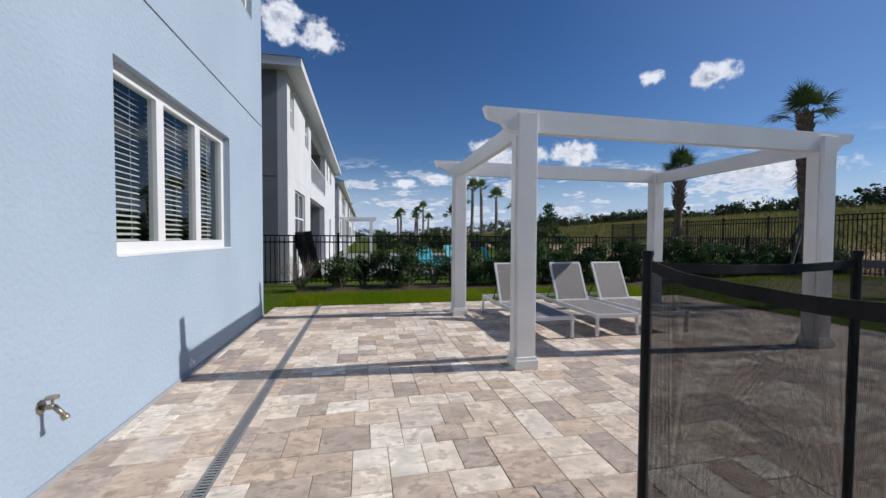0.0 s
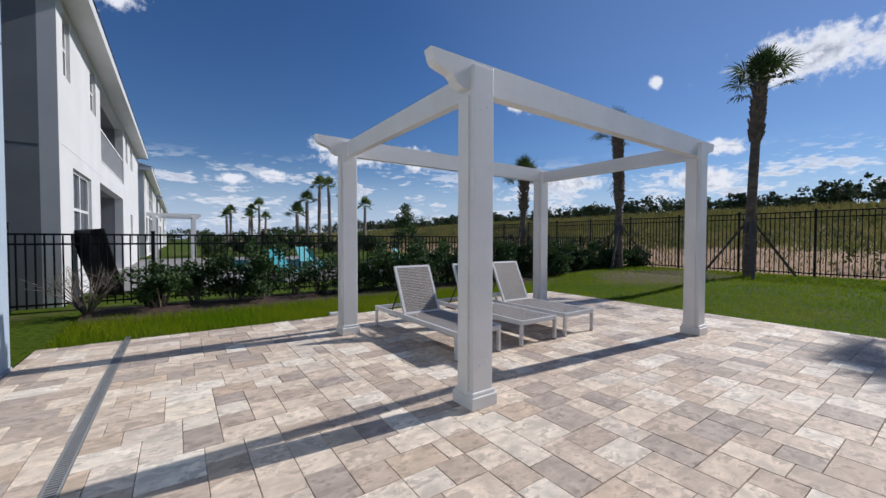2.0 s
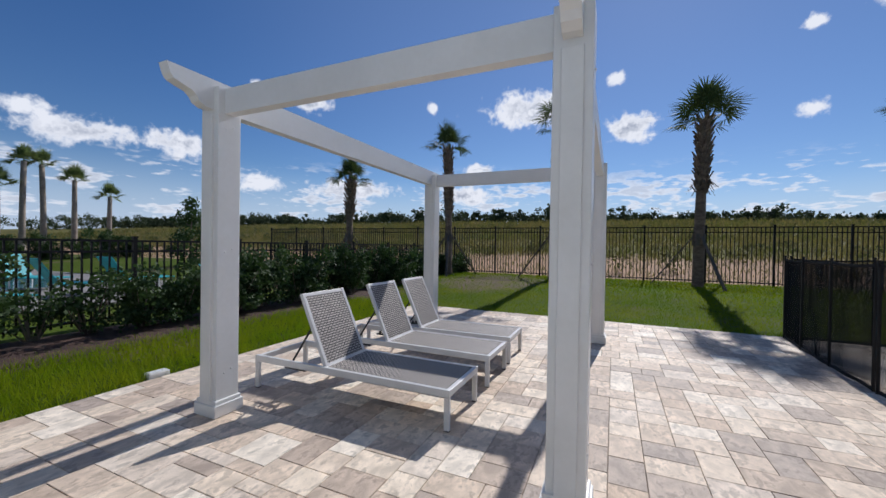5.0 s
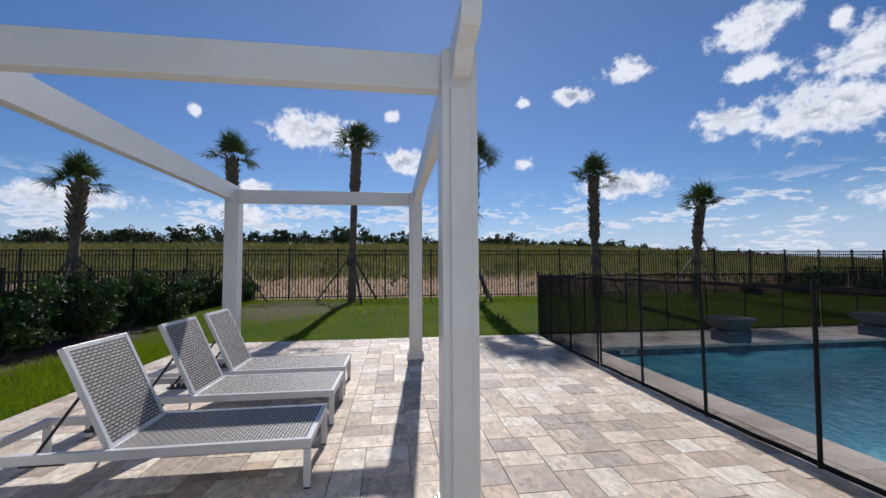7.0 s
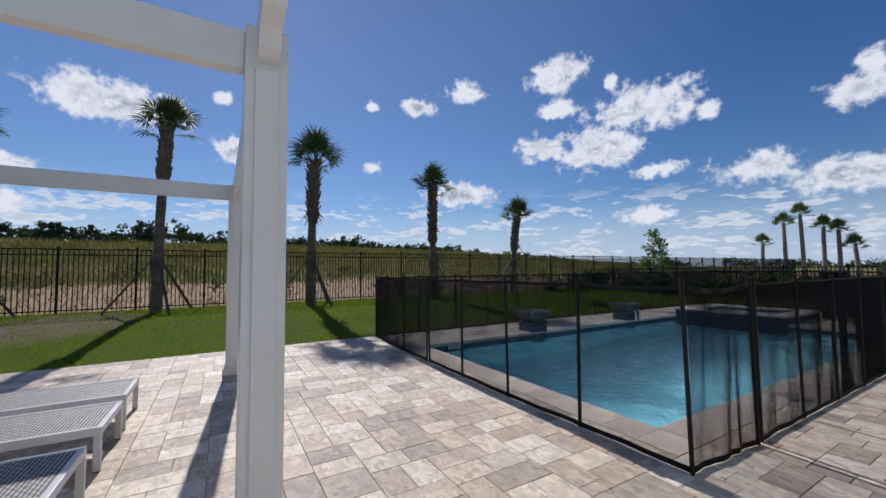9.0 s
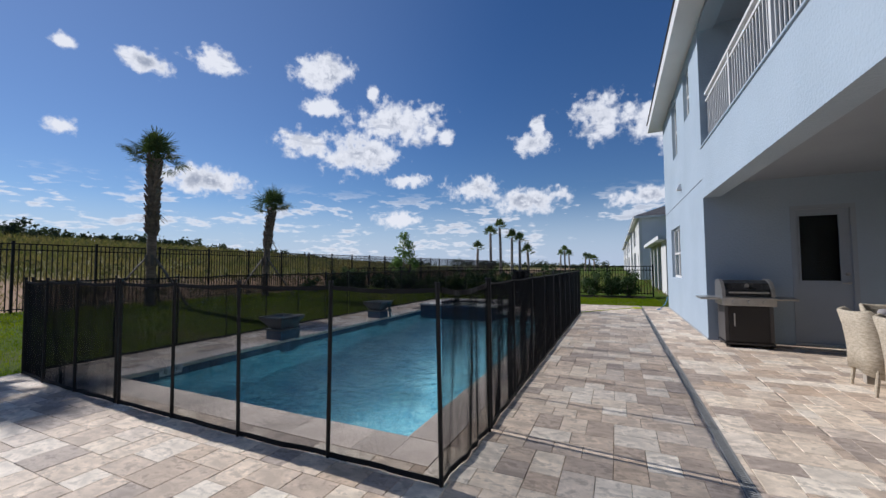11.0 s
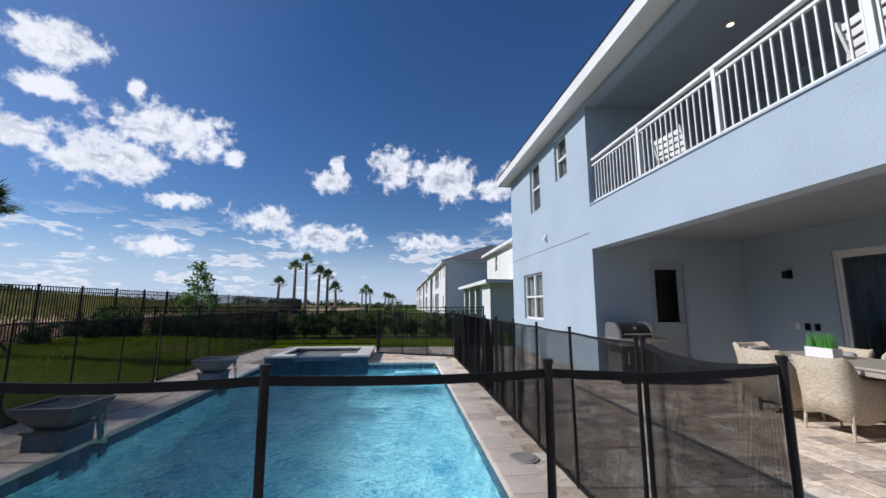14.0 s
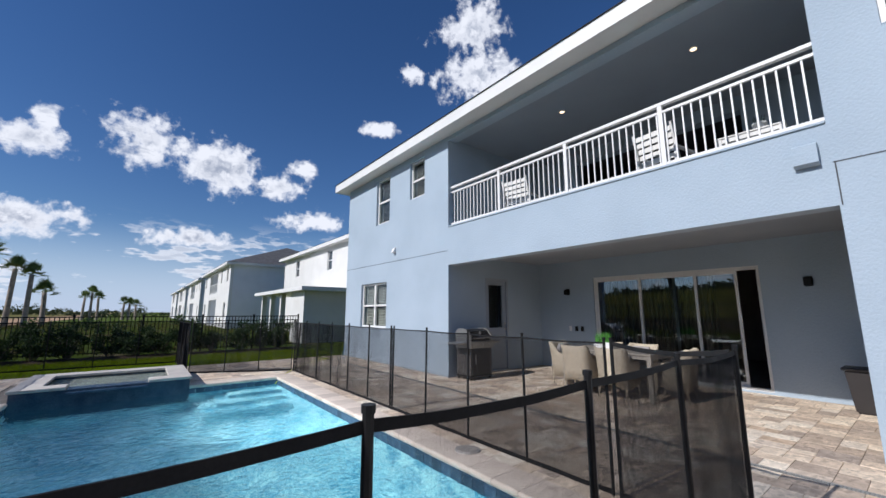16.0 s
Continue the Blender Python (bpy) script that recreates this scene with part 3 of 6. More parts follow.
def pool_fence(name, pts, label, sag=0.035, wave=0.012, seed=1, r=0.0125, half=0.008, last=True, net=MESH, folds=0.0):
    """Mesh panels stretched between thin posts that stand at pts."""
    rng = random.Random(seed)
    f = thing(name, (pts[0][0], pts[0][1], 0), label, "pool fence", "mesh fence sections")
    o = Vector((pts[0][0], pts[0][1], 0))
    P = [Vector((*p[:2], 0)) - o for p in pts]
    tops = []
    for p in P:
        ends = last or p != P[-1]
        lean = Vector((rng.uniform(-0.012, 0.012), rng.uniform(-0.012, 0.012), 1.2))
        tops.append(p + lean)
        if not ends:
            continue
        bm = bmesh.new()
        rod(bm, p, p + lean, r, seg=8)
        post = part("post", bm, BLACK, f, smooth=False)
        bm = bmesh.new()
        rod(bm, p + lean * 0.995, p + lean + Vector((0, 0, 0.012)), r + 0.003, seg=8)
        part("cap", bm, BLACK, post)
    for i in range(len(P) - 1):
        a, b, ta, tb = P[i], P[i + 1], tops[i], tops[i + 1]
        d = b - a
        nrm = Vector((-d.y, d.x, 0)).normalized()
        s = sag * rng.uniform(0.5, 1.25) * min(1, d.length)
        bm, nu, nz = bmesh.new(), 25 if folds else 9, 5
        band, hem = bmesh.new(), bmesh.new()
        grid = []
        for u in range(nu):
            k = u / (nu - 1)
            dip = s * 4 * k * (1 - k)
            row = []
            for v in range(nz):
                q = v / (nz - 1)
                lo, hi = a.lerp(b, k) + Vector((0, 0, 0.03)), ta.lerp(tb, k) - Vector((0, 0, 0.035 + dip))
                w = wave * (noise.noise((i * 7.3 + k * 2.5, q * 2.0, seed * 3.1)) + folds * noise.noise((i * 3.1 + k * 6.0, q * 1.2 + k * 3.0, seed * 1.7))) * 4 * k * (1 - k) * 2
                row.append(bm.verts.new(lo.lerp(hi, q) + nrm * w))
            grid.append(row)
        for u in range(nu - 1):
            for v in range(nz - 1):
                bm.faces.new((grid[u][v], grid[u + 1][v], grid[u + 1][v + 1], grid[u][v + 1]))
        # upright yarns standing proud of the sheet, so the net closes when seen along it
        count = max(2, int(d.length / 0.0025))
        for y_ in range(1, count):
            k = y_ / count * (nu - 1)
            u, fr = min(int(k), nu - 2), k - min(int(k), nu - 2)
            line = [grid[u][v].co.lerp(grid[u + 1][v].co, fr) for v in (0, nz // 2, nz - 1)]
            ends = [(bm.verts.new(c - nrm * 0.0003), bm.verts.new(c + nrm * 0.0003)) for c in line]
            for (a0, a1), (b0, b1) in zip(ends, ends[1:]):
                bm.faces.new((a0, a1, b1, b0)).material_index = 1
        pan = part("mesh_panel", bm, [net, RUBBER], f)
        for sheet, row, h0, h1 in ((band, nz - 1, -half, half), (hem, 0, -0.025, 0.012)):
            ring = []
            for u in range(nu):
                c = Vector(pan.data.vertices[u * nz + row].co)
                ring.append([sheet.verts.new(c + nrm * n_ + Vector((0, 0, h_))) for n_, h_ in ((-0.003, h0), (0.003, h0), (0.003, h1), (-0.003, h1))])
            for u in range(nu - 1):
                for j in range(4):
                    sheet.faces.new((ring[u][j], ring[u + 1][j], ring[u + 1][(j + 1) % 4], ring[u][(j + 1) % 4]))
            sheet.faces.new(ring[0]), sheet.faces.new(ring[-1])
        part("top_band", band, RUBBER, pan)
        part("bottom_hem", hem, RUBBER, pan)
    return f


def run(a, b, n):
    return [(a[0] + (b[0] - a[0]) * i / n, a[1] + (b[1] - a[1]) * i / n) for i in range(n + 1)]


pool_fence("pool_fence", [(2.41, 1.583), (3.272, 1.582), (4.145, 1.605), (5.011, 1.592), (5.855, 1.588)], "black mesh safety fence along the paved deck", 0.02, seed=2, r=0.0145, half=0.0145, net=MESH_SHEER)
pool_fence("pool_fence", [(5.92, 1.588), (6.74, 1.575), (7.52, 1.55), (8.26, 1.48)], "black mesh safety fence beside the lawn corner", 0.03, seed=3, r=0.0145, half=0.014)
pool_fence("pool_fence", run((8.24, 1.44), (8.2, -4.8), 7), "black mesh safety fence between pool and lawn", 0.02, seed=4, half=0.012)
pool_fence("pool_fence", run((8.2, -4.87), (8.1, -11.2), 7), "black mesh safety fence behind the raised spa", 0.02, seed=5)
pool_fence("pool_fence", run((8.05, -11.2), (4.52, -11.05), 4) + run((4.5, -10.2), (4.47, -8.55), 2), "black mesh safety fence beyond the spa", 0.02, seed=6)
pool_fence("pool_fence", run((4.42, -8.5), (2.40, -7.5), 3), "wrinkled black mesh fence panels at the pool's far end", 0.05, 0.03, seed=7, folds=0.8)
pool_fence("pool_fence", run((2.37, -7.45), (2.385, -0.17 - 3 * 0.845), 6), "black mesh safety fence along the house side of the pool", 0.012, seed=8, net=MESH_SHEER)
pool_fence("pool_fence", [(2.385, -0.235 - 3 * 0.845), (2.385, -1.86), (2.388, -1.02), (2.39, -0.17), (2.38, 0.68)], "black mesh safety fence along the walkway", 0.012, seed=9, net=MESH_SHEER)
pool_fence("pool_gate", [(2.378, 0.745), (2.41, 1.568)], "slack black mesh gate panel of the pool fence", 0.045, 0.05, seed=10, r=0.0145, half=0.017, last=False, folds=0.4)

# ---- pool edge, spa, bowls ----
TILE_BLUE = mat("slate_blue_tile", (0.035, 0.070, 0.125), (0.075, 0.125, 0.19), 5.0, 0.25, 0.001, 40, per_object=0.3)
STONE_GREY = mat("grey_cast_stone", (0.115, 0.12, 0.13), (0.08, 0.085, 0.095), 3.0, 0.7, 0.002, 70)


def coping():
    """Bullnose stones round the water, each a piece of its own."""
    x0, x1, y0, y1 = POOL
    cop = thing("pool_coping", (0, 0, 0), "bullnose stone coping round the pool edge", "coping", kind="structure")
    w, L, g = 0.34, 0.305, 0.004

    def stone(length):
        bm = bmesh.new()
        pts = [(-w, -0.055), (-w, 0.0), (-0.012, 0.0), (0.006, -0.006), (0.014, -0.02), (0.014, -0.04), (0.004, -0.055)]
        prism(bm, pts, 'y', g / 2, length - g / 2)
        return mesh_of("coping_stone", bm, COPING)

    def lay(p, d, inward, total):
        n = round(total / L)
        me = stone(total / n)
        for i in range(n):
            ob = part("coping_stone", me, None, cop)
            side = Vector((inward[0], inward[1], 0))
            along = Vector((d[0], d[1], 0))
            m = Matrix((( side.x, along.x, 0, p[0] + along.x * i * total / n), (side.y, along.y, 0, p[1] + along.y * i * total / n), (0, 0, 1, 0.004), (0, 0, 0, 1)))
            ob.matrix_basis = m
    lay((x0, y0), (0, 1), (1, 0), y1 - y0)
    lay((x1, y0), (0, 1), (-1, 0), y1 - y0)
    lay((x0 - w, y1), (1, 0), (0, -1), x1 - x0 + 2 * w)
    lay((x0 - w, y0), (1, 0), (0, 1), 4.55 - x0 + w)


coping()


def tile_band():
    x0, x1, y0, y1 = POOL
    band = thing("pool_tile_band", (0, 0, 0), "band of slate-blue waterline tiles", "tile band", kind="structure")
    s = 0.152
    bm = bmesh.new()
    bx(bm, 0.002, 0.010, 0.002, s - 0.002, 0, s - 0.004)
    me_x = mesh_of("tile", bm, TILE_BLUE)
    for i in range(int((y1 - y0) / s)):
        for x, flip in ((x0 - 0.002, 0), (x1 + 0.002, 180)):
            ob = part("tile", me_x, None, band)
            ob.matrix_basis = pose(x, y0 + i * s + (s if flip else 0), -0.205, 0, 0, flip)
    for i in range(int((x1 - x0) / s)):
        for y, flip in ((y0 - 0.002, 90), (y1 + 0.002, -90)):
            ob = part("tile", me_x, None, band)
            ob.matrix_basis = pose(x0 + i * s + (s if flip > 0 else 0), y, -0.205, 0, 0, flip)


tile_band()

# depth marking on the far side of the pool
mark = thing("depth_marker", (POOL[1] - 0.022, 0.49, -0.062), "white depth tile lettered six feet", "depth marker")
boxpart("plate", (0, 0.006, -0.145, 0.145, -0.056, 0.056), mat("white_tile", (0.75, 0.76, 0.76), rough=0.3), mark)
fc = bpy.data.curves.new("lettering", 'FONT')
fc.body, fc.size, fc.align_x, fc.align_y, fc.extrude = "6 FT", 0.105, 'CENTER', 'CENTER', 0.001
fc.materials.append(BLACK)
fo = new("lettering", fc)
fo.parent = mark
fo.matrix_basis = Matrix(((0, 0, -1, -0.003), (-1, 0, 0, 0), (0, 1, 0, 0), (0, 0, 0, 1)))

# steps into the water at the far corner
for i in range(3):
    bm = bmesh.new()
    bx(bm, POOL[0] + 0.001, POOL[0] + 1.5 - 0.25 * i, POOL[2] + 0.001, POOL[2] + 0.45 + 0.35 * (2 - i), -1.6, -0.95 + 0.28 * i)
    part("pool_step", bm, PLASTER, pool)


def bowl(y):
    """Square spill bowl on a tiled pedestal at the back edge of the pool."""
    b = thing("spill_bowl", (7.12, y, 0), "square grey stone water bowl on a tiled pedestal", "water bowl", "pool spill bowls")
    b.scale = (0.77, 0.77, 0.86)
    bm = bmesh.new()
    bx(bm, -0.23, 0.25, -0.24, 0.24, -0.6, 0.19, bevel=0.006)
    part("pedestal", bm, TILE_BLUE, b)
    bm = bmesh.new()
    bx(bm, -0.255, 0.275, -0.265, 0.265, 0.19, 0.225, bevel=0.006)
    part("pedestal_cap", bm, STONE_GREY, b)
    bm = bmesh.new()

    def ring(h, z):
        return [bm.verts.new(v) for v in ((-h, -h, z), (h, -h, z), (h, h, z), (-h, h, z))]
    rs = [ring(0.17, 0.225), ring(0.2, 0.25), ring(0.36, 0.44), ring(0.37, 0.485), ring(0.33, 0.485), ring(0.31, 0.44), ring(0.18, 0.30)]
    for a, c in zip(rs, rs[1:]):
        for i in range(4):
            bm.faces.new((a[i], a[(i + 1) % 4], c[(i + 1) % 4], c[i]))
    bm.faces.new(rs[0][::-1]), bm.faces.new(rs[-1])
    part("bowl", bm, STONE_GREY, b)
    bm = bmesh.new()
    bx(bm, -0.4, -0.3, -0.13, 0.13, 0.452, 0.468, bevel=0.004)
    part("spout", bm, STONE_GREY, b)
    bm = bmesh.new()
    bm.faces.new([bm.verts.new(v) for v in ((-0.32, -0.32, 0.462), (0.32, -0.32, 0.462), (0.32, 0.32, 0.462), (-0.32, 0.32, 0.462))])
    part("water", bm, WATER, b)
    bm = bmesh.new()
    n = 7
    rows = []
    for j in range(n):
        t = j / (n - 1)
        z, x = 0.468 - t * t * 0.6, -0.4 - 0.12 * t
        rows.append([bm.verts.new((x + 0.004 * random.uniform(-1, 1), -0.11 + 0.22 * i / 5 * (1 - 0.25 * t) + 0.02 * t, z)) for i in range(6)])
    for a, c in zip(rows, rows[1:]):
        for i in range(5):
            bm.faces.new((a[i], a[i + 1], c[i + 1], c[i]))
    part("falling_water", bm, WATER, b, smooth=True).visible_shadow = False


bowl(-1.55), bowl(-4.68)

# raised spa at the far end
spa = thing("spa", (5.75, -7.72, 0), "raised square spa with pale coping and spillway", "spa")
bm = bmesh.new()
SX, SY, SH = 1.2, 1.0, 0.185
for r in ((-SX, SX, -SY, -SY + 0.3), (-SX, SX, SY - 0.3, SY), (-SX, -SX + 0.3, -SY + 0.3, SY - 0.3), (SX - 0.3, SX, -SY + 0.3, SY - 0.3)):
    bx(bm, r[0], r[1], r[2], r[3], -0.9, SH - 0.05)
part("shell", bm, TILE_BLUE, spa)
bm = bmesh.new()
for r in ((-SX - 0.03, SX + 0.03, -SY - 0.03, -SY + 0.33), (-SX - 0.03, -SX + 0.33, -SY + 0.33, SY - 0.33), (SX - 0.33, SX + 0.03, -SY + 0.33, SY - 0.33), (-SX - 0.03, -0.55, SY - 0.33, SY + 0.03), (0.55, SX + 0.03, SY - 0.33, SY + 0.03)):
    bx(bm, *r, SH - 0.05, SH, bevel=0.01)
part("coping", bm, mat("pale_coping", (0.60, 0.56, 0.50), (0.48, 0.44, 0.40), 3.0, 0.7, 0.002, 60), spa, "pale stone coping")
bm = bmesh.new()
bx(bm, -0.55, 0.55, SY - 0.33, SY + 0.08, SH - 0.13, SH - 0.085, bevel=0.006)
part("spillway", bm, TILE_BLUE, spa)
bm = bmesh.new()
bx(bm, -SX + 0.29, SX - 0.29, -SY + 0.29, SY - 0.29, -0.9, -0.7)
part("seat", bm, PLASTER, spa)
bm = bmesh.new()
bm.faces.new([bm.verts.new(v) for v in ((-SX + 0.3, -SY + 0.3, SH - 0.075), (SX - 0.3, -SY + 0.3, SH - 0.075), (SX - 0.3, SY - 0.3, SH - 0.075), (-SX + 0.3, SY - 0.3, SH - 0.075))])
part("water", bm, WATER, spa).visible_shadow = False
bm = bmesh.new()
for i in range(4):
    bx(bm, -0.3 + 0.16 * i, -0.2 + 0.16 * i, -SY + 0.302, -SY + 0.306, SH - 0.07, SH - 0.055)
part("marking", bm, BLACK, spa, "dark marking bars")

# skimmer lid in the deck
sk = thing("skimmer_lid", (2.63, -0.76, 0.006), "round grey skimmer lid set in the deck", "skimmer lid")
bm = bmesh.new()
bmesh.ops.create_cone(bm, cap_ends=True, segments=32, radius1=0.135, radius2=0.13, depth=0.016)
part("ring", bm, mat("grey_plastic", (0.46, 0.43, 0.40), rough=0.6), sk)
bm = bmesh.new()
bmesh.ops.create_cone(bm, cap_ends=True, segments=32, radius1=0.108, radius2=0.105, depth=0.006, matrix=Matrix.Translation((0, 0, 0.011)))
part("lid", bm, mat("taupe_plastic", (0.38, 0.35, 0.32), rough=0.55, bump=0.001), sk)

# ---- loungers ----
SLING = bpy.data.materials.new("woven_grey_sling")
SLING.use_nodes = True
sn, sl_ = SLING.node_tree.nodes, SLING.node_tree.links
sb = sn["Principled BSDF"]
sb.inputs["Roughness"].default_value = 0.6
sc, sm, sbr, sbp = sn.new("ShaderNodeTexCoord"), sn.new("ShaderNodeMapping"), sn.new("ShaderNodeTexBrick"), sn.new("ShaderNodeBump")
sm.inputs["Scale"].default_value = (1, 1, 1)
sbr.inputs["Color1"].default_value, sbr.inputs["Color2"].default_value, sbr.inputs["Mortar"].default_value = (0.47, 0.42, 0.38, 1), (0.35, 0.31, 0.28, 1), (0.06, 0.055, 0.05, 1)
sbr.inputs["Scale"].default_value, sbr.inputs["Mortar Size"].default_value, sbr.inputs["Brick Width"].default_value, sbr.inputs["Row Height"].default_value = 1.0, 0.0045, 0.044, 0.021
sbp.inputs["Distance"].default_value, sbp.invert = 0.002, True
sl_.new(sc.outputs["Object"], sm.inputs["Vector"]), sl_.new(sm.outputs[0], sbr.inputs["Vector"]), sl_.new(sbr.outputs["Color"], sb.inputs["Base Color"])
sl_.new(sbr.outputs["Fac"], sbp.inputs["Height"]), sl_.new(sbp.outputs[0], sb.inputs["Normal"])
BLACK_METAL = mat("black_bracket", (0.02, 0.02, 0.02), rough=0.5)


def lounger():
    W, H, YF, YH, HY = 0.6, 0.29, 0.0, 1.87, 1.11      # width, rail top, foot, head, hinge
    lo = thing("sun_lounger", (3.50, 4.80, 0), "light grey aluminium sun lounger with woven grey sling, back raised", "sun lounger", "loungers under the pergola")
    for x in (0.0, W - 0.032):
        boxpart("side_rail", (x, x + 0.032, YF, YH, H - 0.055, H), GREY_METAL, lo, bevel=0.004)
        for y in (YF, YH - 0.04):
            leg = boxpart("leg", (x + 0.001, x + 0.031, y, y + 0.04, 0.008, H - 0.056), GREY_METAL, lo, bevel=0.003)
            boxpart("foot_cap", (x + 0.002, x + 0.03, y + 0.002, y + 0.038, 0.0, 0.008), BLACK_METAL, leg)
    for y in (YF, YH - 0.04, HY - 0.02):
        boxpart("cross_rail", (0.033, W - 0.033, y + 0.001, y + 0.035, H - 0.052, H - 0.004), GREY_METAL, lo, bevel=0.003)
    bm = bmesh.new()
    bx(bm, 0.033, W - 0.033, YF + 0.036, HY - 0.022, H - 0.016, H - 0.004)
    part("seat_sling", bm, SLING, lo)
    L = math.hypot(0.27, 0.585)
    m = pose(0, HY, H - 0.02, math.degrees(math.atan2(0.585, 0.27)))
    bm = bmesh.new()
    for x in (0.034, W - 0.066):
        bx(bm, x, x + 0.032, 0.0, L, -0.016, 0.016, bevel=0.003)
    for y in (0.0, L - 0.03):
        bx(bm, 0.066, W - 0.066, y, y + 0.03, -0.014, 0.014, bevel=0.003)
    back = part("back_frame", bm, GREY_METAL, lo)
    back.matrix_basis = m
    bm = bmesh.new()
    bx(bm, 0.064, W - 0.064, 0.028, L - 0.028, 0.004, 0.013)
    part("back_sling", bm, SLING, back)
    for x in (0.07, W - 0.07):
        bm = bmesh.new()
        rod(bm, (x, HY + 0.17, H + 0.30), (x, HY + 0.40, H - 0.04), 0.009, seg=8)
        part("strut", bm, BLACK_METAL, lo, "black steel strut")
        bm = bmesh.new()
        for i in range(4):
            bx(bm, x - 0.012, x + 0.012, HY + 0.26 + i * 0.05, HY + 0.285 + i * 0.05, H - 0.075, H - 0.045)
        bx(bm, x - 0.012, x + 0.012, HY + 0.24, HY + 0.47, H - 0.09, H - 0.072)
        part("ratchet", bm, BLACK_METAL, lo, "black toothed ratchet bar")
    return lo


first = lounger()
copy_thing(first, pose(4.415, 4.80, 0, 0, 0, -0.6))
copy_thing(first, pose(5.185, 4.80, 0, 0, 0, 0.5))


# ---- windows and doors ----
GLASS = bpy.data.materials.new("window_glass")
GLASS.use_nodes = True
gn, gl = GLASS.node_tree.nodes, GLASS.node_tree.links
gb = gn["Principled BSDF"]
gb.inputs["Base Color"].default_value, gb.inputs["Roughness"].default_value, gb.inputs["Metallic"].default_value = (0.8, 0.88, 0.92, 1), 0.01, 1.0
gt, gm, gf = gn.new("ShaderNodeBsdfTransparent"), gn.new("ShaderNodeMixShader"), gn.new("ShaderNodeFresnel")
gt.inputs["Color"].default_value = (0.62, 0.68, 0.68, 1)
gf.inputs["IOR"].default_value = 1.5
gl.new(gf.outputs[0], gm.inputs[0]), gl.new(gt.outputs[0], gm.inputs[1]), gl.new(gb.outputs[0], gm.inputs[2]), gl.new(gm.outputs[0], gn["Material Output"].inputs["Surface"])
BLIND = mat("white_blind_slat", (0.72, 0.72, 0.68), (0.64, 0.64, 0.60), 4.0, 0.6, fine=0.1)
# Near-black colour stands in for indoor shade behind the windows.
ROOM_SHADE = mat("painted_room_shade", (0.05, 0.05, 0.05), rough=0.9)


GLASS_DOOR = GLASS.copy()
GLASS_DOOR.name = "sliding_door_glass"
[n_ for n_ in GLASS_DOOR.node_tree.nodes if n_.type == "FRESNEL"][0].inputs["IOR"].default_value = 2.5


def pane(parent, x, y0, y1, z0, z1, glass=GLASS):
    bm = bmesh.new()
    bm.faces.new([bm.verts.new(v) for v in ((x, y0, z0), (x, y1, z0), (x, y1, z1), (x, y0, z1))])
    ob = part("pane", bm, glass, parent)
    ob.visible_shadow = False
    return ob


def window(name, x, y0, y1, z0, z1, lights, rails, label, blinds=True, fw=0.055, group=""):
    """A framed window in a wall whose face is at x, looking along +x: lights across, rails up."""
    w = thing(name, (x, y0, z0), label, "window", group, "structure")
    W, H, D = y1 - y0, z1 - z0, -0.13
    bm = bmesh.new()
    bx(bm, D, D + 0.06, 0, W, 0, fw * 1.3), bx(bm, D, D + 0.06, 0, W, H - fw, H)
    bx(bm, D, D + 0.06, 0, fw, fw * 1.3, H - fw), bx(bm, D, D + 0.06, W - fw, W, fw * 1.3, H - fw)
    part("window_frame", bm, TRIM, w)
    step = W / lights
    for i in range(1, lights):
        boxpart("mullion", (D - 0.002, D + 0.064, i * step - fw * 0.75, i * step + fw * 0.75, fw * 1.3, H - fw), TRIM, w, bevel=0.004)
    for i in range(lights):
        a, b = i * step + fw * 0.75, (i + 1) * step - fw * 0.75
        if rails:
            boxpart("meeting_rail", (D + 0.004, D + 0.054, a, b, H / 2 - 0.025, H / 2 + 0.025), TRIM, w)
        pane(w, D + 0.03, a - 0.005, b + 0.005, fw, H - fw)
        if blinds:
            slat = bmesh.new()
            prism(slat, [(D - 0.075, 0.010), (D - 0.055, 0.006), (D - 0.035, -0.006), (D - 0.035, -0.0035), (D - 0.055, 0.0085), (D - 0.075, 0.0125)], 'y', a, b - 0.05)
            slat = mesh_of("blind_slat", slat, BLIND)
            for k in range(int((H - 0.1) / 0.045)):
                part("blind_slat", slat, None, w).matrix_basis = Matrix.Translation((0, 0, 0.06 + k * 0.045))
            for yy in (a + 0.12, b - 0.17):
                bm = bmesh.new()
                rod(bm, (D - 0.034, yy, 0.05), (D - 0.034, yy, H - 0.05), 0.0015, seg=4)
                part("blind_cord", bm, BLIND, w)
    boxpart("window_sill", (-0.128, 0.003, 0.003, W - 0.003, 0.001, 0.014), TRIM if name == "window_1" else STUCCO, w)
    # Shallow box behind the glass, painted near-black in place of room shade.
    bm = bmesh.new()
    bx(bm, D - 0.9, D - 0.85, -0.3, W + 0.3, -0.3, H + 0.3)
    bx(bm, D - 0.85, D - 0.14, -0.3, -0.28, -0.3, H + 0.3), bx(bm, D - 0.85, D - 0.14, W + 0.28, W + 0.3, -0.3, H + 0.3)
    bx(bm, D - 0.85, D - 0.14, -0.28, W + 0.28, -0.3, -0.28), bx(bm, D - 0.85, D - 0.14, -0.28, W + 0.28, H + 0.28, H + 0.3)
    part("room", bm, ROOM_SHADE, w)


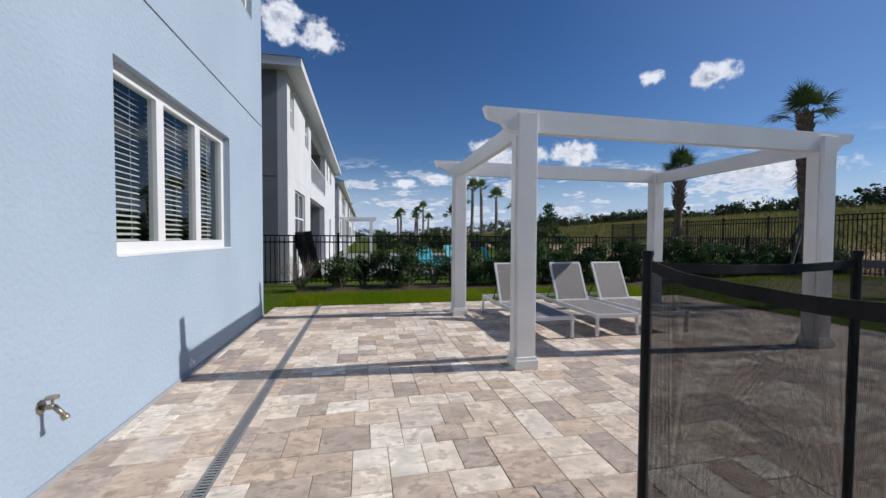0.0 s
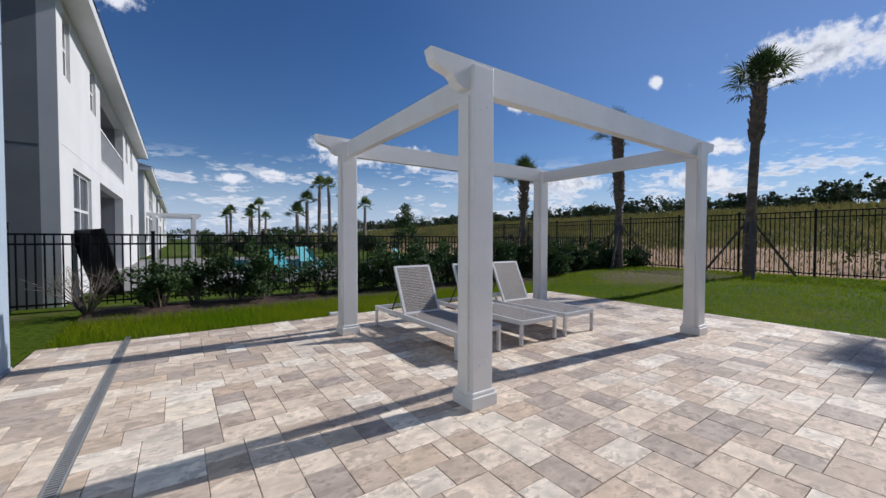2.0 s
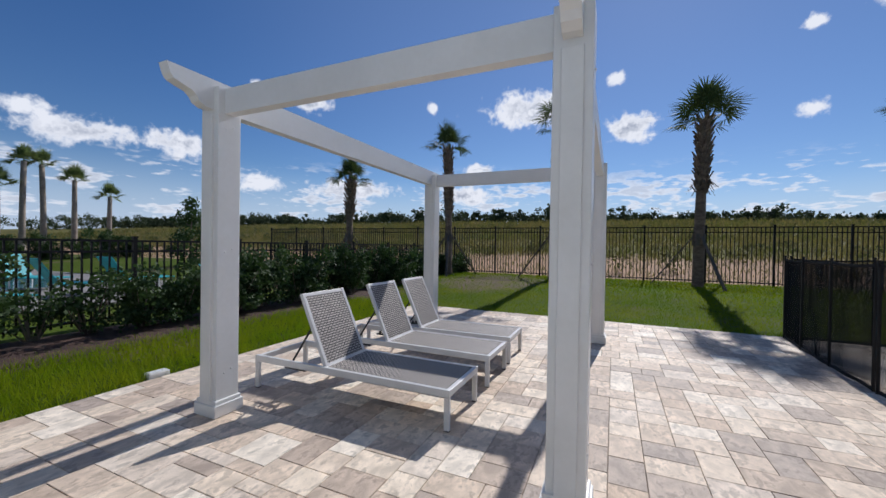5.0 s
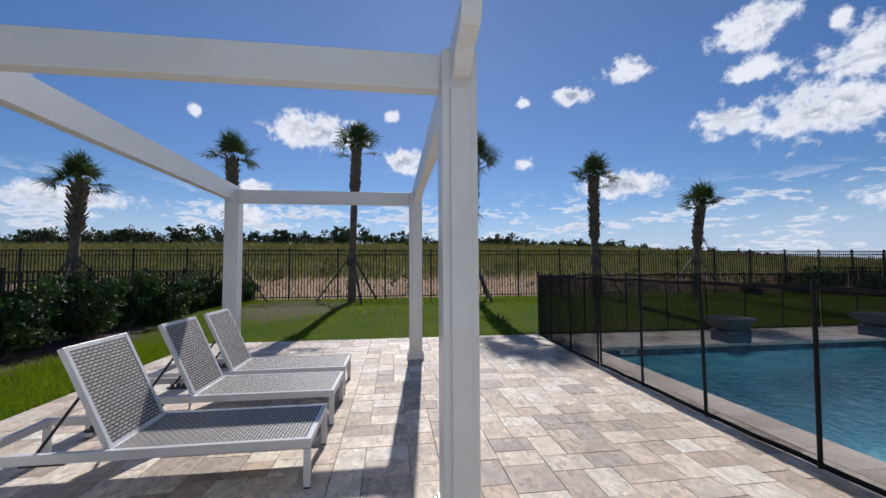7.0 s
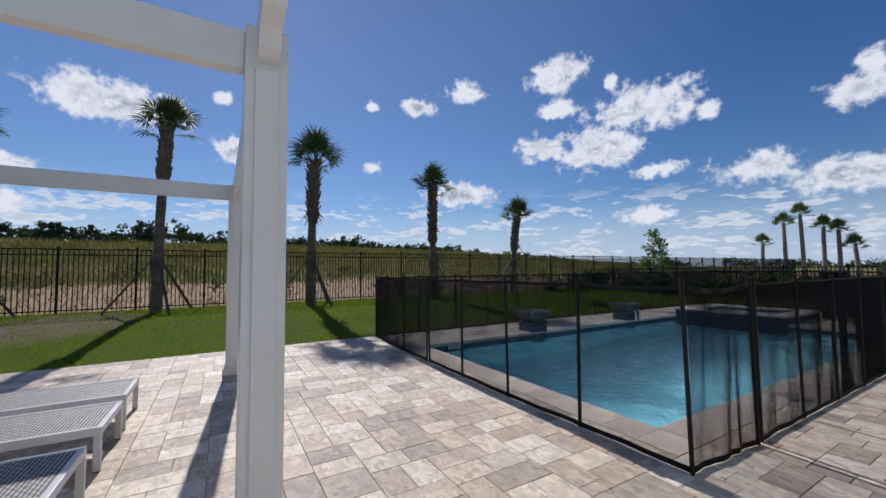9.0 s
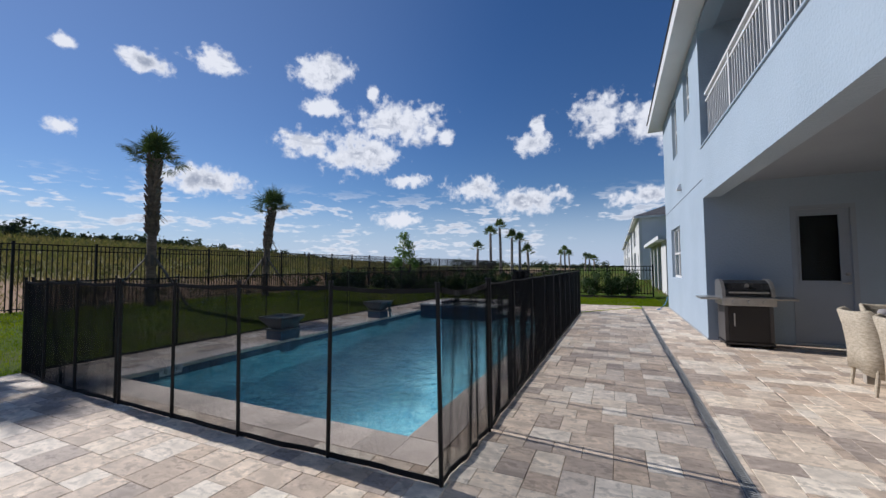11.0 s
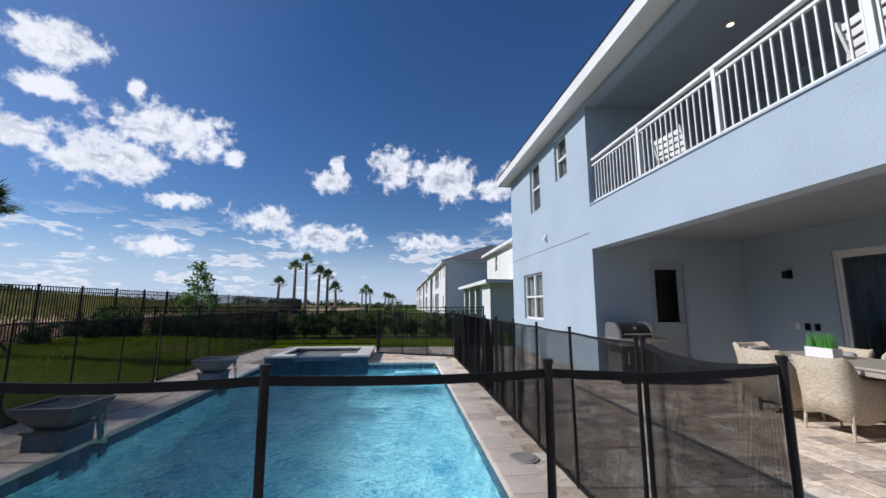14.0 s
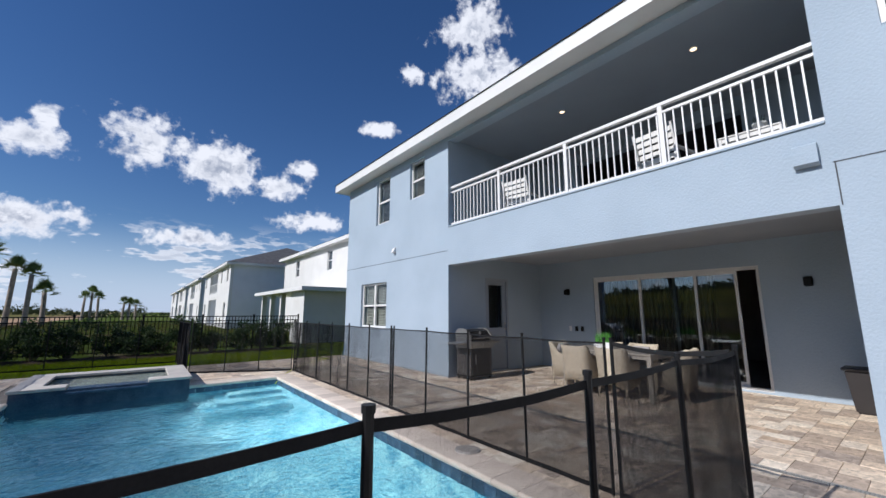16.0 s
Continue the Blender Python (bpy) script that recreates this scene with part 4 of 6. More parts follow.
window("window_1", 0, 3.35, 5.47, 1.11, 2.40, 3, False, "three-light white window with half-open white blinds", fw=0.075)
window("window_2", 0, -8.71, -7.12, 0.95, 2.27, 2, True, "white double sash window with white blinds behind glass")
window("window_3", 0, -7.86, -7.05, 4.02, 5.46, 1, True, "tall narrow white sash window with dark glass")
window("window_4", 0, -5.98, -5.29, 4.39, 5.46, 1, True, "small white sash window with dark glass")
window("window_5", 0, 5.55, 6.45, 4.28, 5.40, 1, True, "white upstairs sash window")
window("window_6", 0, 2.46, 3.36, 4.21, 5.40, 1, True, "white upstairs sash window")


VANE = mat("grey_blind_vane", (0.13, 0.13, 0.135), rough=0.7)


def upright_blinds(parent, x, y0, y1, z0, z1, gap=0.088):
    for i in range(int((y1 - y0) / gap)):
        y = y0 + i * gap
        bm = bmesh.new()
        a = radians(62 + 8 * math.sin(i * 2.1))
        dx, dy = 0.04 * math.cos(a), 0.04 * math.sin(a)
        bx(bm, -0.0008, 0.0008, -0.04, 0.04, z0, z1, m=Matrix.Translation((x, y, 0)) @ Matrix.Rotation(-radians(90) + a, 4, 'Z'))
        part("blind_vane", bm, VANE, parent)


sd = thing("sliding_door", (-3.31, -2.71, 0.03), "white-framed glass sliding door, one leaf open, vertical blinds", "sliding door", kind="structure")
SW, SHT = 3.26, 2.23
bm = bmesh.new()
bx(bm, -0.16, -0.03, 0, SW, 0, 0.05), bx(bm, -0.16, -0.03, 0, SW, SHT - 0.06, SHT), bx(bm, -0.16, -0.03, 0, 0.05, 0.05, SHT - 0.06), bx(bm, -0.16, -0.03, SW - 0.05, SW, 0.05, SHT - 0.06)
part("frame", bm, TRIM, sd)
for i, (a, b, dx) in enumerate(((0.05, 1.12, -0.06), (1.07, 2.22, -0.09), (1.76, 2.90, -0.12))):
    bm = bmesh.new()
    for r in ((a, a + 0.05, 0.05, SHT - 0.06), (b - 0.05, b, 0.05, SHT - 0.06), (a + 0.05, b - 0.05, 0.05, 0.12), (a + 0.05, b - 0.05, SHT - 0.12, SHT - 0.06)):
        bx(bm, dx - 0.013, dx + 0.013, *r)
    leaf = part("leaf", bm, TRIM, sd)
    pane(leaf, dx, a + 0.045, b - 0.045, 0.11, SHT - 0.11, GLASS_DOOR)
upright_blinds(sd, -0.3, 0.08, 2.55, 0.06, SHT - 0.02)

DOOR_BLUE = mat("grey_blue_door_paint", (0.33, 0.37, 0.42), (0.30, 0.34, 0.39), 2.0, 0.5, 0.0003, 90, fine=0.1)
dr = thing("door_1", (-1.97, -4.32, 0.02), "grey-blue painted door with a tall glass light", "door", kind="structure")
bm = bmesh.new()
for r in ((0, 0.06, 0, 2.23), (0.73, 0.79, 0, 2.23), (0.06, 0.73, 2.17, 2.23)):
    bx(bm, r[0], r[1], -0.12, 0.012, r[2], r[3])
part("door_frame", bm, DOOR_BLUE, dr)
bm = bmesh.new()
for r in ((0.062, 0.165, 0.01, 2.168), (0.695, 0.728, 0.01, 2.168), (0.165, 0.695, 0.01, 0.99), (0.165, 0.695, 2.09, 2.168)):
    bx(bm, r[0], r[1], -0.075, -0.03, r[2], r[3])
leaf = part("leaf", bm, DOOR_BLUE, dr)
bm = bmesh.new()
for r in ((0.165, 0.19, 0.99, 2.09), (0.67, 0.695, 0.99, 2.09), (0.19, 0.67, 0.99, 1.015), (0.19, 0.67, 2.065, 2.09)):
    bx(bm, r[0], r[1], -0.06, -0.022, r[2], r[3])
part("glazing_bead", bm, DOOR_BLUE, leaf)
bm = bmesh.new()
bm.faces.new([bm.verts.new(v) for v in ((0.68, -0.045, 1.0), (0.18, -0.045, 1.0), (0.18, -0.045, 2.08), (0.68, -0.045, 2.08))])
part("glass_light", bm, GLASS, leaf, "dark glass light")
bm = bmesh.new()
bx(bm, 0.1, 0.72, -0.3, -0.26, 0.6, 2.15)
part("shade", bm, mat("brown_shade", (0.07, 0.06, 0.05), rough=0.8), leaf)
NICKEL = mat("brushed_nickel", (0.55, 0.53, 0.5), rough=0.3, metal=1.0)
bm = bmesh.new()
rod(bm, (0.11, -0.031, 0.98), (0.11, 0.03, 0.98), 0.018), rod(bm, (0.11, 0.03, 0.98), (0.2, 0.03, 0.98), 0.009)
part("door_handle", bm, NICKEL, leaf, "nickel lever handle")
bm = bmesh.new()
rod(bm, (0.11, -0.031, 1.12), (0.11, -0.01, 1.12), 0.026, seg=16)
part("deadbolt", bm, NICKEL, leaf, "round nickel deadbolt")
boxpart("threshold", (0, 0.79, -0.12, 0.03, -0.03, 0.008), TRIM, dr)

# wall fittings
for y in (-3.43, 1.19):
    s = thing("wall_lamp", (-3.31, y, 1.93), "small black cube wall lamp, unlit", "wall lamp", "terrace wall lamps")
    boxpart("back_plate", (0.0, 0.015, -0.055, 0.055, -0.08, 0.08), BLACK, s)
    boxpart("lamp_body", (0.015, 0.115, -0.05, 0.05, -0.07, 0.06), BLACK, s, bevel=0.004)
for y, c, nm in ((-3.40, TRIM, "switch_plate"), (-3.22, BLACK, "outlet_cover"), (-3.06, BLACK, "outlet_cover")):
    s = thing(nm, (-3.31, y, 1.0), "white light switch plate on the stucco wall" if c is TRIM else "dark weatherproof outlet cover on the stucco wall", "electrical plate")
    boxpart("plate", (0, 0.01 if c is TRIM else 0.035, -0.035, 0.035, -0.06, 0.06), c, s, bevel=0.003)
    boxpart("rocker" if c is TRIM else "lid", (0.01 if c is TRIM else 0.035, 0.014 if c is TRIM else 0.05, -0.018, 0.018, -0.035, 0.035), c, s)
LAMP = bpy.data.materials.new("lit_downlight")
LAMP.use_nodes = True
LAMP.node_tree.nodes["Principled BSDF"].inputs["Emission Color"].default_value = (1, 0.72, 0.42, 1)
LAMP.node_tree.nodes["Principled BSDF"].inputs["Emission Strength"].default_value = 2.5
for x, y in ((-1.10, 0.58), (-1.12, -1.88)):
    s = thing("downlight", (x, y, EAVE - 0.03), "small recessed warm downlight in the balcony ceiling", "downlight", "balcony downlights")
    bm = bmesh.new()
    bmesh.ops.create_cone(bm, cap_ends=True, segments=20, radius1=0.058, radius2=0.062, depth=0.012, matrix=Matrix.Translation((0, 0, -0.006)))
    part("trim_ring", bm, TRIM, s)
    bm = bmesh.new()
    bmesh.ops.create_cone(bm, cap_ends=True, segments=16, radius1=0.045, radius2=0.045, depth=0.006, matrix=Matrix.Translation((0, 0, -0.014)))
    part("lens", bm, LAMP, s)
s = thing("speaker_box", (0, 1.785, 3.06), "small blue-grey painted box on the stucco wall", "wall box")
bm = bmesh.new()
prism(bm, [(0, -0.12), (0.05, -0.12), (0.09, -0.1), (0.09, 0.1), (0.05, 0.12), (0, 0.12)], 'y', -0.1, 0.1)
part("cover", bm, STUCCO, s)
s = thing("vent_cap", (0, -6.7, 3.12), "small white vent cap on the stucco wall", "vent cap")
bm = bmesh.new()
prism(bm, [(0, -0.07), (0.09, -0.07), (0.1, -0.04), (0.03, 0.08), (0, 0.08)], 'y', -0.055, 0.055)
part("hood", bm, TRIM, s)
# shallow control joints in the stucco
JOINT = mat("dark_joint", (0.09, 0.10, 0.11), rough=0.9)
for i, r in enumerate(((1.975, FRONT_Y[1], 2.935, 2.947), (FRONT_Y[0], -4.36, 2.815, 2.827))):
    bm = bmesh.new()
    bx(bm, 0.0005, 0.004, *r)
    solid("trim_joint_%d" % (i + 1), bm, JOINT, "dark control joint across the stucco", "joint", "structure")
bm = bmesh.new()
bx(bm, 0.0005, 0.004, 1.985, 1.997, 2.485, 2.935)
solid("trim_joint_3", bm, JOINT, "dark upright control joint beside the terrace opening", "joint", "structure")
bm = bmesh.new()
bx(bm, -0.2, 0.022, -4.32, 1.965, 3.371, 3.398, bevel=0.006)
solid("trim_sill", bm, STUCCO, "blue-grey ledge under the balcony railing", "ledge", "structure")
# weep screed along the wall foot
for i, (a, b) in enumerate(((1.97, FRONT_Y[1]), (FRONT_Y[0], -4.32))):
    bm = bmesh.new()
    bx(bm, 0.001, 0.012, a, b, 0.0, 0.028)
    solid("baseboard_%d" % (i + 1), bm, STUCCO_GREY, "grey screed strip at the wall foot", "baseboard", "structure")
BRASS = mat("weathered_brass", (0.50, 0.42, 0.30), (0.3, 0.27, 0.22), 20.0, 0.4, metal=0.9)
s = thing("hose_bib", (0, 2.74, 0.41), "weathered brass hose tap on the stucco wall", "tap")
bm = bmesh.new()
rod(bm, (0, 0, 0), (0.06, 0, 0), 0.013), rod(bm, (0.055, 0, 0.005), (0.10, 0.0, -0.05), 0.012), rod(bm, (0.096, 0, -0.045), (0.108, 0, -0.065), 0.017)
part("spout", bm, BRASS, s, smooth=True)
bm = bmesh.new()
rod(bm, (0.05, 0, 0), (0.05, 0, 0.045), 0.006), rod(bm, (0.05, 0, 0.042), (0.05, 0, 0.052), 0.028, seg=14)
part("valve_wheel", bm, BRASS, s)
bm = bmesh.new()
rod(bm, (0, 0, 0), (0.006, 0, 0), 0.03, seg=16)
part("flange", bm, BRASS, s)
s = thing("pipe_outlet", (0, 4.36, 0.105), "small white pipe stub low on the wall", "pipe")
bm = bmesh.new()
rod(bm, (0, 0, 0), (0.035, 0, 0), 0.018)
part("stub", bm, TRIM, s)
bm = bmesh.new()
rod(bm, (0, 0, 0), (0.008, 0, 0), 0.034, seg=16)
part("escutcheon", bm, TRIM, s)

# balcony slab edge, railing and chairs
bm = bmesh.new()
bx(bm, -3.31, -0.25, -4.32, 1.97, 3.22, 3.36)
solid("floor_balcony", bm, STUCCO_GREY, "grey balcony floor", "floor", "structure")
rl = thing("balcony_railing", (-0.11, -4.32, 3.398), "white aluminium balcony railing with upright balusters", "railing")
RW, RZ = 6.29, 0.97
boxpart("top_rail", (-0.035, 0.035, 0, RW, RZ - 0.05, RZ), TRIM, rl, bevel=0.006)
boxpart("lower_rail", (-0.02, 0.02, 0, RW, RZ - 0.16, RZ - 0.125), TRIM, rl)
boxpart("bottom_rail", (-0.02, 0.02, 0, RW, 0.04, 0.08), TRIM, rl)
posts_y = [1.545, 3.125, 4.69]
for y in posts_y:
    boxpart("post", (-0.03, 0.03, y - 0.03, y + 0.03, 0.0, RZ - 0.051), TRIM, rl)
bal = mesh_of("baluster", (lambda b: (bx(b, -0.0095, 0.0095, -0.0095, 0.0095, 0.08, RZ - 0.16), b)[1])(bmesh.new()), TRIM)
n = 57
for i in range(1, n):
    y = RW * i / n
    if min(abs(y - p) for p in posts_y) > 0.045:
        part("baluster", bal, None, rl).matrix_basis = Matrix.Translation((0, y, 0))
LINEN = mat("white_slat_paint", (0.72, 0.71, 0.68), rough=0.6)


def deck_chair(x, y, rz):
    c = thing("balcony_chair", (x, y, 3.36), "white slatted armchair on the balcony", "armchair", "balcony chairs", rz=rz)
    boxpart("seat", (-0.28, 0.28, -0.3, 0.28, 0.32, 0.38), LINEN, c, bevel=0.01)
    for sx in (-0.32, 0.29):
        boxpart("armrest", (sx, sx + 0.05, -0.3, 0.34, 0.56, 0.6), LINEN, c, bevel=0.006)
        for yy in (-0.3, 0.29):
            boxpart("leg", (sx, sx + 0.05, yy, yy + 0.05, 0, 0.559), LINEN, c)
    for k in range(5):
        boxpart("back_slat", (-0.28, 0.28, 0.26 + 0.03 * k, 0.285 + 0.03 * k, 0.42 + 0.1 * k, 0.5 + 0.1 * k), LINEN, c)
    for sx in (-0.33, 0.28):
        bm = bmesh.new()
        prism(bm, [(0.245, 0.38), (0.295, 0.38), (0.44, 0.94), (0.39, 0.94)], 'x', sx + 0.01, sx + 0.04)
        part("back_post", bm, LINEN, c)


deck_chair(-1.1, -2.93, -84), deck_chair(-1.1, 0.05, -97)
ct = thing("balcony_table", (-0.75, 1.22, 3.36), "low white slatted table on the balcony", "coffee table", rz=4)
for k in range(5):
    boxpart("slat", (-0.24 + 0.1 * k, -0.155 + 0.1 * k, -0.36, 0.36, 0.36, 0.38), LINEN, ct, bevel=0.004)
for x in (-0.22, 0.2):
    boxpart("rail", (x, x + 0.03, -0.33, 0.33, 0.30, 0.359), LINEN, ct)
    for y in (-0.34, 0.3):
        boxpart("leg", (x - 0.01, x + 0.04, y - 0.005, y + 0.045, 0, 0.359), LINEN, ct)
pot = thing("small_pot", (-0.72, 1.32, 3.74), "small white patterned pot on the balcony table", "pot")
bm = bmesh.new()
rod(bm, (0, 0, 0), (0, 0, 0.11), 0.05, 0.075, seg=20), rod(bm, (0, 0, 0.11), (0, 0, 0.13), 0.082, seg=20)
part("body", bm, LINEN, pot)
bm = bmesh.new()
for k in range(9):
    a = k * 0.698
    rod(bm, (0.03 * math.cos(a), 0.03 * math.sin(a), 0.13), (0.07 * math.cos(a), 0.07 * math.sin(a), 0.2 + 0.015 * (k % 3)), 0.012, 0.003, seg=5)
part("succulent", bm, mat("blue_green_succulent", (0.10, 0.14, 0.13), rough=0.6), pot, "small blue-green succulent")

# ---- covered terrace: grill, table, chairs, bin ----
STEEL = mat("brushed_steel", (0.50, 0.49, 0.47), (0.40, 0.39, 0.38), 8.0, 0.35, 0.0003, 60, metal=0.85, stretch=(1, 8, 1))
GRILL_BLACK = mat("black_enamel", (0.018, 0.018, 0.019), rough=0.25)
GRILL_GREY = mat("dull_grey_panel", (0.075, 0.07, 0.068), rough=0.45)
BROWN_BLACK = mat("brown_black_panel", (0.020, 0.017, 0.016), rough=0.55)
gr = thing("gas_grill", (-0.43, -3.95, 0), "gas grill with steel lid, black cabinet and side shelves", "grill", rz=180)
gr.scale = (0.84, 0.9, 0.93)
# faces +y in the world; local x runs across, local -y is the front
boxpart("cabinet", (-0.36, 0.36, -0.24, 0.24, 0.09, 0.70), BROWN_BLACK, gr, bevel=0.008)
boxpart("base", (-0.38, 0.38, -0.26, 0.26, 0.05, 0.09), GRILL_BLACK, gr, bevel=0.006)
for x in (-0.34, 0.34):
    boxpart("side_panel", (x - 0.028, x + 0.028, -0.25, 0.25, 0.11, 0.69), GRILL_GREY, gr)
    for y in (-0.2, 0.2):
        bm = bmesh.new()
        rod(bm, (x - 0.015, y, 0.028), (x + 0.015, y, 0.028), 0.028, seg=14)
        part("caster", bm, GRILL_BLACK, gr)
dd = boxpart("cabinet_door", (-0.30, 0.30, -0.262, -0.242, 0.12, 0.69), BROWN_BLACK, gr, bevel=0.005)
boxpart("handle", (-0.235, -0.215, -0.292, -0.275, 0.36, 0.58), STEEL, dd, bevel=0.004)
pn = boxpart("control_panel", (-0.41, 0.41, -0.31, 0.25, 0.705, 0.85), STEEL, gr, bevel=0.01)
for x in (-0.24, 0.0, 0.22):
    bm = bmesh.new()
    rod(bm, (x, -0.312, 0.78), (x, -0.345, 0.78), 0.026, 0.022, seg=18)
    part("knob", bm, STEEL, pn)
bm = bmesh.new()
prism(bm, [(-0.25, 0.855), (-0.24, 0.98), (-0.15, 1.08), (0.0, 1.13), (0.16, 1.12), (0.24, 1.06), (0.25, 0.855)], 'x', -0.34, 0.34)
lid = part("lid", bm, GRILL_BLACK, gr)
for x in (-0.40, 0.345):
    bm = bmesh.new()
    prism(bm, [(-0.27, 0.853), (-0.26, 0.99), (-0.16, 1.10), (0.0, 1.15), (0.17, 1.14), (0.26, 1.07), (0.27, 0.853)], 'x', x, x + 0.055)
    part("lid_end", bm, STEEL, lid)
bm = bmesh.new()
rod(bm, (-0.3, -0.30, 0.93), (0.3, -0.30, 0.93), 0.014)
for x in (-0.28, 0.28):
    rod(bm, (x, -0.245, 0.93), (x, -0.30, 0.93), 0.01)
part("lid_handle", bm, STEEL, lid)
bm = bmesh.new()
rod(bm, (0, -0.2, 1.035), (0, -0.225, 1.05), 0.032, seg=20)
part("thermometer", bm, STEEL, lid, "round steel thermometer")
for a, b in ((-0.74, -0.41), (0.41, 0.74)):
    boxpart("side_shelf", (a, b, -0.25, 0.2, 0.80, 0.84), STEEL, gr, bevel=0.012)

WICKER = mat("pale_wicker", (0.57, 0.495, 0.38), (0.35, 0.295, 0.22), 30.0, 0.75, 0.004, 90, stretch=(1, 1, 2.6))
CUSHION = mat("grey_cushion", (0.34, 0.32, 0.32), rough=0.95, bump=0.002)
TABLE_GREY = mat("taupe_tabletop", (0.40, 0.36, 0.31), (0.33, 0.30, 0.26), 4.0, 0.45, 0.0006, 50)
tb = thing("dining_table", (-1.45, -1.27, 0), "long taupe patio dining table with square legs", "dining table")
TX, TY = 0.45, 0.82
boxpart("tabletop", (-TX, TX, -TY, TY, 0.715, 0.745), TABLE_GREY, tb, bevel=0.006)
bm = bmesh.new()
for r in ((-TX + 0.02, TX - 0.02, -TY + 0.02, -TY + 0.05), (-TX + 0.02, TX - 0.02, TY - 0.05, TY - 0.02), (-TX + 0.02, -TX + 0.05, -TY + 0.05, TY - 0.05), (TX - 0.05, TX - 0.02, -TY + 0.05, TY - 0.05)):
    bx(bm, *r, 0.655, 0.714)
part("apron", bm, TABLE_GREY, tb)
for x in (-TX + 0.04, TX - 0.04):
    for y in (-TY + 0.04, TY - 0.04):
        boxpart("leg", (x - 0.035, x + 0.035, y - 0.035, y + 0.035, 0, 0.714), TABLE_GREY, tb, bevel=0.004)
pl = thing("table_planter", (-1.4, -1.45, 0.745), "white box planter with upright green grass blades", "planter")
boxpart("box", (-0.07, 0.07, -0.16, 0.16, 0, 0.12), TRIM, pl, bevel=0.004)
GREEN = mat("bright_green_blades", (0.10, 0.33, 0.05), (0.06, 0.22, 0.03), 20.0, 0.5)
bm = bmesh.new()
rg = random.Random(5)
for i in range(220):
    x, y = rg.uniform(-0.06, 0.06), rg.uniform(-0.15, 0.15)
    h, a = rg.uniform(0.14, 0.23), rg.uniform(0, 6.28)
    dx, dy = 0.004 * math.cos(a), 0.004 * math.sin(a)
    ox, oy = rg.uniform(-0.02, 0.02), rg.uniform(-0.02, 0.02)
    bm.faces.new([bm.verts.new(v) for v in ((x - dx, y - dy, 0.11), (x + dx, y + dy, 0.11), (x + ox, y + oy, 0.11 + h))])
tagged(part("grass_blades", bm, GREEN, pl), kind="stuff")


def wicker_chair():
    """Barrel armchair that looks along +y: one woven shell round back and arms."""
    c = thing("patio_armchair", (0, 0, 0), "pale woven wicker armchair with grey cushions at the table", "armchair", "chairs round the table")
    n = 32

    def ring(k):
        """Plan point, outward direction and top height of the shell at k in -1..1."""
        s, q = (1 if k > 0 else -1), abs(k)
        if q > 0.42:
            u = (q - 0.42) / 0.58
            p, o = Vector((s * (0.275 + 0.02 * u), -0.17 + 0.44 * u, 0)), Vector((s, 0, 0))
            h = 0.86 - 0.22 * min(1, u / 0.28) ** 0.7 - 0.035 * u
        else:
            a = q / 0.42
            g = max(0, (a - 0.45) / 0.55) * 1.5708
            p = Vector((s * (0.155 * min(1, a / 0.45) + 0.12 * math.sin(g)), -0.29 + 0.12 * (1 - math.cos(g)), 0))
            o = Vector((s * math.sin(g), -math.cos(g), 0))
            h = 0.835 + 0.03 * a ** 3
        return p, o, h
    bm, prev, first = bmesh.new(), None, None
    for i in range(n + 1):
        p, o, h = ring(-1 + 2 * i / n)
        flare = max(0.0, h - 0.6)
        back = Vector((0, -0.22 * flare, 0)) + o * 0.10 * flare
        lo = 0.20 + 0.035 * math.cos(i / n * 12.566)
        zs = [lo, 0.42, 0.42 + (h - 0.42) * 0.55, h - 0.02]
        cur = [bm.verts.new(p + o * 0.022 + back * (max(0, z - 0.42) / max(0.05, h - 0.42)) ** 1.6 + Vector((0, 0, z))) for z in zs]
        cur.append(bm.verts.new(p + back + Vector((0, 0, h))))
        cur += [bm.verts.new(p - o * 0.022 + back * (max(0, z - 0.42) / max(0.05, h - 0.42)) ** 1.6 + Vector((0, 0, z))) for z in zs[::-1]]
        if prev:
            for j in range(len(cur)):
                bm.faces.new((prev[j], cur[j], cur[(j + 1) % len(cur)], prev[(j + 1) % len(cur)]))
        else:
            first = cur
        prev = cur
    bm.faces.new(first), bm.faces.new(prev[::-1])
    bmesh.ops.recalc_face_normals(bm, faces=bm.faces)
    part("shell", bm, WICKER, c, smooth=True)
    bm = bmesh.new()
    bx(bm, -0.255, 0.255, -0.22, 0.285, 0.24, 0.385, bevel=0.02)
    part("seat_base", bm, WICKER, c)
    for s in (-1, 1):
        for y in (-0.22, 0.25):
            bm = bmesh.new()
            rod(bm, (s * 0.262, y, 0.26), (s * 0.275, y * 1.14, 0.0), 0.024, 0.015, seg=8)
            part("leg", bm, WICKER, c)
    bm = bmesh.new()
    bx(bm, -0.245, 0.245, -0.2, 0.27, 0.385, 0.455, bevel=0.03)
    part("seat_cushion", bm, CUSHION, c, smooth=True)
    bm = bmesh.new()
    bx(bm, -0.2, 0.2, -0.055, 0.055, -0.02, 0.32, bevel=0.045, m=pose(0, -0.19, 0.49, -14))
    part("back_pillow", bm, CUSHION, c, smooth=True)
    for ob in c.children:
        ob.data.transform(Matrix.Diagonal((0.86, 0.9, 0.98, 1)))
    return c


c0 = wicker_chair()
c0.matrix_basis = pose(-1.58, -0.34, 0, 0, 0, 186)
for x, y, r in ((-1.07, -1.05, 92), (-1.08, -1.72, 88), (-1.86, -1.05, -90), (-1.86, -1.72, -93), (-1.46, -2.26, 4)):
    copy_thing(c0, pose(x, y, 0, 0, 0, r))

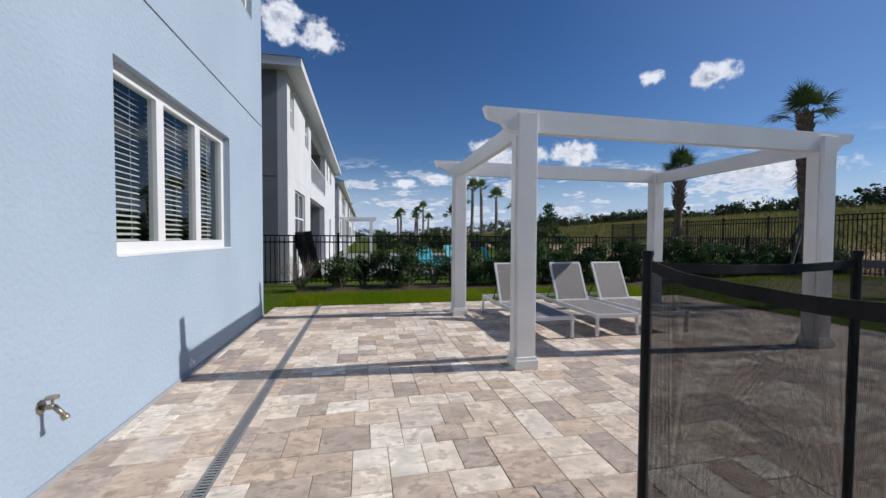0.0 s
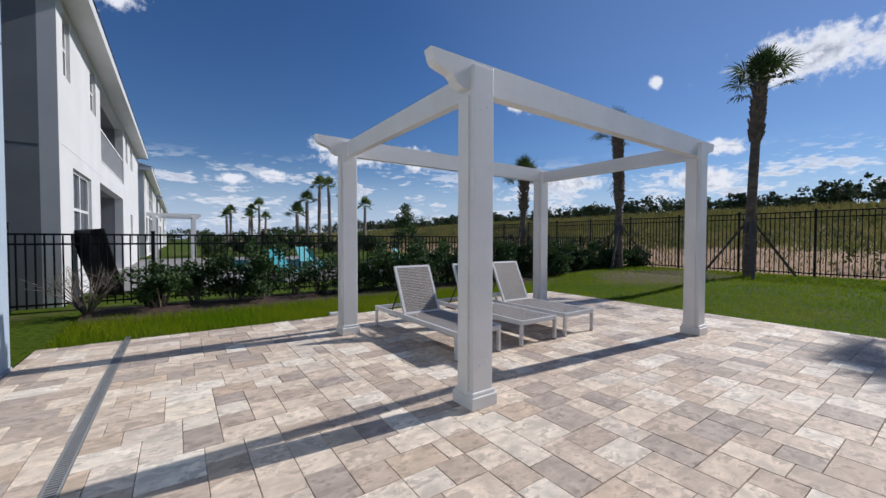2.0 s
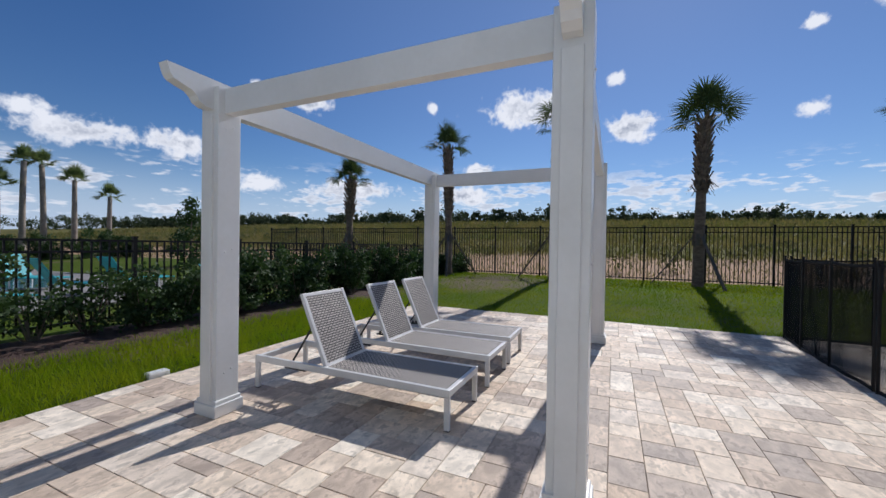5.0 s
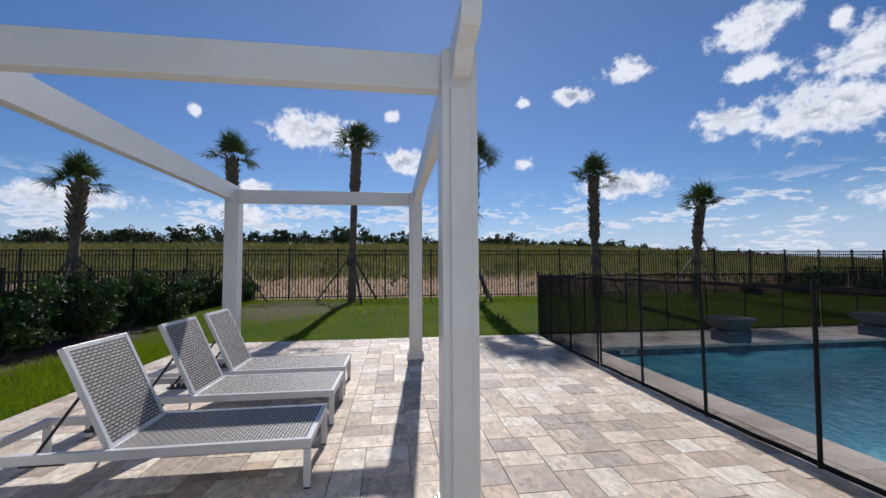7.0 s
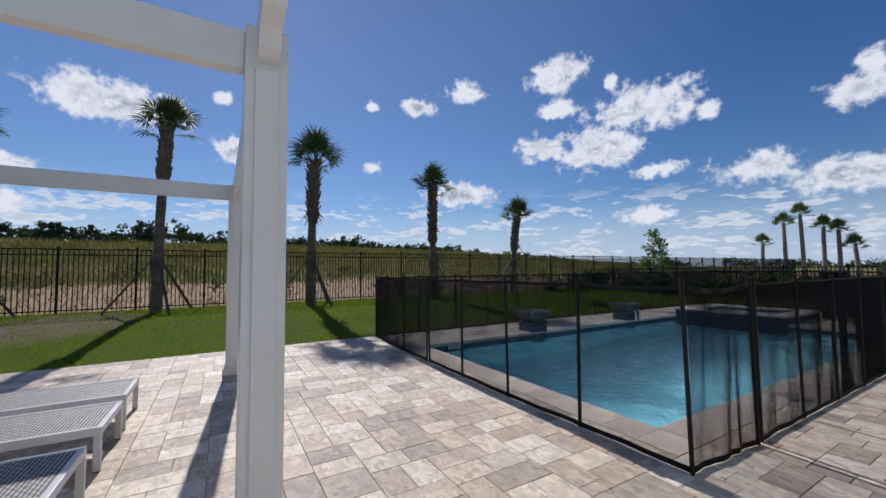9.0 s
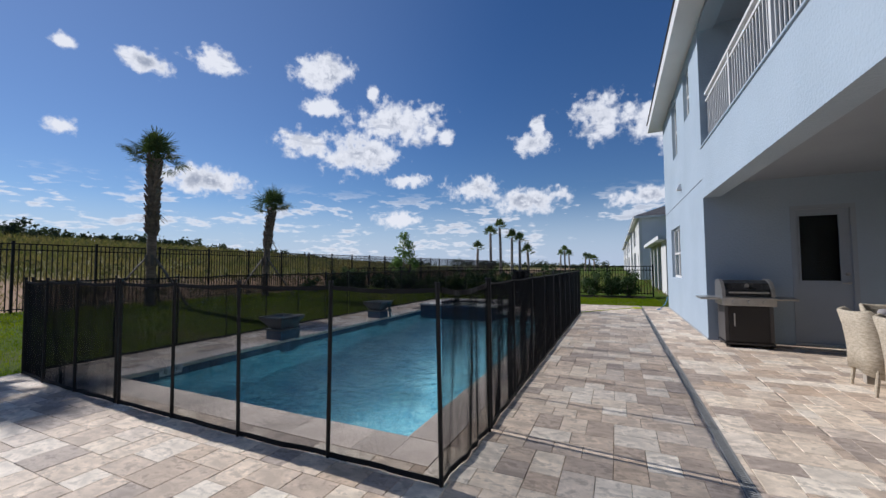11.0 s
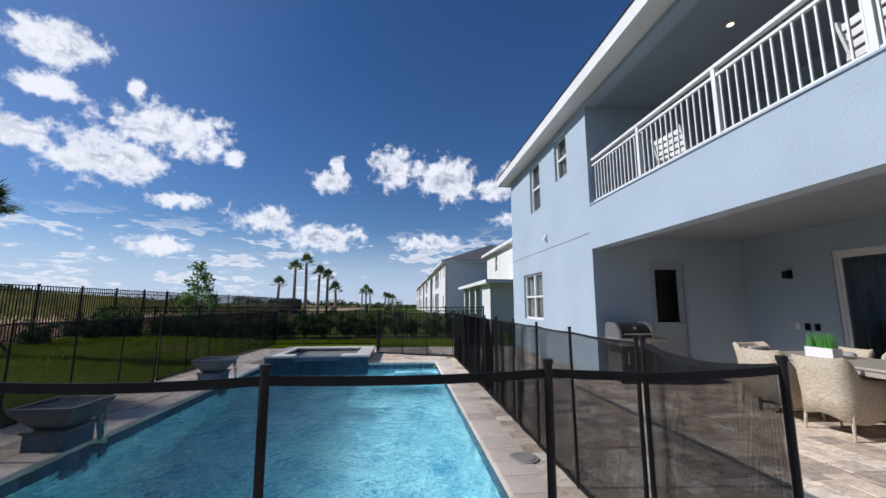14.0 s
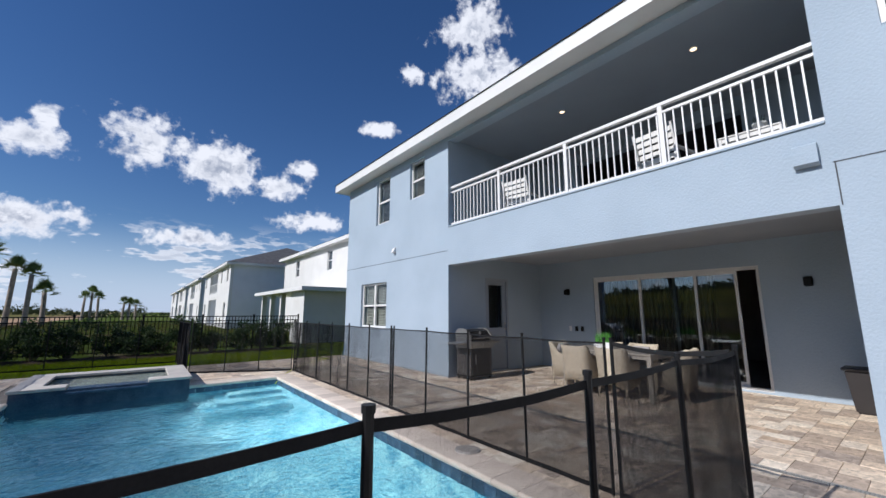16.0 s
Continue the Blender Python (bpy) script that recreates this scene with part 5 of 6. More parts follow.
bn = thing("rubbish_bin", (-2.80, 1.715, 0), "tall dark brown plastic rubbish bin with lid", "bin")
bn.scale = (0.9, 0.9, 0.97)
BIN = mat("dark_brown_plastic", (0.030, 0.026, 0.026), rough=0.5)
bm = bmesh.new()
lo_ = [bm.verts.new(v) for v in ((-0.15, -0.17, 0), (0.15, -0.17, 0), (0.15, 0.17, 0), (-0.15, 0.17, 0))]
hi_ = [bm.verts.new(v) for v in ((-0.205, -0.23, 0.61), (0.205, -0.23, 0.61), (0.205, 0.23, 0.61), (-0.205, 0.23, 0.61))]
bm.faces.new(lo_[::-1]), bm.faces.new(hi_)
for i in range(4):
    bm.faces.new((lo_[i], lo_[(i + 1) % 4], hi_[(i + 1) % 4], hi_[i]))
bmesh.ops.bevel(bm, geom=list(bm.edges), offset=0.025, segments=2, affect='EDGES')
part("body", bm, BIN, bn)
boxpart("lid", (-0.23, 0.23, -0.265, 0.255, 0.605, 0.645), BIN, bn, bevel=0.015)
boxpart("handle_bar", (-0.18, 0.18, 0.235, 0.265, 0.52, 0.555), BIN, bn, bevel=0.01)


# ---- black metal fences ----
def metal_fence(name, a, b, n, base, top, label, rails=(0.12, -0.12), pick=0.105, w=0.011, pw=0.028, single=range(0, 99)):
    """Posts, rails and close pickets between a and b."""
    a, b = Vector((*a, 0)), Vector((*b, 0))
    d = (b - a) / n
    ang = math.degrees(math.atan2(d.y, d.x))
    f = thing(name, (a.x, a.y, base), label, "metal fence", "black metal fences", rz=ang)
    H, L = top - base, d.length
    pm = mesh_of("post", (lambda q: (bx(q, -pw, pw, -pw, pw, 0, H + 0.04), bx(q, -pw - 0.006, pw + 0.006, -pw - 0.006, pw + 0.006, H + 0.04, H + 0.06), q)[2])(bmesh.new()), BLACK)
    k = int(L / pick)
    bm = bmesh.new()
    for i in range(1, k):
        bx(bm, i * L / k - w, i * L / k + w, -w, w, 0.06, H)
    pk = mesh_of("far_picketing", bm, BLACK)
    bm = bmesh.new()
    bx(bm, -w, w, -w, w, 0.06, H)
    one = mesh_of("picket", bm, BLACK)
    rm = mesh_of("rail", (lambda q: (bx(q, pw, L - pw, -0.015, 0.015, -0.016, 0.016), q)[1])(bmesh.new()), BLACK)
    for i in range(n + 1):
        part("post", pm, None, f).matrix_basis = Matrix.Translation((i * L, 0, 0))
        if i < n:
            if i in single:
                for j in range(1, k):
                    part("picket", one, None, f).matrix_basis = Matrix.Translation(((i + j / k) * L, 0, 0))
            else:
                tagged(part("far_picketing", pk, None, f), kind="stuff").matrix_basis = Matrix.Translation((i * L, 0, 0))
            for z in (0.12, H - 0.18, H - 0.016):
                part("rail", rm, None, f).matrix_basis = Matrix.Translation((i * L, 0, z))


metal_fence("metal_fence", (16.0, 20.6), (16.0, -45.2), 37, 0.13, 2.02, "tall black metal picket fence along the meadow", single=range(4, 22))
metal_fence("metal_fence", (-0.98, 10.8), (15.9, 10.8), 9, -0.02, 1.29, "low black metal picket fence behind the shrubs")
metal_fence("metal_fence", (-0.98, 10.84), (-0.98, 7.4), 2, -0.02, 1.4, "short black metal fence return beside the house")
metal_fence("metal_fence", (0.05, -14.6), (15.9, -14.6), 9, -0.02, 1.27, "low black metal picket fence behind the far hedge", single=range(0, 4))

# ---- palms ----
FROND = mat("palm_green", (0.045, 0.080, 0.018), (0.080, 0.110, 0.028), 2.0, 0.7, fine=0.2, trans=0.3)
FROND_DRY = mat("dry_palm_leaf", (0.20, 0.14, 0.07), (0.12, 0.085, 0.05), 4.0, 0.8)
BARK = mat("palm_bark", (0.25, 0.18, 0.125), (0.13, 0.093, 0.068), 5.0, 0.95, 0.015, 16, stretch=(1, 1, 2.5))
LUMBER = mat("weathered_brace", (0.15, 0.125, 0.10), (0.10, 0.085, 0.07), 3.0, 0.9, 0.002, 40, stretch=(1, 1, 0.2))


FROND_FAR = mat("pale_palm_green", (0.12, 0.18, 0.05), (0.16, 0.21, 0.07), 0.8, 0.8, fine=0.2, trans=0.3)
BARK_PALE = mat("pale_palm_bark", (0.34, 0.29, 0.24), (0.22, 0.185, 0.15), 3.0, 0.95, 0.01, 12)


def fan(bm, base, d, length, rg, droop, wide=0.021):
    """One costapalmate frond: an arching stalk, a pleated fan and long split tips that hang."""
    d = d.normalized()
    side = d.cross(Vector((0, 0, 1)))
    side = side.normalized() if side.length > 1e-3 else Vector((1, 0, 0))
    knee = base + d * length * 0.30
    bent = (d + Vector((0, 0, -0.28 * droop))).normalized()
    tip = knee + bent * length * 0.26
    up = side.cross(bent).normalized()
    for a, b, w in ((base, knee, 0.016), (knee, tip, 0.011)):
        for s in (-1, 1):
            bm.faces.new([bm.verts.new(v) for v in (a + side * w * s, a - up * w, b - up * w * 0.6, b + side * w * 0.7 * s)])
    n = 24
    twist = rg.uniform(-0.5, 0.5)
    lift_ = up * math.cos(twist) + side * math.sin(twist)
    across = bent.cross(lift_).normalized()
    for i in range(n):
        k = -1 + 2 * i / (n - 1)
        a = k * 1.95 + rg.uniform(-0.05, 0.05)
        L = length * 0.60 * (1 - 0.30 * abs(k)) * rg.uniform(0.85, 1.1)
        out = bent * math.cos(a) + across * math.sin(a) + lift_ * (0.22 * abs(k) + 0.08 * rg.uniform(-1, 1))
        out.normalize()
        wd = out.cross(lift_).normalized() * wide
        mid = tip + out * L * 0.5
        end = mid + (out + Vector((0, 0, -0.35 - 0.55 * droop * rg.uniform(0.6, 1.3)))).normalized() * L * 0.48
        v0, v1, v2, v3, v4 = [bm.verts.new(v) for v in (tip, mid + wd, mid - wd, end + wd * 0.15, end - wd * 0.15)]
        bm.faces.new((v0, v1, v2)), bm.faces.new((v2, v1, v3, v4))


def palm(x, y, top, seed, fronds=26, size=1.0, boots=1.0, fat=0.4, braces=True, far=False, lean=(0, 0), dry=6):
    rg = random.Random(seed)
    gz = rise(x, y)
    H = top - gz
    p = thing("palm_tree", (x, y, gz), "sabal palm with rough trunk and fan crown" + ("" if far else ", braced by timbers"), "palm tree", "distant palms" if far else "palms along the back fence")
    r0 = 0.20 if far else 0.125 if fat < 0.6 else 0.14
    seg, rings = (12, 14) if not far else (7, 5)
    bm = bmesh.new()
    rows = []

    def centre(t):
        return Vector((lean[0] * t * t, lean[1] * t * t, 0))
    for j in range(rings + 1):
        t = j / rings
        r = r0 * (1.1 - 0.25 * t + 0.12 * math.exp(-t * 18)) * (1 + 0.04 * rg.uniform(-1, 1))
        c = centre(t)
        rows.append([bm.verts.new(c + Vector((r * math.cos(6.283 * k / seg), r * math.sin(6.283 * k / seg), H * t * 0.985))) for k in range(seg)])
    for a, b in zip(rows, rows[1:]):
        for k in range(seg):
            bm.faces.new((a[k], a[(k + 1) % seg], b[(k + 1) % seg], b[k]))
    bm.faces.new(rows[-1])
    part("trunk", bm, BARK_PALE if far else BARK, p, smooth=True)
    if boots and not far:
        bm = bmesh.new()
        z, k = H * (1 - 0.52 * boots), 0
        while z < H - 0.1:
            t = z / H
            for m_ in range(5):
                a = 6.283 * (m_ / 5 + 0.31 * k) + rg.uniform(-0.15, 0.15)
                o = Vector((math.cos(a), math.sin(a), 0))
                s = Vector((-o.y, o.x, 0))
                b0 = centre(t) + o * r0 * 0.72 + Vector((0, 0, z))
                L = rg.uniform(0.2, 0.32)
                t1 = b0 + o * (0.16 + 0.10 * t) * fat * rg.uniform(0.7, 1.2) + Vector((0, 0, L))
                q = [b0 - s * 0.075, b0 + s * 0.075, t1 + s * 0.03, t1 - s * 0.03]
                th = o * 0.03 - Vector((0, 0, 0.01))
                vs = [bm.verts.new(v) for v in q] + [bm.verts.new(v + th) for v in q]
                for f in ((0, 1, 2, 3), (7, 6, 5, 4), (0, 4, 5, 1), (1, 5, 6, 2), (2, 6, 7, 3), (3, 7, 4, 0)):
                    bm.faces.new([vs[i] for i in f])
            z += 0.11
            k += 1
        tagged(part("boot_cover", bm, BARK, p, "rough crossed leaf bases"), kind="stuff")
    head = centre(1) + Vector((0, 0, H - 0.12))
    bm = bmesh.new()
    for i in range(fronds):
        a = i * 2.399 + rg.uniform(-0.3, 0.3)
        e = radians(90 - 78 * (i / fronds) ** 1.3 + rg.uniform(-9, 9))
        d = Vector((math.cos(a) * math.cos(e), math.sin(a) * math.cos(e), math.sin(e)))
        fan(bm, head + d * 0.05 - Vector((0, 0, 0.3 * i / fronds)), d, size * rg.uniform(0.85, 1.1), rg, 0.05 + 0.5 * (i / fronds), 0.036 if far else 0.019)
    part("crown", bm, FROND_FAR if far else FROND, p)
    if dry and not far:
        bm = bmesh.new()
        for i in range(dry * 3):
            a = rg.uniform(0, 6.283)
            e = radians(rg.uniform(-70, -30))
            d = Vector((math.cos(a) * math.cos(e), math.sin(a) * math.cos(e), math.sin(e)))
            s = Vector((-d.y, d.x, 0)).normalized() * 0.03
            b0 = centre(0.8) + Vector((0, 0, H * (0.60 + 0.06 * rg.random()))) + Vector((d.x, d.y, 0)).normalized() * r0 * 0.8
            e1 = b0 + d * rg.uniform(0.2, 0.5)
            bm.faces.new([bm.verts.new(v) for v in (b0 - s, b0 + s, e1 + s * 0.4, e1 - s * 0.4)])
        tagged(part("dry_leaves", bm, FROND_DRY, p, "brown hanging dead leaves"), kind="stuff")
    if braces and not far:
        bm = bmesh.new()
        for k in range(5):
            a = 6.283 * k / 5
            bx(bm, -0.04, 0.04, -0.02, 0.02, 1.25, 1.6, m=Matrix.Rotation(a, 4, 'Z') @ Matrix.Translation((0, r0 * 1.09, 0)))
        tagged(part("batten_collar", bm, LUMBER, p, "timber battens strapped round the trunk"), kind="stuff")
        for k in range(3):
            a = radians(80 + 120 * k)
            a0, a1 = Vector((math.cos(a) * r0 * 1.1, math.sin(a) * r0 * 1.1, 1.5)), Vector((math.cos(a) * 1.25, math.sin(a) * 1.25, 0.02))
            bm = bmesh.new()
            L = (a1 - a0).length
            bx(bm, -0.035, 0.035, -0.02, 0.02, 0, L, m=Matrix.Translation(a0) @ (a1 - a0).to_track_quat('Z', 'Y').to_matrix().to_4x4())
            part("brace", bm, LUMBER, p)
    return p


palm(14.7, 14.45, 4.2, 11, 24, 1.0, 0.8, 0.7, lean=(0, -0.1))
palm(14.7, 9.65, 5.1, 12, 18, 1.0, 1.0, 0.45, lean=(0.0, 0.1))
palm(14.7, 5.72, 5.75, 13, 26, 0.92, 0.6, 0.4, lean=(0.1, -0.15), dry=0)
palm(14.7, 1.45, 5.25, 14, 28, 1.12, 0.85, 0.65, lean=(0, -0.1), dry=14)
palm(14.7, -3.35, 4.8, 15, 24, 0.98, 1.0, 0.5, lean=(0, -0.02))
palm(14.7, -7.6, 3.85, 16, 20, 0.92, 0.9, 0.4, lean=(0, -0.35))
FAR_PALMS = ((12.1, 45, 4.0), (13.1, 45, 5.4), (14.4, 45, 7.3), (15.8, 45.5, 7.3), (17.5, 45, 6.3), (19.9, 45, 5.2), (7.7, 70, 4.8), (8.2, 70, 5.5), (10.8, 70, 4.8), (11.4, 71, 5.9), (12.3, 70, 6.7), (13.2, 70, 4.6),
             (20.3, -50, 4.0), (18.2, -50, 6.2), (16.7, -50, 7.0), (15.2, -50.5, 5.5), (13.9, -50, 5.0), (12.9, -51, 3.4), (13.5, -90, 4.0), (12.5, -90, 4.9), (11.6, -91, 4.0), (8.1, -92, 3.2), (7.2, -92, 3.0), (6.2, -94, 2.8))
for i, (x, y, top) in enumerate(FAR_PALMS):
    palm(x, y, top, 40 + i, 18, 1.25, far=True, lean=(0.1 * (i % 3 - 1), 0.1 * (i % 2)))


# ---- shrubs, small trees ----
LEAF = mat("shrub_leaf", (0.028, 0.062, 0.014), (0.055, 0.10, 0.022), 3.0, 0.7, fine=0.25, trans=0.3)
LEAF_PALE = mat("young_leaf", (0.16, 0.26, 0.06), (0.10, 0.19, 0.04), 3.0, 0.45, fine=0.25, trans=0.4)
TWIG = mat("grey_twig", (0.21, 0.17, 0.13), (0.14, 0.11, 0.09), 6.0, 0.9)
MULCH = mat("dark_mulch", (0.085, 0.044, 0.030), (0.034, 0.019, 0.015), 9.0, 0.95, 0.02, 40)


def leafy(bm, blobs, n, size, rg):
    """Leaves gathered in uneven clumps."""
    for i in range(n):
        c, r = blobs[rg.randrange(len(blobs))]
        v = Vector((rg.gauss(0, 1), rg.gauss(0, 1), rg.gauss(0, 1))).normalized() * (rg.random() ** 0.45)
        p = Vector(c) + Vector((v.x * r[0], v.y * r[1], v.z * r[2]))
        a = Vector((rg.gauss(0, 1), rg.gauss(0, 1), rg.gauss(0.3, 0.8))).normalized() * size * rg.uniform(0.7, 1.35)
        b = a.cross(Vector((rg.gauss(0, 1), rg.gauss(0, 1), rg.gauss(0, 1)))).normalized() * size * 0.42
        bm.faces.new([bm.verts.new(w) for w in (p, p + a * 0.5 + b, p + a, p + a * 0.5 - b)])


def shrub_meshes(seed, w, h, n, size):
    rg = random.Random(seed)
    blobs = [((rg.uniform(-w, w) * 0.7, rg.uniform(-w, w) * 0.45, rg.uniform(0.2, 0.85) * h), (rg.uniform(0.12, 0.26), rg.uniform(0.12, 0.24), rg.uniform(0.1, 0.2))) for _ in range(16)]
    bm = bmesh.new()
    leafy(bm, blobs, n, size, rg)
    leaves = mesh_of("leaves", bm, LEAF)
    bm = bmesh.new()
    for c, _ in blobs:
        rod(bm, (c[0] * 0.15, c[1] * 0.15, 0), c, 0.012, 0.004, seg=5)
    return leaves, mesh_of("stems", bm, TWIG)


KINDS = [shrub_meshes(60, 0.6, 1.0, 2300, 0.055), shrub_meshes(61, 0.62, 0.85, 2100, 0.055), shrub_meshes(62, 0.55, 1.15, 2300, 0.06), shrub_meshes(63, 0.5, 0.65, 800, 0.05)]


def shrub(x, y, kind, s, rz, label="dense green shrub in dark mulch before the fence", group="shrubs along the fences"):
    e = thing("shrub", (x, y, -0.03), label, "shrub", group, rz=rz)
    e.scale = (s, s, s)
    part("leaves", KINDS[kind][0], None, e)
    part("woody_base", KINDS[kind][1], None, e)


rg = random.Random(9)
for i in range(29):
    x = 1.0 + i * 0.56
    k = 3 if 2.2 < x < 4.9 and i % 3 else rg.choice((0, 1, 2))
    shrub(x + rg.uniform(-0.15, 0.15), 10.2 + rg.uniform(-0.35, 0.25), k, rg.uniform(1.0, 1.3), rg.uniform(0, 360))
for i in range(22):
    shrub(1.0 + i * 0.74 + rg.uniform(-0.2, 0.2), -13.9 + rg.uniform(-0.2, 0.2), rg.choice((0, 1, 2)), rg.uniform(0.95, 1.25), rg.uniform(0, 360), "dense green hedge shrub before the far fence")
for i in range(6):
    shrub(15.3 + rg.uniform(-0.2, 0.2), -10.6 - i * 2.1, rg.choice((0, 1, 2)), rg.uniform(0.9, 1.2), rg.uniform(0, 360), "round green shrub beside the tall fence")
for i in range(15):
    shrub(2.6 + i * 0.95 + rg.uniform(-0.3, 0.3), 33.0 + rg.uniform(-0.5, 0.5), rg.choice((0, 1, 2)), rg.uniform(1.5, 1.9), rg.uniform(0, 360), "tall dark hedge shrub beyond the neighbouring pool")
# bare shrub near the house corner
e = thing("bare_shrub", (0.1, 9.9, -0.03), "leafless grey twiggy shrub in dark mulch", "shrub")
bm = bmesh.new()
rg = random.Random(21)
for i in range(26):
    a, t = rg.uniform(0, 6.283), rg.uniform(0.3, 1.0)
    m0 = Vector((math.cos(a) * 0.25 * t, math.sin(a) * 0.2 * t, 0.25))
    m1 = Vector((math.cos(a) * 0.75 * t, math.sin(a) * 0.6 * t, rg.uniform(0.45, 0.85)))
    rod(bm, (0, 0, 0), m0, 0.011, 0.008, seg=5), rod(bm, m0, m1, 0.008, 0.003, seg=5)
    for k in range(4):
        q = m0.lerp(m1, rg.uniform(0.3, 0.9))
        rod(bm, q, q + Vector((rg.uniform(-0.2, 0.2), rg.uniform(-0.2, 0.2), rg.uniform(0.05, 0.25))), 0.004, 0.0015, seg=4)
part("bare_branching", bm, TWIG, e)


def small_tree(x, y, h, seed, mat_):
    rg = random.Random(seed)
    e = thing("small_tree", (x, y, rise(x, y)), "slender young tree with sparse light leaves", "tree", "young trees")
    bm = bmesh.new()
    rod(bm, (0, 0, 0), (0.05, 0.03, h * 0.8), 0.05, 0.02, seg=8)
    blobs = []
    for i in range(30):
        z = h * rg.uniform(0.2, 0.98)
        a, r = rg.uniform(0, 6.283), (1.05 - z / h) * h * 0.46 * rg.uniform(0.4, 1.0) + 0.06
        c = Vector((math.cos(a) * r, math.sin(a) * r, z))
        rod(bm, (0.03, 0.02, z - 0.3), c, 0.015, 0.005, seg=5)
        blobs.append((c, (0.36, 0.36, 0.3)))
    part("trunk", bm, TWIG, e)
    bm = bmesh.new()
    leafy(bm, blobs, 1900, 0.13, rg)
    part("crown", bm, mat_, e)


small_tree(15.0, -19.5, 3.5, 71, LEAF_PALE)
small_tree(12.6, 22.0, 3.0, 72, LEAF)

# mulch beds
for i, r in enumerate(((0.05, 15.0, 9.1, 10.75), (0.4, 15.6, -14.5, -13.1))):
    bm = bmesh.new()
    n = 60
    a = [bm.verts.new((r[0] + (r[1] - r[0]) * k / n, r[2] + 0.12 * noise.noise((k * 0.5, i, 0)), -0.03)) for k in range(n + 1)]
    b = [bm.verts.new((r[0] + (r[1] - r[0]) * k / n, (r[2] + r[3]) / 2, 0.045 + 0.03 * noise.noise((k * 0.7, i, 5)))) for k in range(n + 1)]
    c = [bm.verts.new((r[0] + (r[1] - r[0]) * k / n, r[3], -0.03)) for k in range(n + 1)]
    for k in range(n):
        bm.faces.new((a[k], a[k + 1], b[k + 1], b[k])), bm.faces.new((b[k], b[k + 1], c[k + 1], c[k]))
    solid("mulch_bed_%d" % (i + 1), bm, MULCH, "dark brown mulch bed under the shrubs", "mulch", "structure")

# small white lamp box at the lawn edge
s = thing("ground_light", (3.3, 7.74, -0.02), "small white rectangular light on the patio edge", "light")
boxpart("housing", (-0.09, 0.09, -0.045, 0.045, 0, 0.06), TRIM, s, bevel=0.008)
boxpart("cover", (-0.08, 0.08, -0.035, 0.035, 0.06, 0.066), TRIM, s)


# ---- grass ----
def blades(name, cells, mats, label, kind_name):
    """Triangular blades strewn over rectangles: (x0, x1, y0, y1, per square metre, height, width)."""
    rs = np.random.RandomState(7)
    vs, n0 = [], 0
    for x0, x1, y0, y1, den, h, w in cells:
        n = int((x1 - x0) * (y1 - y0) * den)
        x, y = rs.uniform(x0, x1, n), rs.uniform(y0, y1, n)
        z = np.array([rise(a, b) for a, b in zip(x, y)]) if x1 > 9 else np.full(n, -0.036)
        a, hh = rs.uniform(0, 6.283, n), h * rs.uniform(0.5, 1.25, n)
        worn = np.hypot((x - 13.3) * 0.42, (y - 7.4) * 0.6)
        hh = np.where((worn < 1.0) & (rs.uniform(0, 1, n) > worn * 0.45), hh * 0.12, hh)
        lx, ly = rs.normal(0, 0.4, n) * hh, rs.normal(0, 0.4, n) * hh
        dx, dy = np.cos(a) * w, np.sin(a) * w
        tri = np.stack([np.stack([x - dx, y - dy, z], 1), np.stack([x + dx, y + dy, z], 1), np.stack([x + lx, y + ly, z + hh], 1)], 1)
        vs.append(tri.reshape(-1, 3))
    v = np.concatenate(vs)
    n = len(v) // 3
    me = bpy.data.meshes.new(name)
    me.vertices.add(len(v)), me.loops.add(len(v)), me.polygons.add(n)
    me.vertices.foreach_set("co", v.ravel())
    me.loops.foreach_set("vertex_index", np.arange(len(v)))
    me.polygons.foreach_set("loop_start", np.arange(n) * 3)
    me.update(calc_edges=True)
    me.materials.append(mats)
    return tagged(new(name, me), label, kind_name, kind="stuff")


BLADE = mat("grass_blade", (0.135, 0.235, 0.004), (0.235, 0.285, 0.008), 0.9, 0.7, fine=0.3, bscale=12, trans=0.45)
BLADE.node_tree.nodes["Principled BSDF"].inputs["Specular IOR Level"].default_value = 0.04
MEADOW_BLADE = mat("meadow_grass", (0.095, 0.115, 0.022), (0.23, 0.185, 0.06), 0.3, 0.7, fine=0.3, bscale=3, trans=0.45)
blades("lawn_grass", [(0.05, 8.4, 7.7, 8.5, 1900, 0.12, 0.0035), (0.05, 8.4, 8.5, 9.3, 1400, 0.13, 0.004), (8.4, 11.5, -11, 9.5, 1000, 0.055, 0.004), (11.5, 16.3, -13, 9.5, 480, 0.06, 0.007),
                      (0.05, 8.4, -13.3, -10.05, 900, 0.07, 0.005), (8.3, 16, -13.3, -11, 300, 0.07, 0.008)], BLADE, "lush mown green lawn grass blades", "grass")
blades("meadow_grass", [(16.6, 17.4, -40, 40, 60, 0.16, 0.012), (17.4, 22, -40, 40, 26, 0.2, 0.016), (22, 32, -50, 60, 22, 0.4, 0.03), (32, 46, -60, 75, 12, 0.55, 0.05), (46, 72, -80, 95, 5, 0.8, 0.09), (-20, 15.8, -60, -15.5, 5, 0.2, 0.03), (14, 60, 70, 110, 3, 0.7, 0.1)], MEADOW_BLADE, "rough yellow-green meadow grass on the rise", "grass")

# ---- woods on the skyline and scattered scrub ----
FAR_LEAF = mat("far_leaf", (0.045, 0.065, 0.030), (0.075, 0.10, 0.04), 0.15, 0.8, fine=0.2, bscale=1.0, trans=0.25)

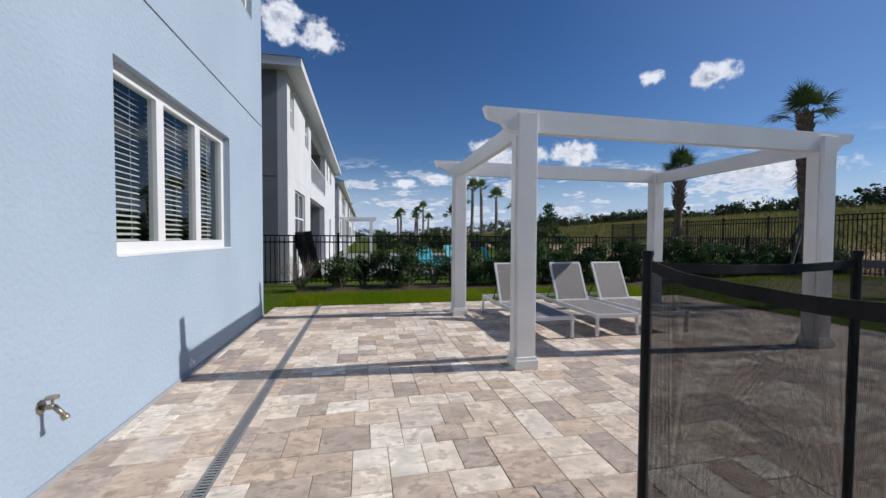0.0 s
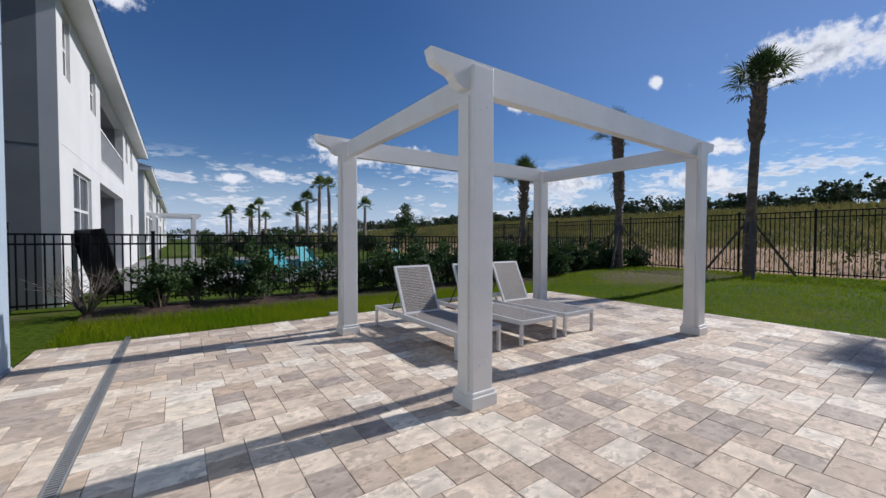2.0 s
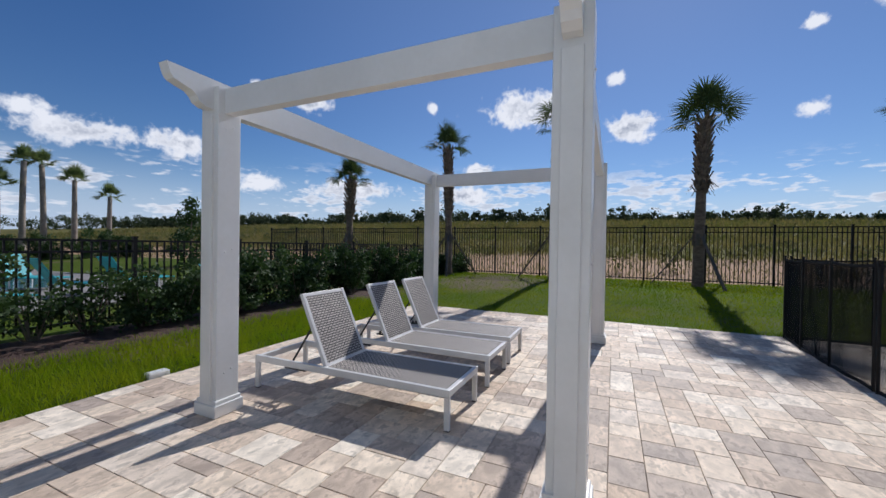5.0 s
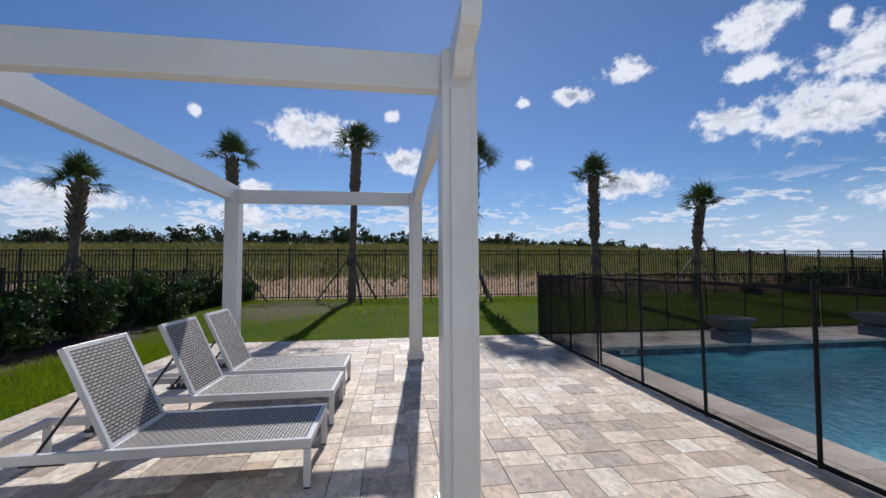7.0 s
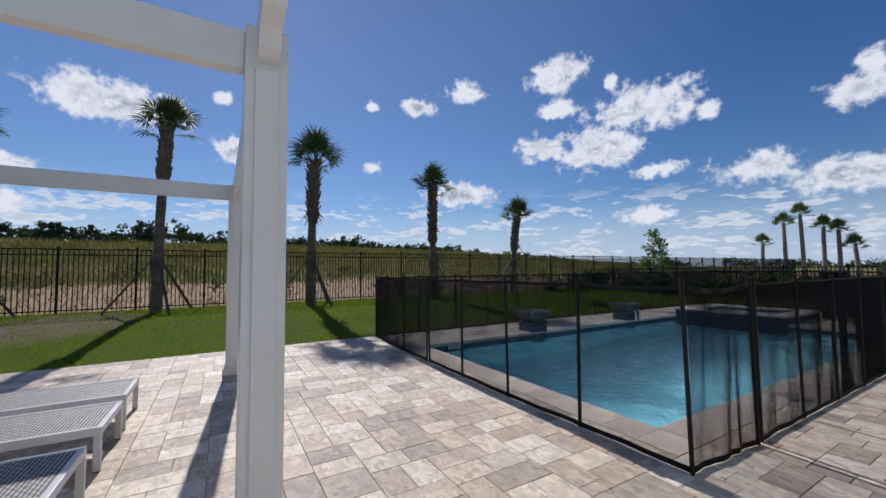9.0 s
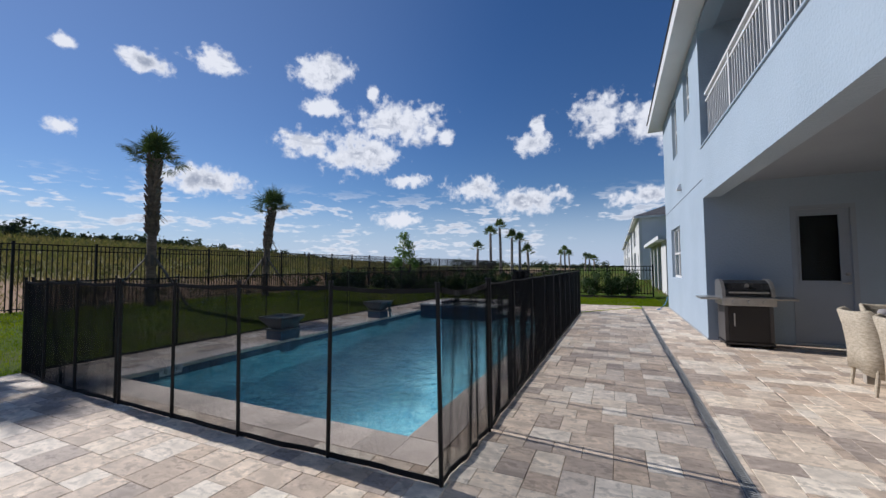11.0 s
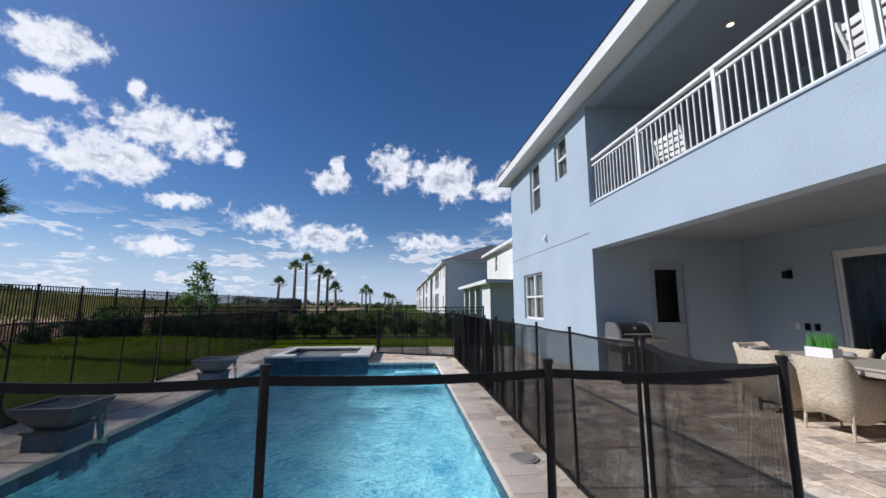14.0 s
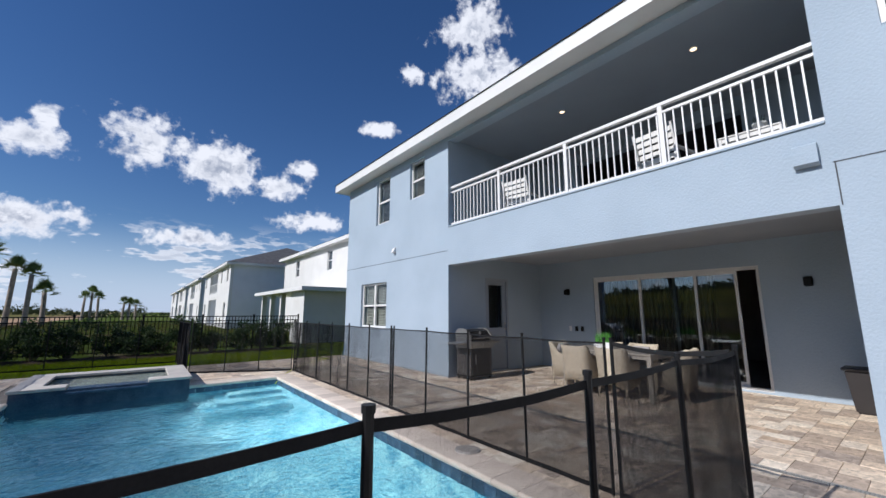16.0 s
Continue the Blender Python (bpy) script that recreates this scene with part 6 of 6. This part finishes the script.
SCRUB_LEAF = mat("scrub_leaf", (0.075, 0.095, 0.025), (0.14, 0.13, 0.045), 0.6, 0.8, fine=0.2, bscale=4.0, trans=0.3)


def woods(name, spots, label, size, per):
    bm_v, faces = [], []
    rs = random.Random(31)
    for x, y, r, h in spots:
        z0 = rise(x, y)
        lobes = [(rs.uniform(-r, r), rs.uniform(-r, r), rs.uniform(0.15, 0.9) * h, rs.uniform(0.18, 0.5) * min(r, h)) for _ in range(13)]
        for i in range(per):
            lx, ly, lz, lr = lobes[rs.randrange(13)]
            v = Vector((rs.gauss(0, 1), rs.gauss(0, 1), rs.gauss(0, 0.8))).normalized() * lr * (rs.random() ** 0.4)
            p = Vector((x + lx, y + ly, z0 + max(0.1, lz))) + v
            p.z = max(p.z, z0 - 0.1)
            a = Vector((rs.gauss(0, 1), rs.gauss(0, 1), rs.gauss(0, 1))).normalized() * size * rs.uniform(0.6, 1.4)
            b = a.cross(Vector((rs.gauss(0, 1), rs.gauss(0, 1), rs.gauss(0, 1)))).normalized() * size * 0.6
            k = len(bm_v)
            bm_v += [p - a * 0.5, p + b, p + a * 0.5, p - b]
            faces.append((k, k + 1, k + 2, k + 3))
    me = bpy.data.meshes.new(name)
    me.from_pydata([tuple(v) for v in bm_v], [], faces)
    me.materials.append(FAR_LEAF if name == "woods" else SCRUB_LEAF)
    tagged(new(name, me), label, "trees" if name == "woods" else "bushes", kind="stuff")


rs = random.Random(3)
spots = []
for i in range(240):
    y = -75 + i * 1.0 + rs.uniform(-1.2, 1.2)
    tall = 0.6 + 0.4 * math.sin(i * 0.35) * math.sin(i * 0.11 + 1)
    near = 1.0 / (1.0 + math.exp(-(y + 8.0) / 10.0))
    spots.append((rs.uniform(72, 88), y, rs.uniform(1.2, 2.8), (2.0 + 2.7 * near * tall) * rs.uniform(0.7, 1.15)))
for i in range(90):
    spots.append((-60 + i * 2.6 + rs.uniform(-1, 1), rs.uniform(150, 175), 3.0, rs.uniform(2.5, 5.0)))
    spots.append((rs.uniform(-60, 180), rs.uniform(-190, -150), rs.uniform(2, 6), rs.choice((0.9, 1.4, 2.0, 2.8))))
woods("woods", spots, "dark line of trees on the skyline", 0.36, 420)
spots = [(rs.uniform(17.5, 68), rs.uniform(-60, 70), rs.uniform(0.3, 1.0), rs.uniform(0.3, 0.9)) for _ in range(380)]
woods("scrub", spots, "low green scrub dotted over the meadow", 0.10, 100)


# ---- neighbouring houses ----
STUCCO_SIDE = mat("pale_grey_stucco", (0.72, 0.735, 0.765), (0.66, 0.675, 0.705), 1.0, 0.9, 0.003, 60, fine=0.12)

# Gable and recess tone, about a third of the white rear wall's value.
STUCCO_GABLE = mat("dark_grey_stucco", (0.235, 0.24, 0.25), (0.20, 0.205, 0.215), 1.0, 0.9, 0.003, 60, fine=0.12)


def house(x, y0, y1, label, holes, windows, recess, wall=STUCCO_WHITE, side=STUCCO_SIDE, depth=12.0, eave=5.65, joint=True):
    """A two-storey house whose rear wall faces +x. windows: holes with sash frames; recess: covered openings."""
    h = thing("house", (x, y0, 0), label, "house", "neighbouring houses")
    W = y1 - y0
    allh = [(a, b, c, d) for a, b, c, d in windows] + [(a, b, c, d) for a, b, c, d in recess]
    part("wall", wall_bm('x', -0.25, 0.25, 0, W, -0.1, eave, allh), wall, h)
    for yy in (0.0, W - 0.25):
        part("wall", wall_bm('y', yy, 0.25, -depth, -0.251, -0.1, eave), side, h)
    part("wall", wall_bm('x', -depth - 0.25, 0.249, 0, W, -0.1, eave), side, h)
    if joint:
        boxpart("control_joint", (-depth, -0.26, -0.004, -0.001, 2.84, 2.87), JOINT, h)
        boxpart("control_joint", (0.001, 0.004, 0, W, 2.95, 2.965), STUCCO_SIDE, h)
    for a, b, c, d in windows:
        bm = bmesh.new()
        f = 0.06
        for r in ((a, a + f, c, d), (b - f, b, c, d), (a + f, b - f, c, c + f), (a + f, b - f, d - f, d), (a + f, b - f, (c + d) / 2 - 0.03, (c + d) / 2 + 0.03)):
            bx(bm, -0.12, -0.06, *r)
        if b - a > 1.2:
            bx(bm, -0.122, -0.058, (a + b) / 2 - 0.04, (a + b) / 2 + 0.04, c + f, d - f)
        w = part("window", bm, TRIM, h)
        bm = bmesh.new()
        bm.faces.new([bm.verts.new(v) for v in ((-0.1, a + 0.02, c + 0.02), (-0.1, b - 0.02, c + 0.02), (-0.1, b - 0.02, d - 0.02), (-0.1, a + 0.02, d - 0.02))])
        part("pane", bm, GLASS_FAR, w)
    for a, b, c, d in recess:
        bm = bmesh.new()
        bx(bm, -2.9, -2.7, a - 0.1, b + 0.1, c - 0.1, d + 0.15), bx(bm, -2.7, -0.251, a - 0.1, a - 0.003, c - 0.1, d + 0.15), bx(bm, -2.7, -0.251, b + 0.003, b + 0.1, c - 0.1, d + 0.15)
        bx(bm, -2.7, -0.251, a, b, d + 0.003, d + 0.15), bx(bm, -2.7, -0.251, a, b, c - 0.12, c)
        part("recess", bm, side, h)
        if c > 2:
            bm = bmesh.new()
            bx(bm, -0.09, -0.03, a, b, c + 0.95, c + 1.0), bx(bm, -0.08, -0.04, a, b, c + 0.08, c + 0.12)
            n = int((b - a) / 0.115)
            for i in range(n + 1):
                bx(bm, -0.07, -0.05, a + (b - a) * i / n - 0.01, a + (b - a) * i / n + 0.01, c + 0.12, c + 0.95)
            part("balcony_railing", bm, TRIM, h)
    o = 0.4
    bm = bmesh.new()
    bx(bm, -depth - 0.25 - o, o, -o, W + o, eave + 0.001, eave + 0.06)
    part("soffit", bm, TRIM, h)
    bm = bmesh.new()
    for r in ((o, o + 0.03, -o - 0.03, W + o + 0.03), (-depth - 0.68, o, -o - 0.03, -o), (-depth - 0.68, o, W + o, W + o + 0.03)):
        bx(bm, *r, eave - 0.03, eave + 0.19)
    part("fascia", bm, TRIM, h)
    bm = bmesh.new()
    x0, x1, a, b, z, e = -depth - 0.25 - o, o, -o, W + o, eave + 0.195, 0.05
    q = [bm.verts.new(v) for v in ((x0 - e, a - e, z), (x1 + e, a - e, z), (x1 + e, b + e, z), (x0 - e, b + e, z), ((x0 + x1) / 2, a + 5.5, z + 2.6), ((x0 + x1) / 2, b - 5.5, z + 2.6))]
    for f in ((0, 1, 4), (1, 2, 5, 4), (2, 3, 5), (3, 0, 4, 5), (3, 2, 1, 0)):
        bm.faces.new([q[i] for i in f])
    part("roof", bm, SHINGLE, h)
    return h


GLASS_FAR = mat("dark_window_glass", (0.05, 0.06, 0.07), rough=0.08)
N_WIN = [(0.45, 1.05, 4.3, 5.5), (3.2, 4.0, 4.4, 5.5), (1.1, 3.1, 1.0, 2.65), (11.0, 11.8, 4.4, 5.5), (13.0, 14.0, 4.4, 5.5), (12.6, 13.6, 0.9, 2.3)]
N_REC = [(4.7, 10.2, 3.35, 5.5), (4.4, 9.8, 0.03, 2.75)]
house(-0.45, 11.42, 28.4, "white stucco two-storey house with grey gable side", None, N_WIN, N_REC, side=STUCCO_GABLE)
house(-0.45, 33.2, 50.2, "white stucco two-storey house down the row", None, N_WIN, N_REC)
house(-0.45, 54.8, 71.8, "white stucco two-storey house far down the row", None, N_WIN, N_REC)
house(-0.45, 76.4, 93.4, "white stucco two-storey house at the row's end", None, N_WIN, N_REC)
S_WIN = [(0.6, 1.6, 4.2, 5.5), (14.6, 15.6, 0.9, 2.3), (15.2, 16.0, 4.2, 5.5), (1.0, 2.2, 0.9, 2.3), (12.0, 12.7, 4.2, 5.5)]
S_REC = [(4.5, 10.0, 3.35, 5.5), (4.5, 10.0, 0.03, 2.7)]
h1 = house(-3.9, -31.3, -14.9, "white stucco house with a low white covered porch", None, [(3.0, 3.8, 4.1, 5.4), (9.5, 10.3, 4.1, 5.4), (13.0, 13.8, 4.1, 5.4)], [], side=STUCCO_SIDE)
# its porch, standing forward of the rear wall
bm = bmesh.new()
bx(bm, 0.01, 3.65, 6.7, 16.0, 2.42, 2.6)
part("porch_roof", bm, TRIM, h1)
bm = bmesh.new()
bx(bm, 0.01, 3.3, 15.1, 15.35, -0.1, 2.42), bx(bm, 3.05, 3.3, 13.4, 15.1, -0.1, 2.42)
part("porch_wall", bm, STUCCO_WHITE, h1)
for y in (11.3, 9.2, 7.2):
    boxpart("porch_column", (3.05, 3.3, y, y + 0.25, -0.1, 2.42), STUCCO_WHITE, h1)
house(-0.55, -53.0, -36.0, "white and blue-grey stucco house with balcony", None, S_WIN, S_REC)
house(-0.55, -74.5, -57.6, "white stucco two-storey house down the row", None, S_WIN, S_REC)
house(-0.55, -96.0, -79.2, "white stucco two-storey house far down the row", None, S_WIN, S_REC)
house(-0.55, -117.6, -100.8, "white stucco two-storey house at the row's end", None, S_WIN, S_REC)

# neighbour's pool deck, loungers, pergola and folded fence
CONC = mat("pale_deck", (0.24, 0.228, 0.212), (0.19, 0.18, 0.17), 1.5, 0.85, 0.002, 60)
bm = bmesh.new()
bx(bm, -0.44, 8.6, 13.2, 30.0, -0.06, 0.0)
solid("pavement_neighbour", bm, CONC, "pale paved deck of the neighbouring garden", "pavement", "structure")
bm = bmesh.new()
bx(bm, 3.2, 7.2, 17.5, 26.0, 0.002, 0.01)
solid("water_neighbour", bm, mat("far_pool_water", (0.06, 0.22, 0.27), rough=0.05), "neighbouring swimming pool water", "water", "structure")
TEAL = mat("turquoise_sling", (0.02, 0.36, 0.40), (0.02, 0.30, 0.34), 5.0, 0.6, 0.001, 90)


def teal_chair(x, y, rz):
    c = thing("pool_lounger", (x, y, 0.0), "turquoise sling lounger on the neighbouring pool deck", "sun lounger", "turquoise loungers", rz=rz)
    c.scale = (0.88, 0.85, 0.85)
    boxpart("seat", (-0.32, 0.32, -1.1, 0.3, 0.33, 0.36), TEAL, c)
    bm = bmesh.new()
    bx(bm, -0.32, 0.32, 0, 0.8, -0.015, 0.015, m=pose(0, 0.3, 0.345, 58))
    part("backrest", bm, TEAL, c)
    for x_ in (-0.3, 0.27):
        for y_ in (-1.05, 0.25):
            boxpart("leg", (x_, x_ + 0.03, y_, y_ + 0.03, 0, 0.33), TRIM, c)


for x, y, r in ((3.85, 13.9, 12), (5.7, 17.6, 20), (5.5, 15.0, 88), (6.8, 15.2, 96), (8.0, 13.4, 52)):
    teal_chair(x, y, r)
pgn = thing("white_pergola", (0.2, 29.0, 0), "white pergola frame beside the neighbouring house", "pergola")
for x in (0.0, 1.9):
    for y in (0.0, 3.0):
        boxpart("post", (x - 0.09, x + 0.09, y - 0.09, y + 0.09, -0.05, 2.5), WHITE, pgn)
for y in (0.0, 3.0):
    boxpart("beam", (-0.35, 2.25, y - 0.05, y + 0.05, 2.5, 2.68), WHITE, pgn)
for x in (0.0, 1.9):
    boxpart("cross_beam", (x - 0.05, x + 0.05, 0.06, 2.94, 2.5, 2.66), WHITE, pgn)
ff = thing("folded_fence", (-0.05, 12.55, 0), "stack of folded black mesh fence leaning on the wall", "folded fence")
for i in range(7):
    bm = bmesh.new()
    bx(bm, -0.012, 0.012, -0.28, 0.28, 0, 1.45, m=pose(-0.045 * i + 0.3, 0.03 * i, 0, 0, -13 - i, 20 + 4 * i))
    part("panel", bm, BLACK, ff)

# garden hose left by the far corner of the house
HOSE = mat("yellow_hose", (0.62, 0.66, 0.05), rough=0.5)
HOSE_B = mat("blue_hose", (0.10, 0.25, 0.50), rough=0.5)


def hose(name, pts, r, material, label):
    cu = bpy.data.curves.new(name, 'CURVE')
    cu.dimensions, cu.bevel_depth, cu.bevel_resolution = '3D', r, 3
    sp = cu.splines.new('NURBS')
    sp.points.add(len(pts) - 1)
    for p, q in zip(sp.points, pts):
        p.co = (*q, 1)
    sp.use_endpoint_u = True
    cu.materials.append(material)
    tagged(new(name, cu), label, "hose")


rg = random.Random(4)
hose("garden_hose", [(0.9 + 0.16 * math.cos(i * 1.1) * rg.uniform(0.5, 1.2), -9.25 + 0.2 * math.sin(i * 1.1) * rg.uniform(0.5, 1.2), 0.012 + 0.006 * (i % 3)) for i in range(22)] + [(1.6, -8.6, 0.012), (2.2, -7.8, 0.012), (2.75, -6.9, 0.03), (3.0, -6.6, -0.12)], 0.009, HOSE, "tangled yellow garden hose on the pavers")
hose("water_hose", [(0.03, -9.7, 0.35), (0.12, -9.6, 0.05), (0.35, -9.3, 0.012), (0.25, -8.9, 0.012), (0.45, -9.0, 0.014), (0.3, -9.3, 0.016)], 0.009, HOSE_B, "short blue hose coiled by the wall")


# ---- drain channel and pavers ----
dc = thing("drain_channel", (0.72, 0, 0), "narrow grey slotted drain channel in the pavers", "drain", kind="structure")
DRAIN = mat("grey_drain_plastic", (0.27, 0.27, 0.26), (0.22, 0.22, 0.21), 6.0, 0.6)
bm = bmesh.new()
bx(bm, 0.0, 0.012, -9.9, 7.6, -0.03, 0.002), bx(bm, 0.063, 0.075, -9.9, 7.6, -0.03, 0.002), bx(bm, 0.012, 0.063, -9.9, 7.6, -0.03, -0.026)
part("channel", bm, DRAIN, dc)
bm = bmesh.new()
for i in range(620):
    y = -7.6 + i * 0.025
    bx(bm, 0.0125, 0.0625, y, y + 0.015, -0.012, 0.0)
tagged(part("grate_bars", bm, DRAIN, dc), kind="stuff")


def paver_material():
    """Cast stone pavers: cream to taupe by piece, clouded within, darker scuffs."""
    m = bpy.data.materials.new("cast_stone_paver")
    m.use_nodes = True
    n, l = m.node_tree.nodes, m.node_tree.links
    b = n["Principled BSDF"]
    b.inputs["Roughness"].default_value = 0.72
    g, oi = n.new("ShaderNodeNewGeometry"), n.new("ShaderNodeObjectInfo")

    def math_(op, a, c):
        x = n.new("ShaderNodeMath")
        x.operation = op
        for s, v in enumerate((a, c)):
            if isinstance(v, (int, float)):
                x.inputs[s].default_value = v
            else:
                l.new(v, x.inputs[s])
        return x.outputs[0]
    pick = math_('FRACT', math_('ADD', g.outputs["Random Per Island"], oi.outputs["Random"]), 0.0)
    ramp = n.new("ShaderNodeValToRGB")
    cols = ((0.0, (0.84, 0.725, 0.585)), (0.20, (0.72, 0.595, 0.475)), (0.40, (0.56, 0.455, 0.365)), (0.54, (0.44, 0.37, 0.315)), (0.68, (0.62, 0.49, 0.375)), (0.82, (0.88, 0.79, 0.665)), (1.0, (0.66, 0.56, 0.465)))
    while len(ramp.color_ramp.elements) < len(cols):
        ramp.color_ramp.elements.new(0.5)
    for e, (p, c) in zip(ramp.color_ramp.elements, cols):
        e.position, e.color = p, (*c, 1)
    l.new(pick, ramp.inputs[0])
    # clouding, shifted for each piece
    off = n.new("ShaderNodeVectorMath")
    off.operation = 'ADD'
    cx = n.new("ShaderNodeCombineXYZ")
    l.new(math_('MULTIPLY', pick, 37.0), cx.inputs[0]), l.new(math_('MULTIPLY', pick, 53.0), cx.inputs[2])
    l.new(g.outputs["Position"], off.inputs[0]), l.new(cx.outputs[0], off.inputs[1])
    mp = n.new("ShaderNodeMapping")
    mp.inputs["Scale"].default_value = (1.0, 1.5, 1.0)
    l.new(off.outputs[0], mp.inputs["Vector"])
    n1, n2, n3 = [n.new("ShaderNodeTexNoise") for _ in range(3)]
    for q, s, d, v in ((n1, 6.0, 6.0, mp.outputs[0]), (n2, 12.0, 9.0, mp.outputs[0]), (n3, 160.0, 3.0, g.outputs["Position"])):
        q.inputs["Scale"].default_value, q.inputs["Detail"].default_value = s, d
        l.new(v, q.inputs["Vector"])
    n1.inputs["Distortion"].default_value, n2.inputs["Distortion"].default_value, n2.inputs["Roughness"].default_value = 0.5, 0.3, 0.66

    def rng(v, lo, hi, a, c):
        x = n.new("ShaderNodeMapRange")
        for s, q in ((1, lo), (2, hi), (3, a), (4, c)):
            x.inputs[s].default_value = q
        l.new(v, x.inputs[0])
        return x.outputs[0]
    shade = math_('MULTIPLY', rng(n1.outputs["Fac"], 0.34, 0.66, 0.74, 1.24), rng(n3.outputs["Fac"], 0.3, 0.7, 0.92, 1.06))
    scuff = rng(math_('MULTIPLY', n2.outputs["Fac"], math_('ADD', n1.outputs["Fac"], 0.42)), 0.47, 0.60, 1.0, 0.60)
    hs = n.new("ShaderNodeHueSaturation")
    hs.inputs["Saturation"].default_value = 1.14
    l.new(math_('MULTIPLY', shade, scuff), hs.inputs["Value"]), l.new(ramp.outputs[0], hs.inputs["Color"])
    l.new(hs.outputs[0], b.inputs["Base Color"])
    bp = n.new("ShaderNodeBump")
    bp.inputs["Distance"].default_value, bp.inputs["Strength"].default_value = 0.002, 0.8
    l.new(math_('ADD', n3.outputs["Fac"], n2.outputs["Fac"]), bp.inputs["Height"]), l.new(bp.outputs[0], b.inputs["Normal"])
    return m


PAVER = paver_material()


def paver_pattern(x0, y0, nx, ny, u, seed):
    """A random three-size pattern on a grid of u."""
    rg = random.Random(seed)
    used, ids = np.zeros((nx, ny), bool), -np.ones((nx, ny), int)
    out = []
    for j in range(ny):
        for i in range(nx):
            if used[i, j]:
                continue
            free = 0
            while i + free < nx and not used[i + free, j]:
                free += 1
            opts = [(w, h) for w, h in ((3, 2), (2, 3), (2, 2), (3, 2), (2, 3), (3, 2), (4, 2), (3, 3)) if w <= free and free - w != 1 and j + h <= ny]
            opts = [o for o in opts if not used[i:i + o[0], j:j + o[1]].any()]
            if j and opts:
                broken = [o for o in opts if i + o[0] >= nx or ids[i + o[0] - 1, j - 1] == ids[i + o[0], j - 1]]
                opts = broken if broken and rg.random() < 0.85 else opts
            w, h = rg.choice(opts) if opts else (min(free, 2), 1)
            used[i:i + w, j:j + h] = True
            ids[i:i + w, j:j + h] = len(out)
            out.append((x0 + i * u, y0 + j * u, w * u, h * u))
    return out


def paver_geo(w, h, g=0.0015, c=0.0025):
    a = [(g, g, -0.011), (w - g, g, -0.011), (w - g, h - g, -0.011), (g, h - g, -0.011)]
    b = [(x, y, -0.0035) for x, y, _ in a]
    d = [(g + c, g + c, 0.0), (w - g - c, g + c, 0.0), (w - g - c, h - g - c, 0.0), (g + c, h - g - c, 0.0)]
    f = [(8, 9, 10, 11)] + [(k, (k + 1) % 4, (k + 1) % 4 + 4, k + 4) for k in range(4)] + [(k + 4, (k + 1) % 4 + 4, (k + 1) % 4 + 8, k + 8) for k in range(4)]
    return a + b + d, f


def clip(p, r):
    x0, x1, y0, y1 = max(p[0], r[0]), min(p[0] + p[2], r[1]), max(p[1], r[2]), min(p[1] + p[3], r[3])
    return (x0, y0, x1 - x0, y1 - y0) if x1 - x0 > 0.03 and y1 - y0 > 0.03 else None


U = 0.1
ZONES = [(0.0, 0.72, -10.0, 7.68), (0.795, 2.58, -10.0, 7.68), (2.58, 7.29, 1.404, 7.68), (2.58, 4.57, -10.0, -7.094), (7.29, 8.34, -10.0, 7.68), (4.57, 7.29, -10.0, -8.87), (-3.31, 0.0, -4.32, 1.97)]
pieces = []
for c in paver_pattern(-10.0, -3.42, int(17.68 / U) + 1, int(11.82 / U), U, 3):
    p = (c[1], c[0], c[3], c[2])
    for r in ZONES:
        q = clip(p, r)
        if q:
            pieces.append(q)
pv = thing("paved_deck", (0, 0, 0), "cream and taupe cast stone pavers round the pool", "pavers", kind="structure")
near = [p for p in pieces if 1.0 < p[0] < 5.2 and 1.7 < p[1] < 7.0]
near.sort(key=lambda p: (p[0] - 2.4) ** 2 + (p[1] - 3.3) ** 2)
near = near[:300]
chosen = set(near)
rg = random.Random(17)
shared = {}
for p in near:
    k = (round(p[2], 3), round(p[3], 3))
    if k not in shared:
        me = bpy.data.meshes.new("paver")
        v, f = paver_geo(*k)
        me.from_pydata(v, [], f)
        me.materials.append(PAVER)
        shared[k] = me
    part("paver", shared[k], None, pv).matrix_basis = pose(p[0], p[1], rg.uniform(-0.0012, 0.0012), rg.uniform(-0.15, 0.15), rg.uniform(-0.15, 0.15))
vs, fs = [], []
for p in pieces:
    if p in chosen:
        continue
    v, f = paver_geo(p[2], p[3])
    k, dz = len(vs), rg.uniform(-0.0012, 0.0012)
    vs += [(a + p[0], b + p[1], c + dz) for a, b, c in v]
    fs += [tuple(i + k for i in q) for q in f]
me = bpy.data.meshes.new("more_pavers")
me.from_pydata(vs, [], fs)
me.materials.append(PAVER)
tagged(part("more_pavers", me, None, pv), kind="stuff")
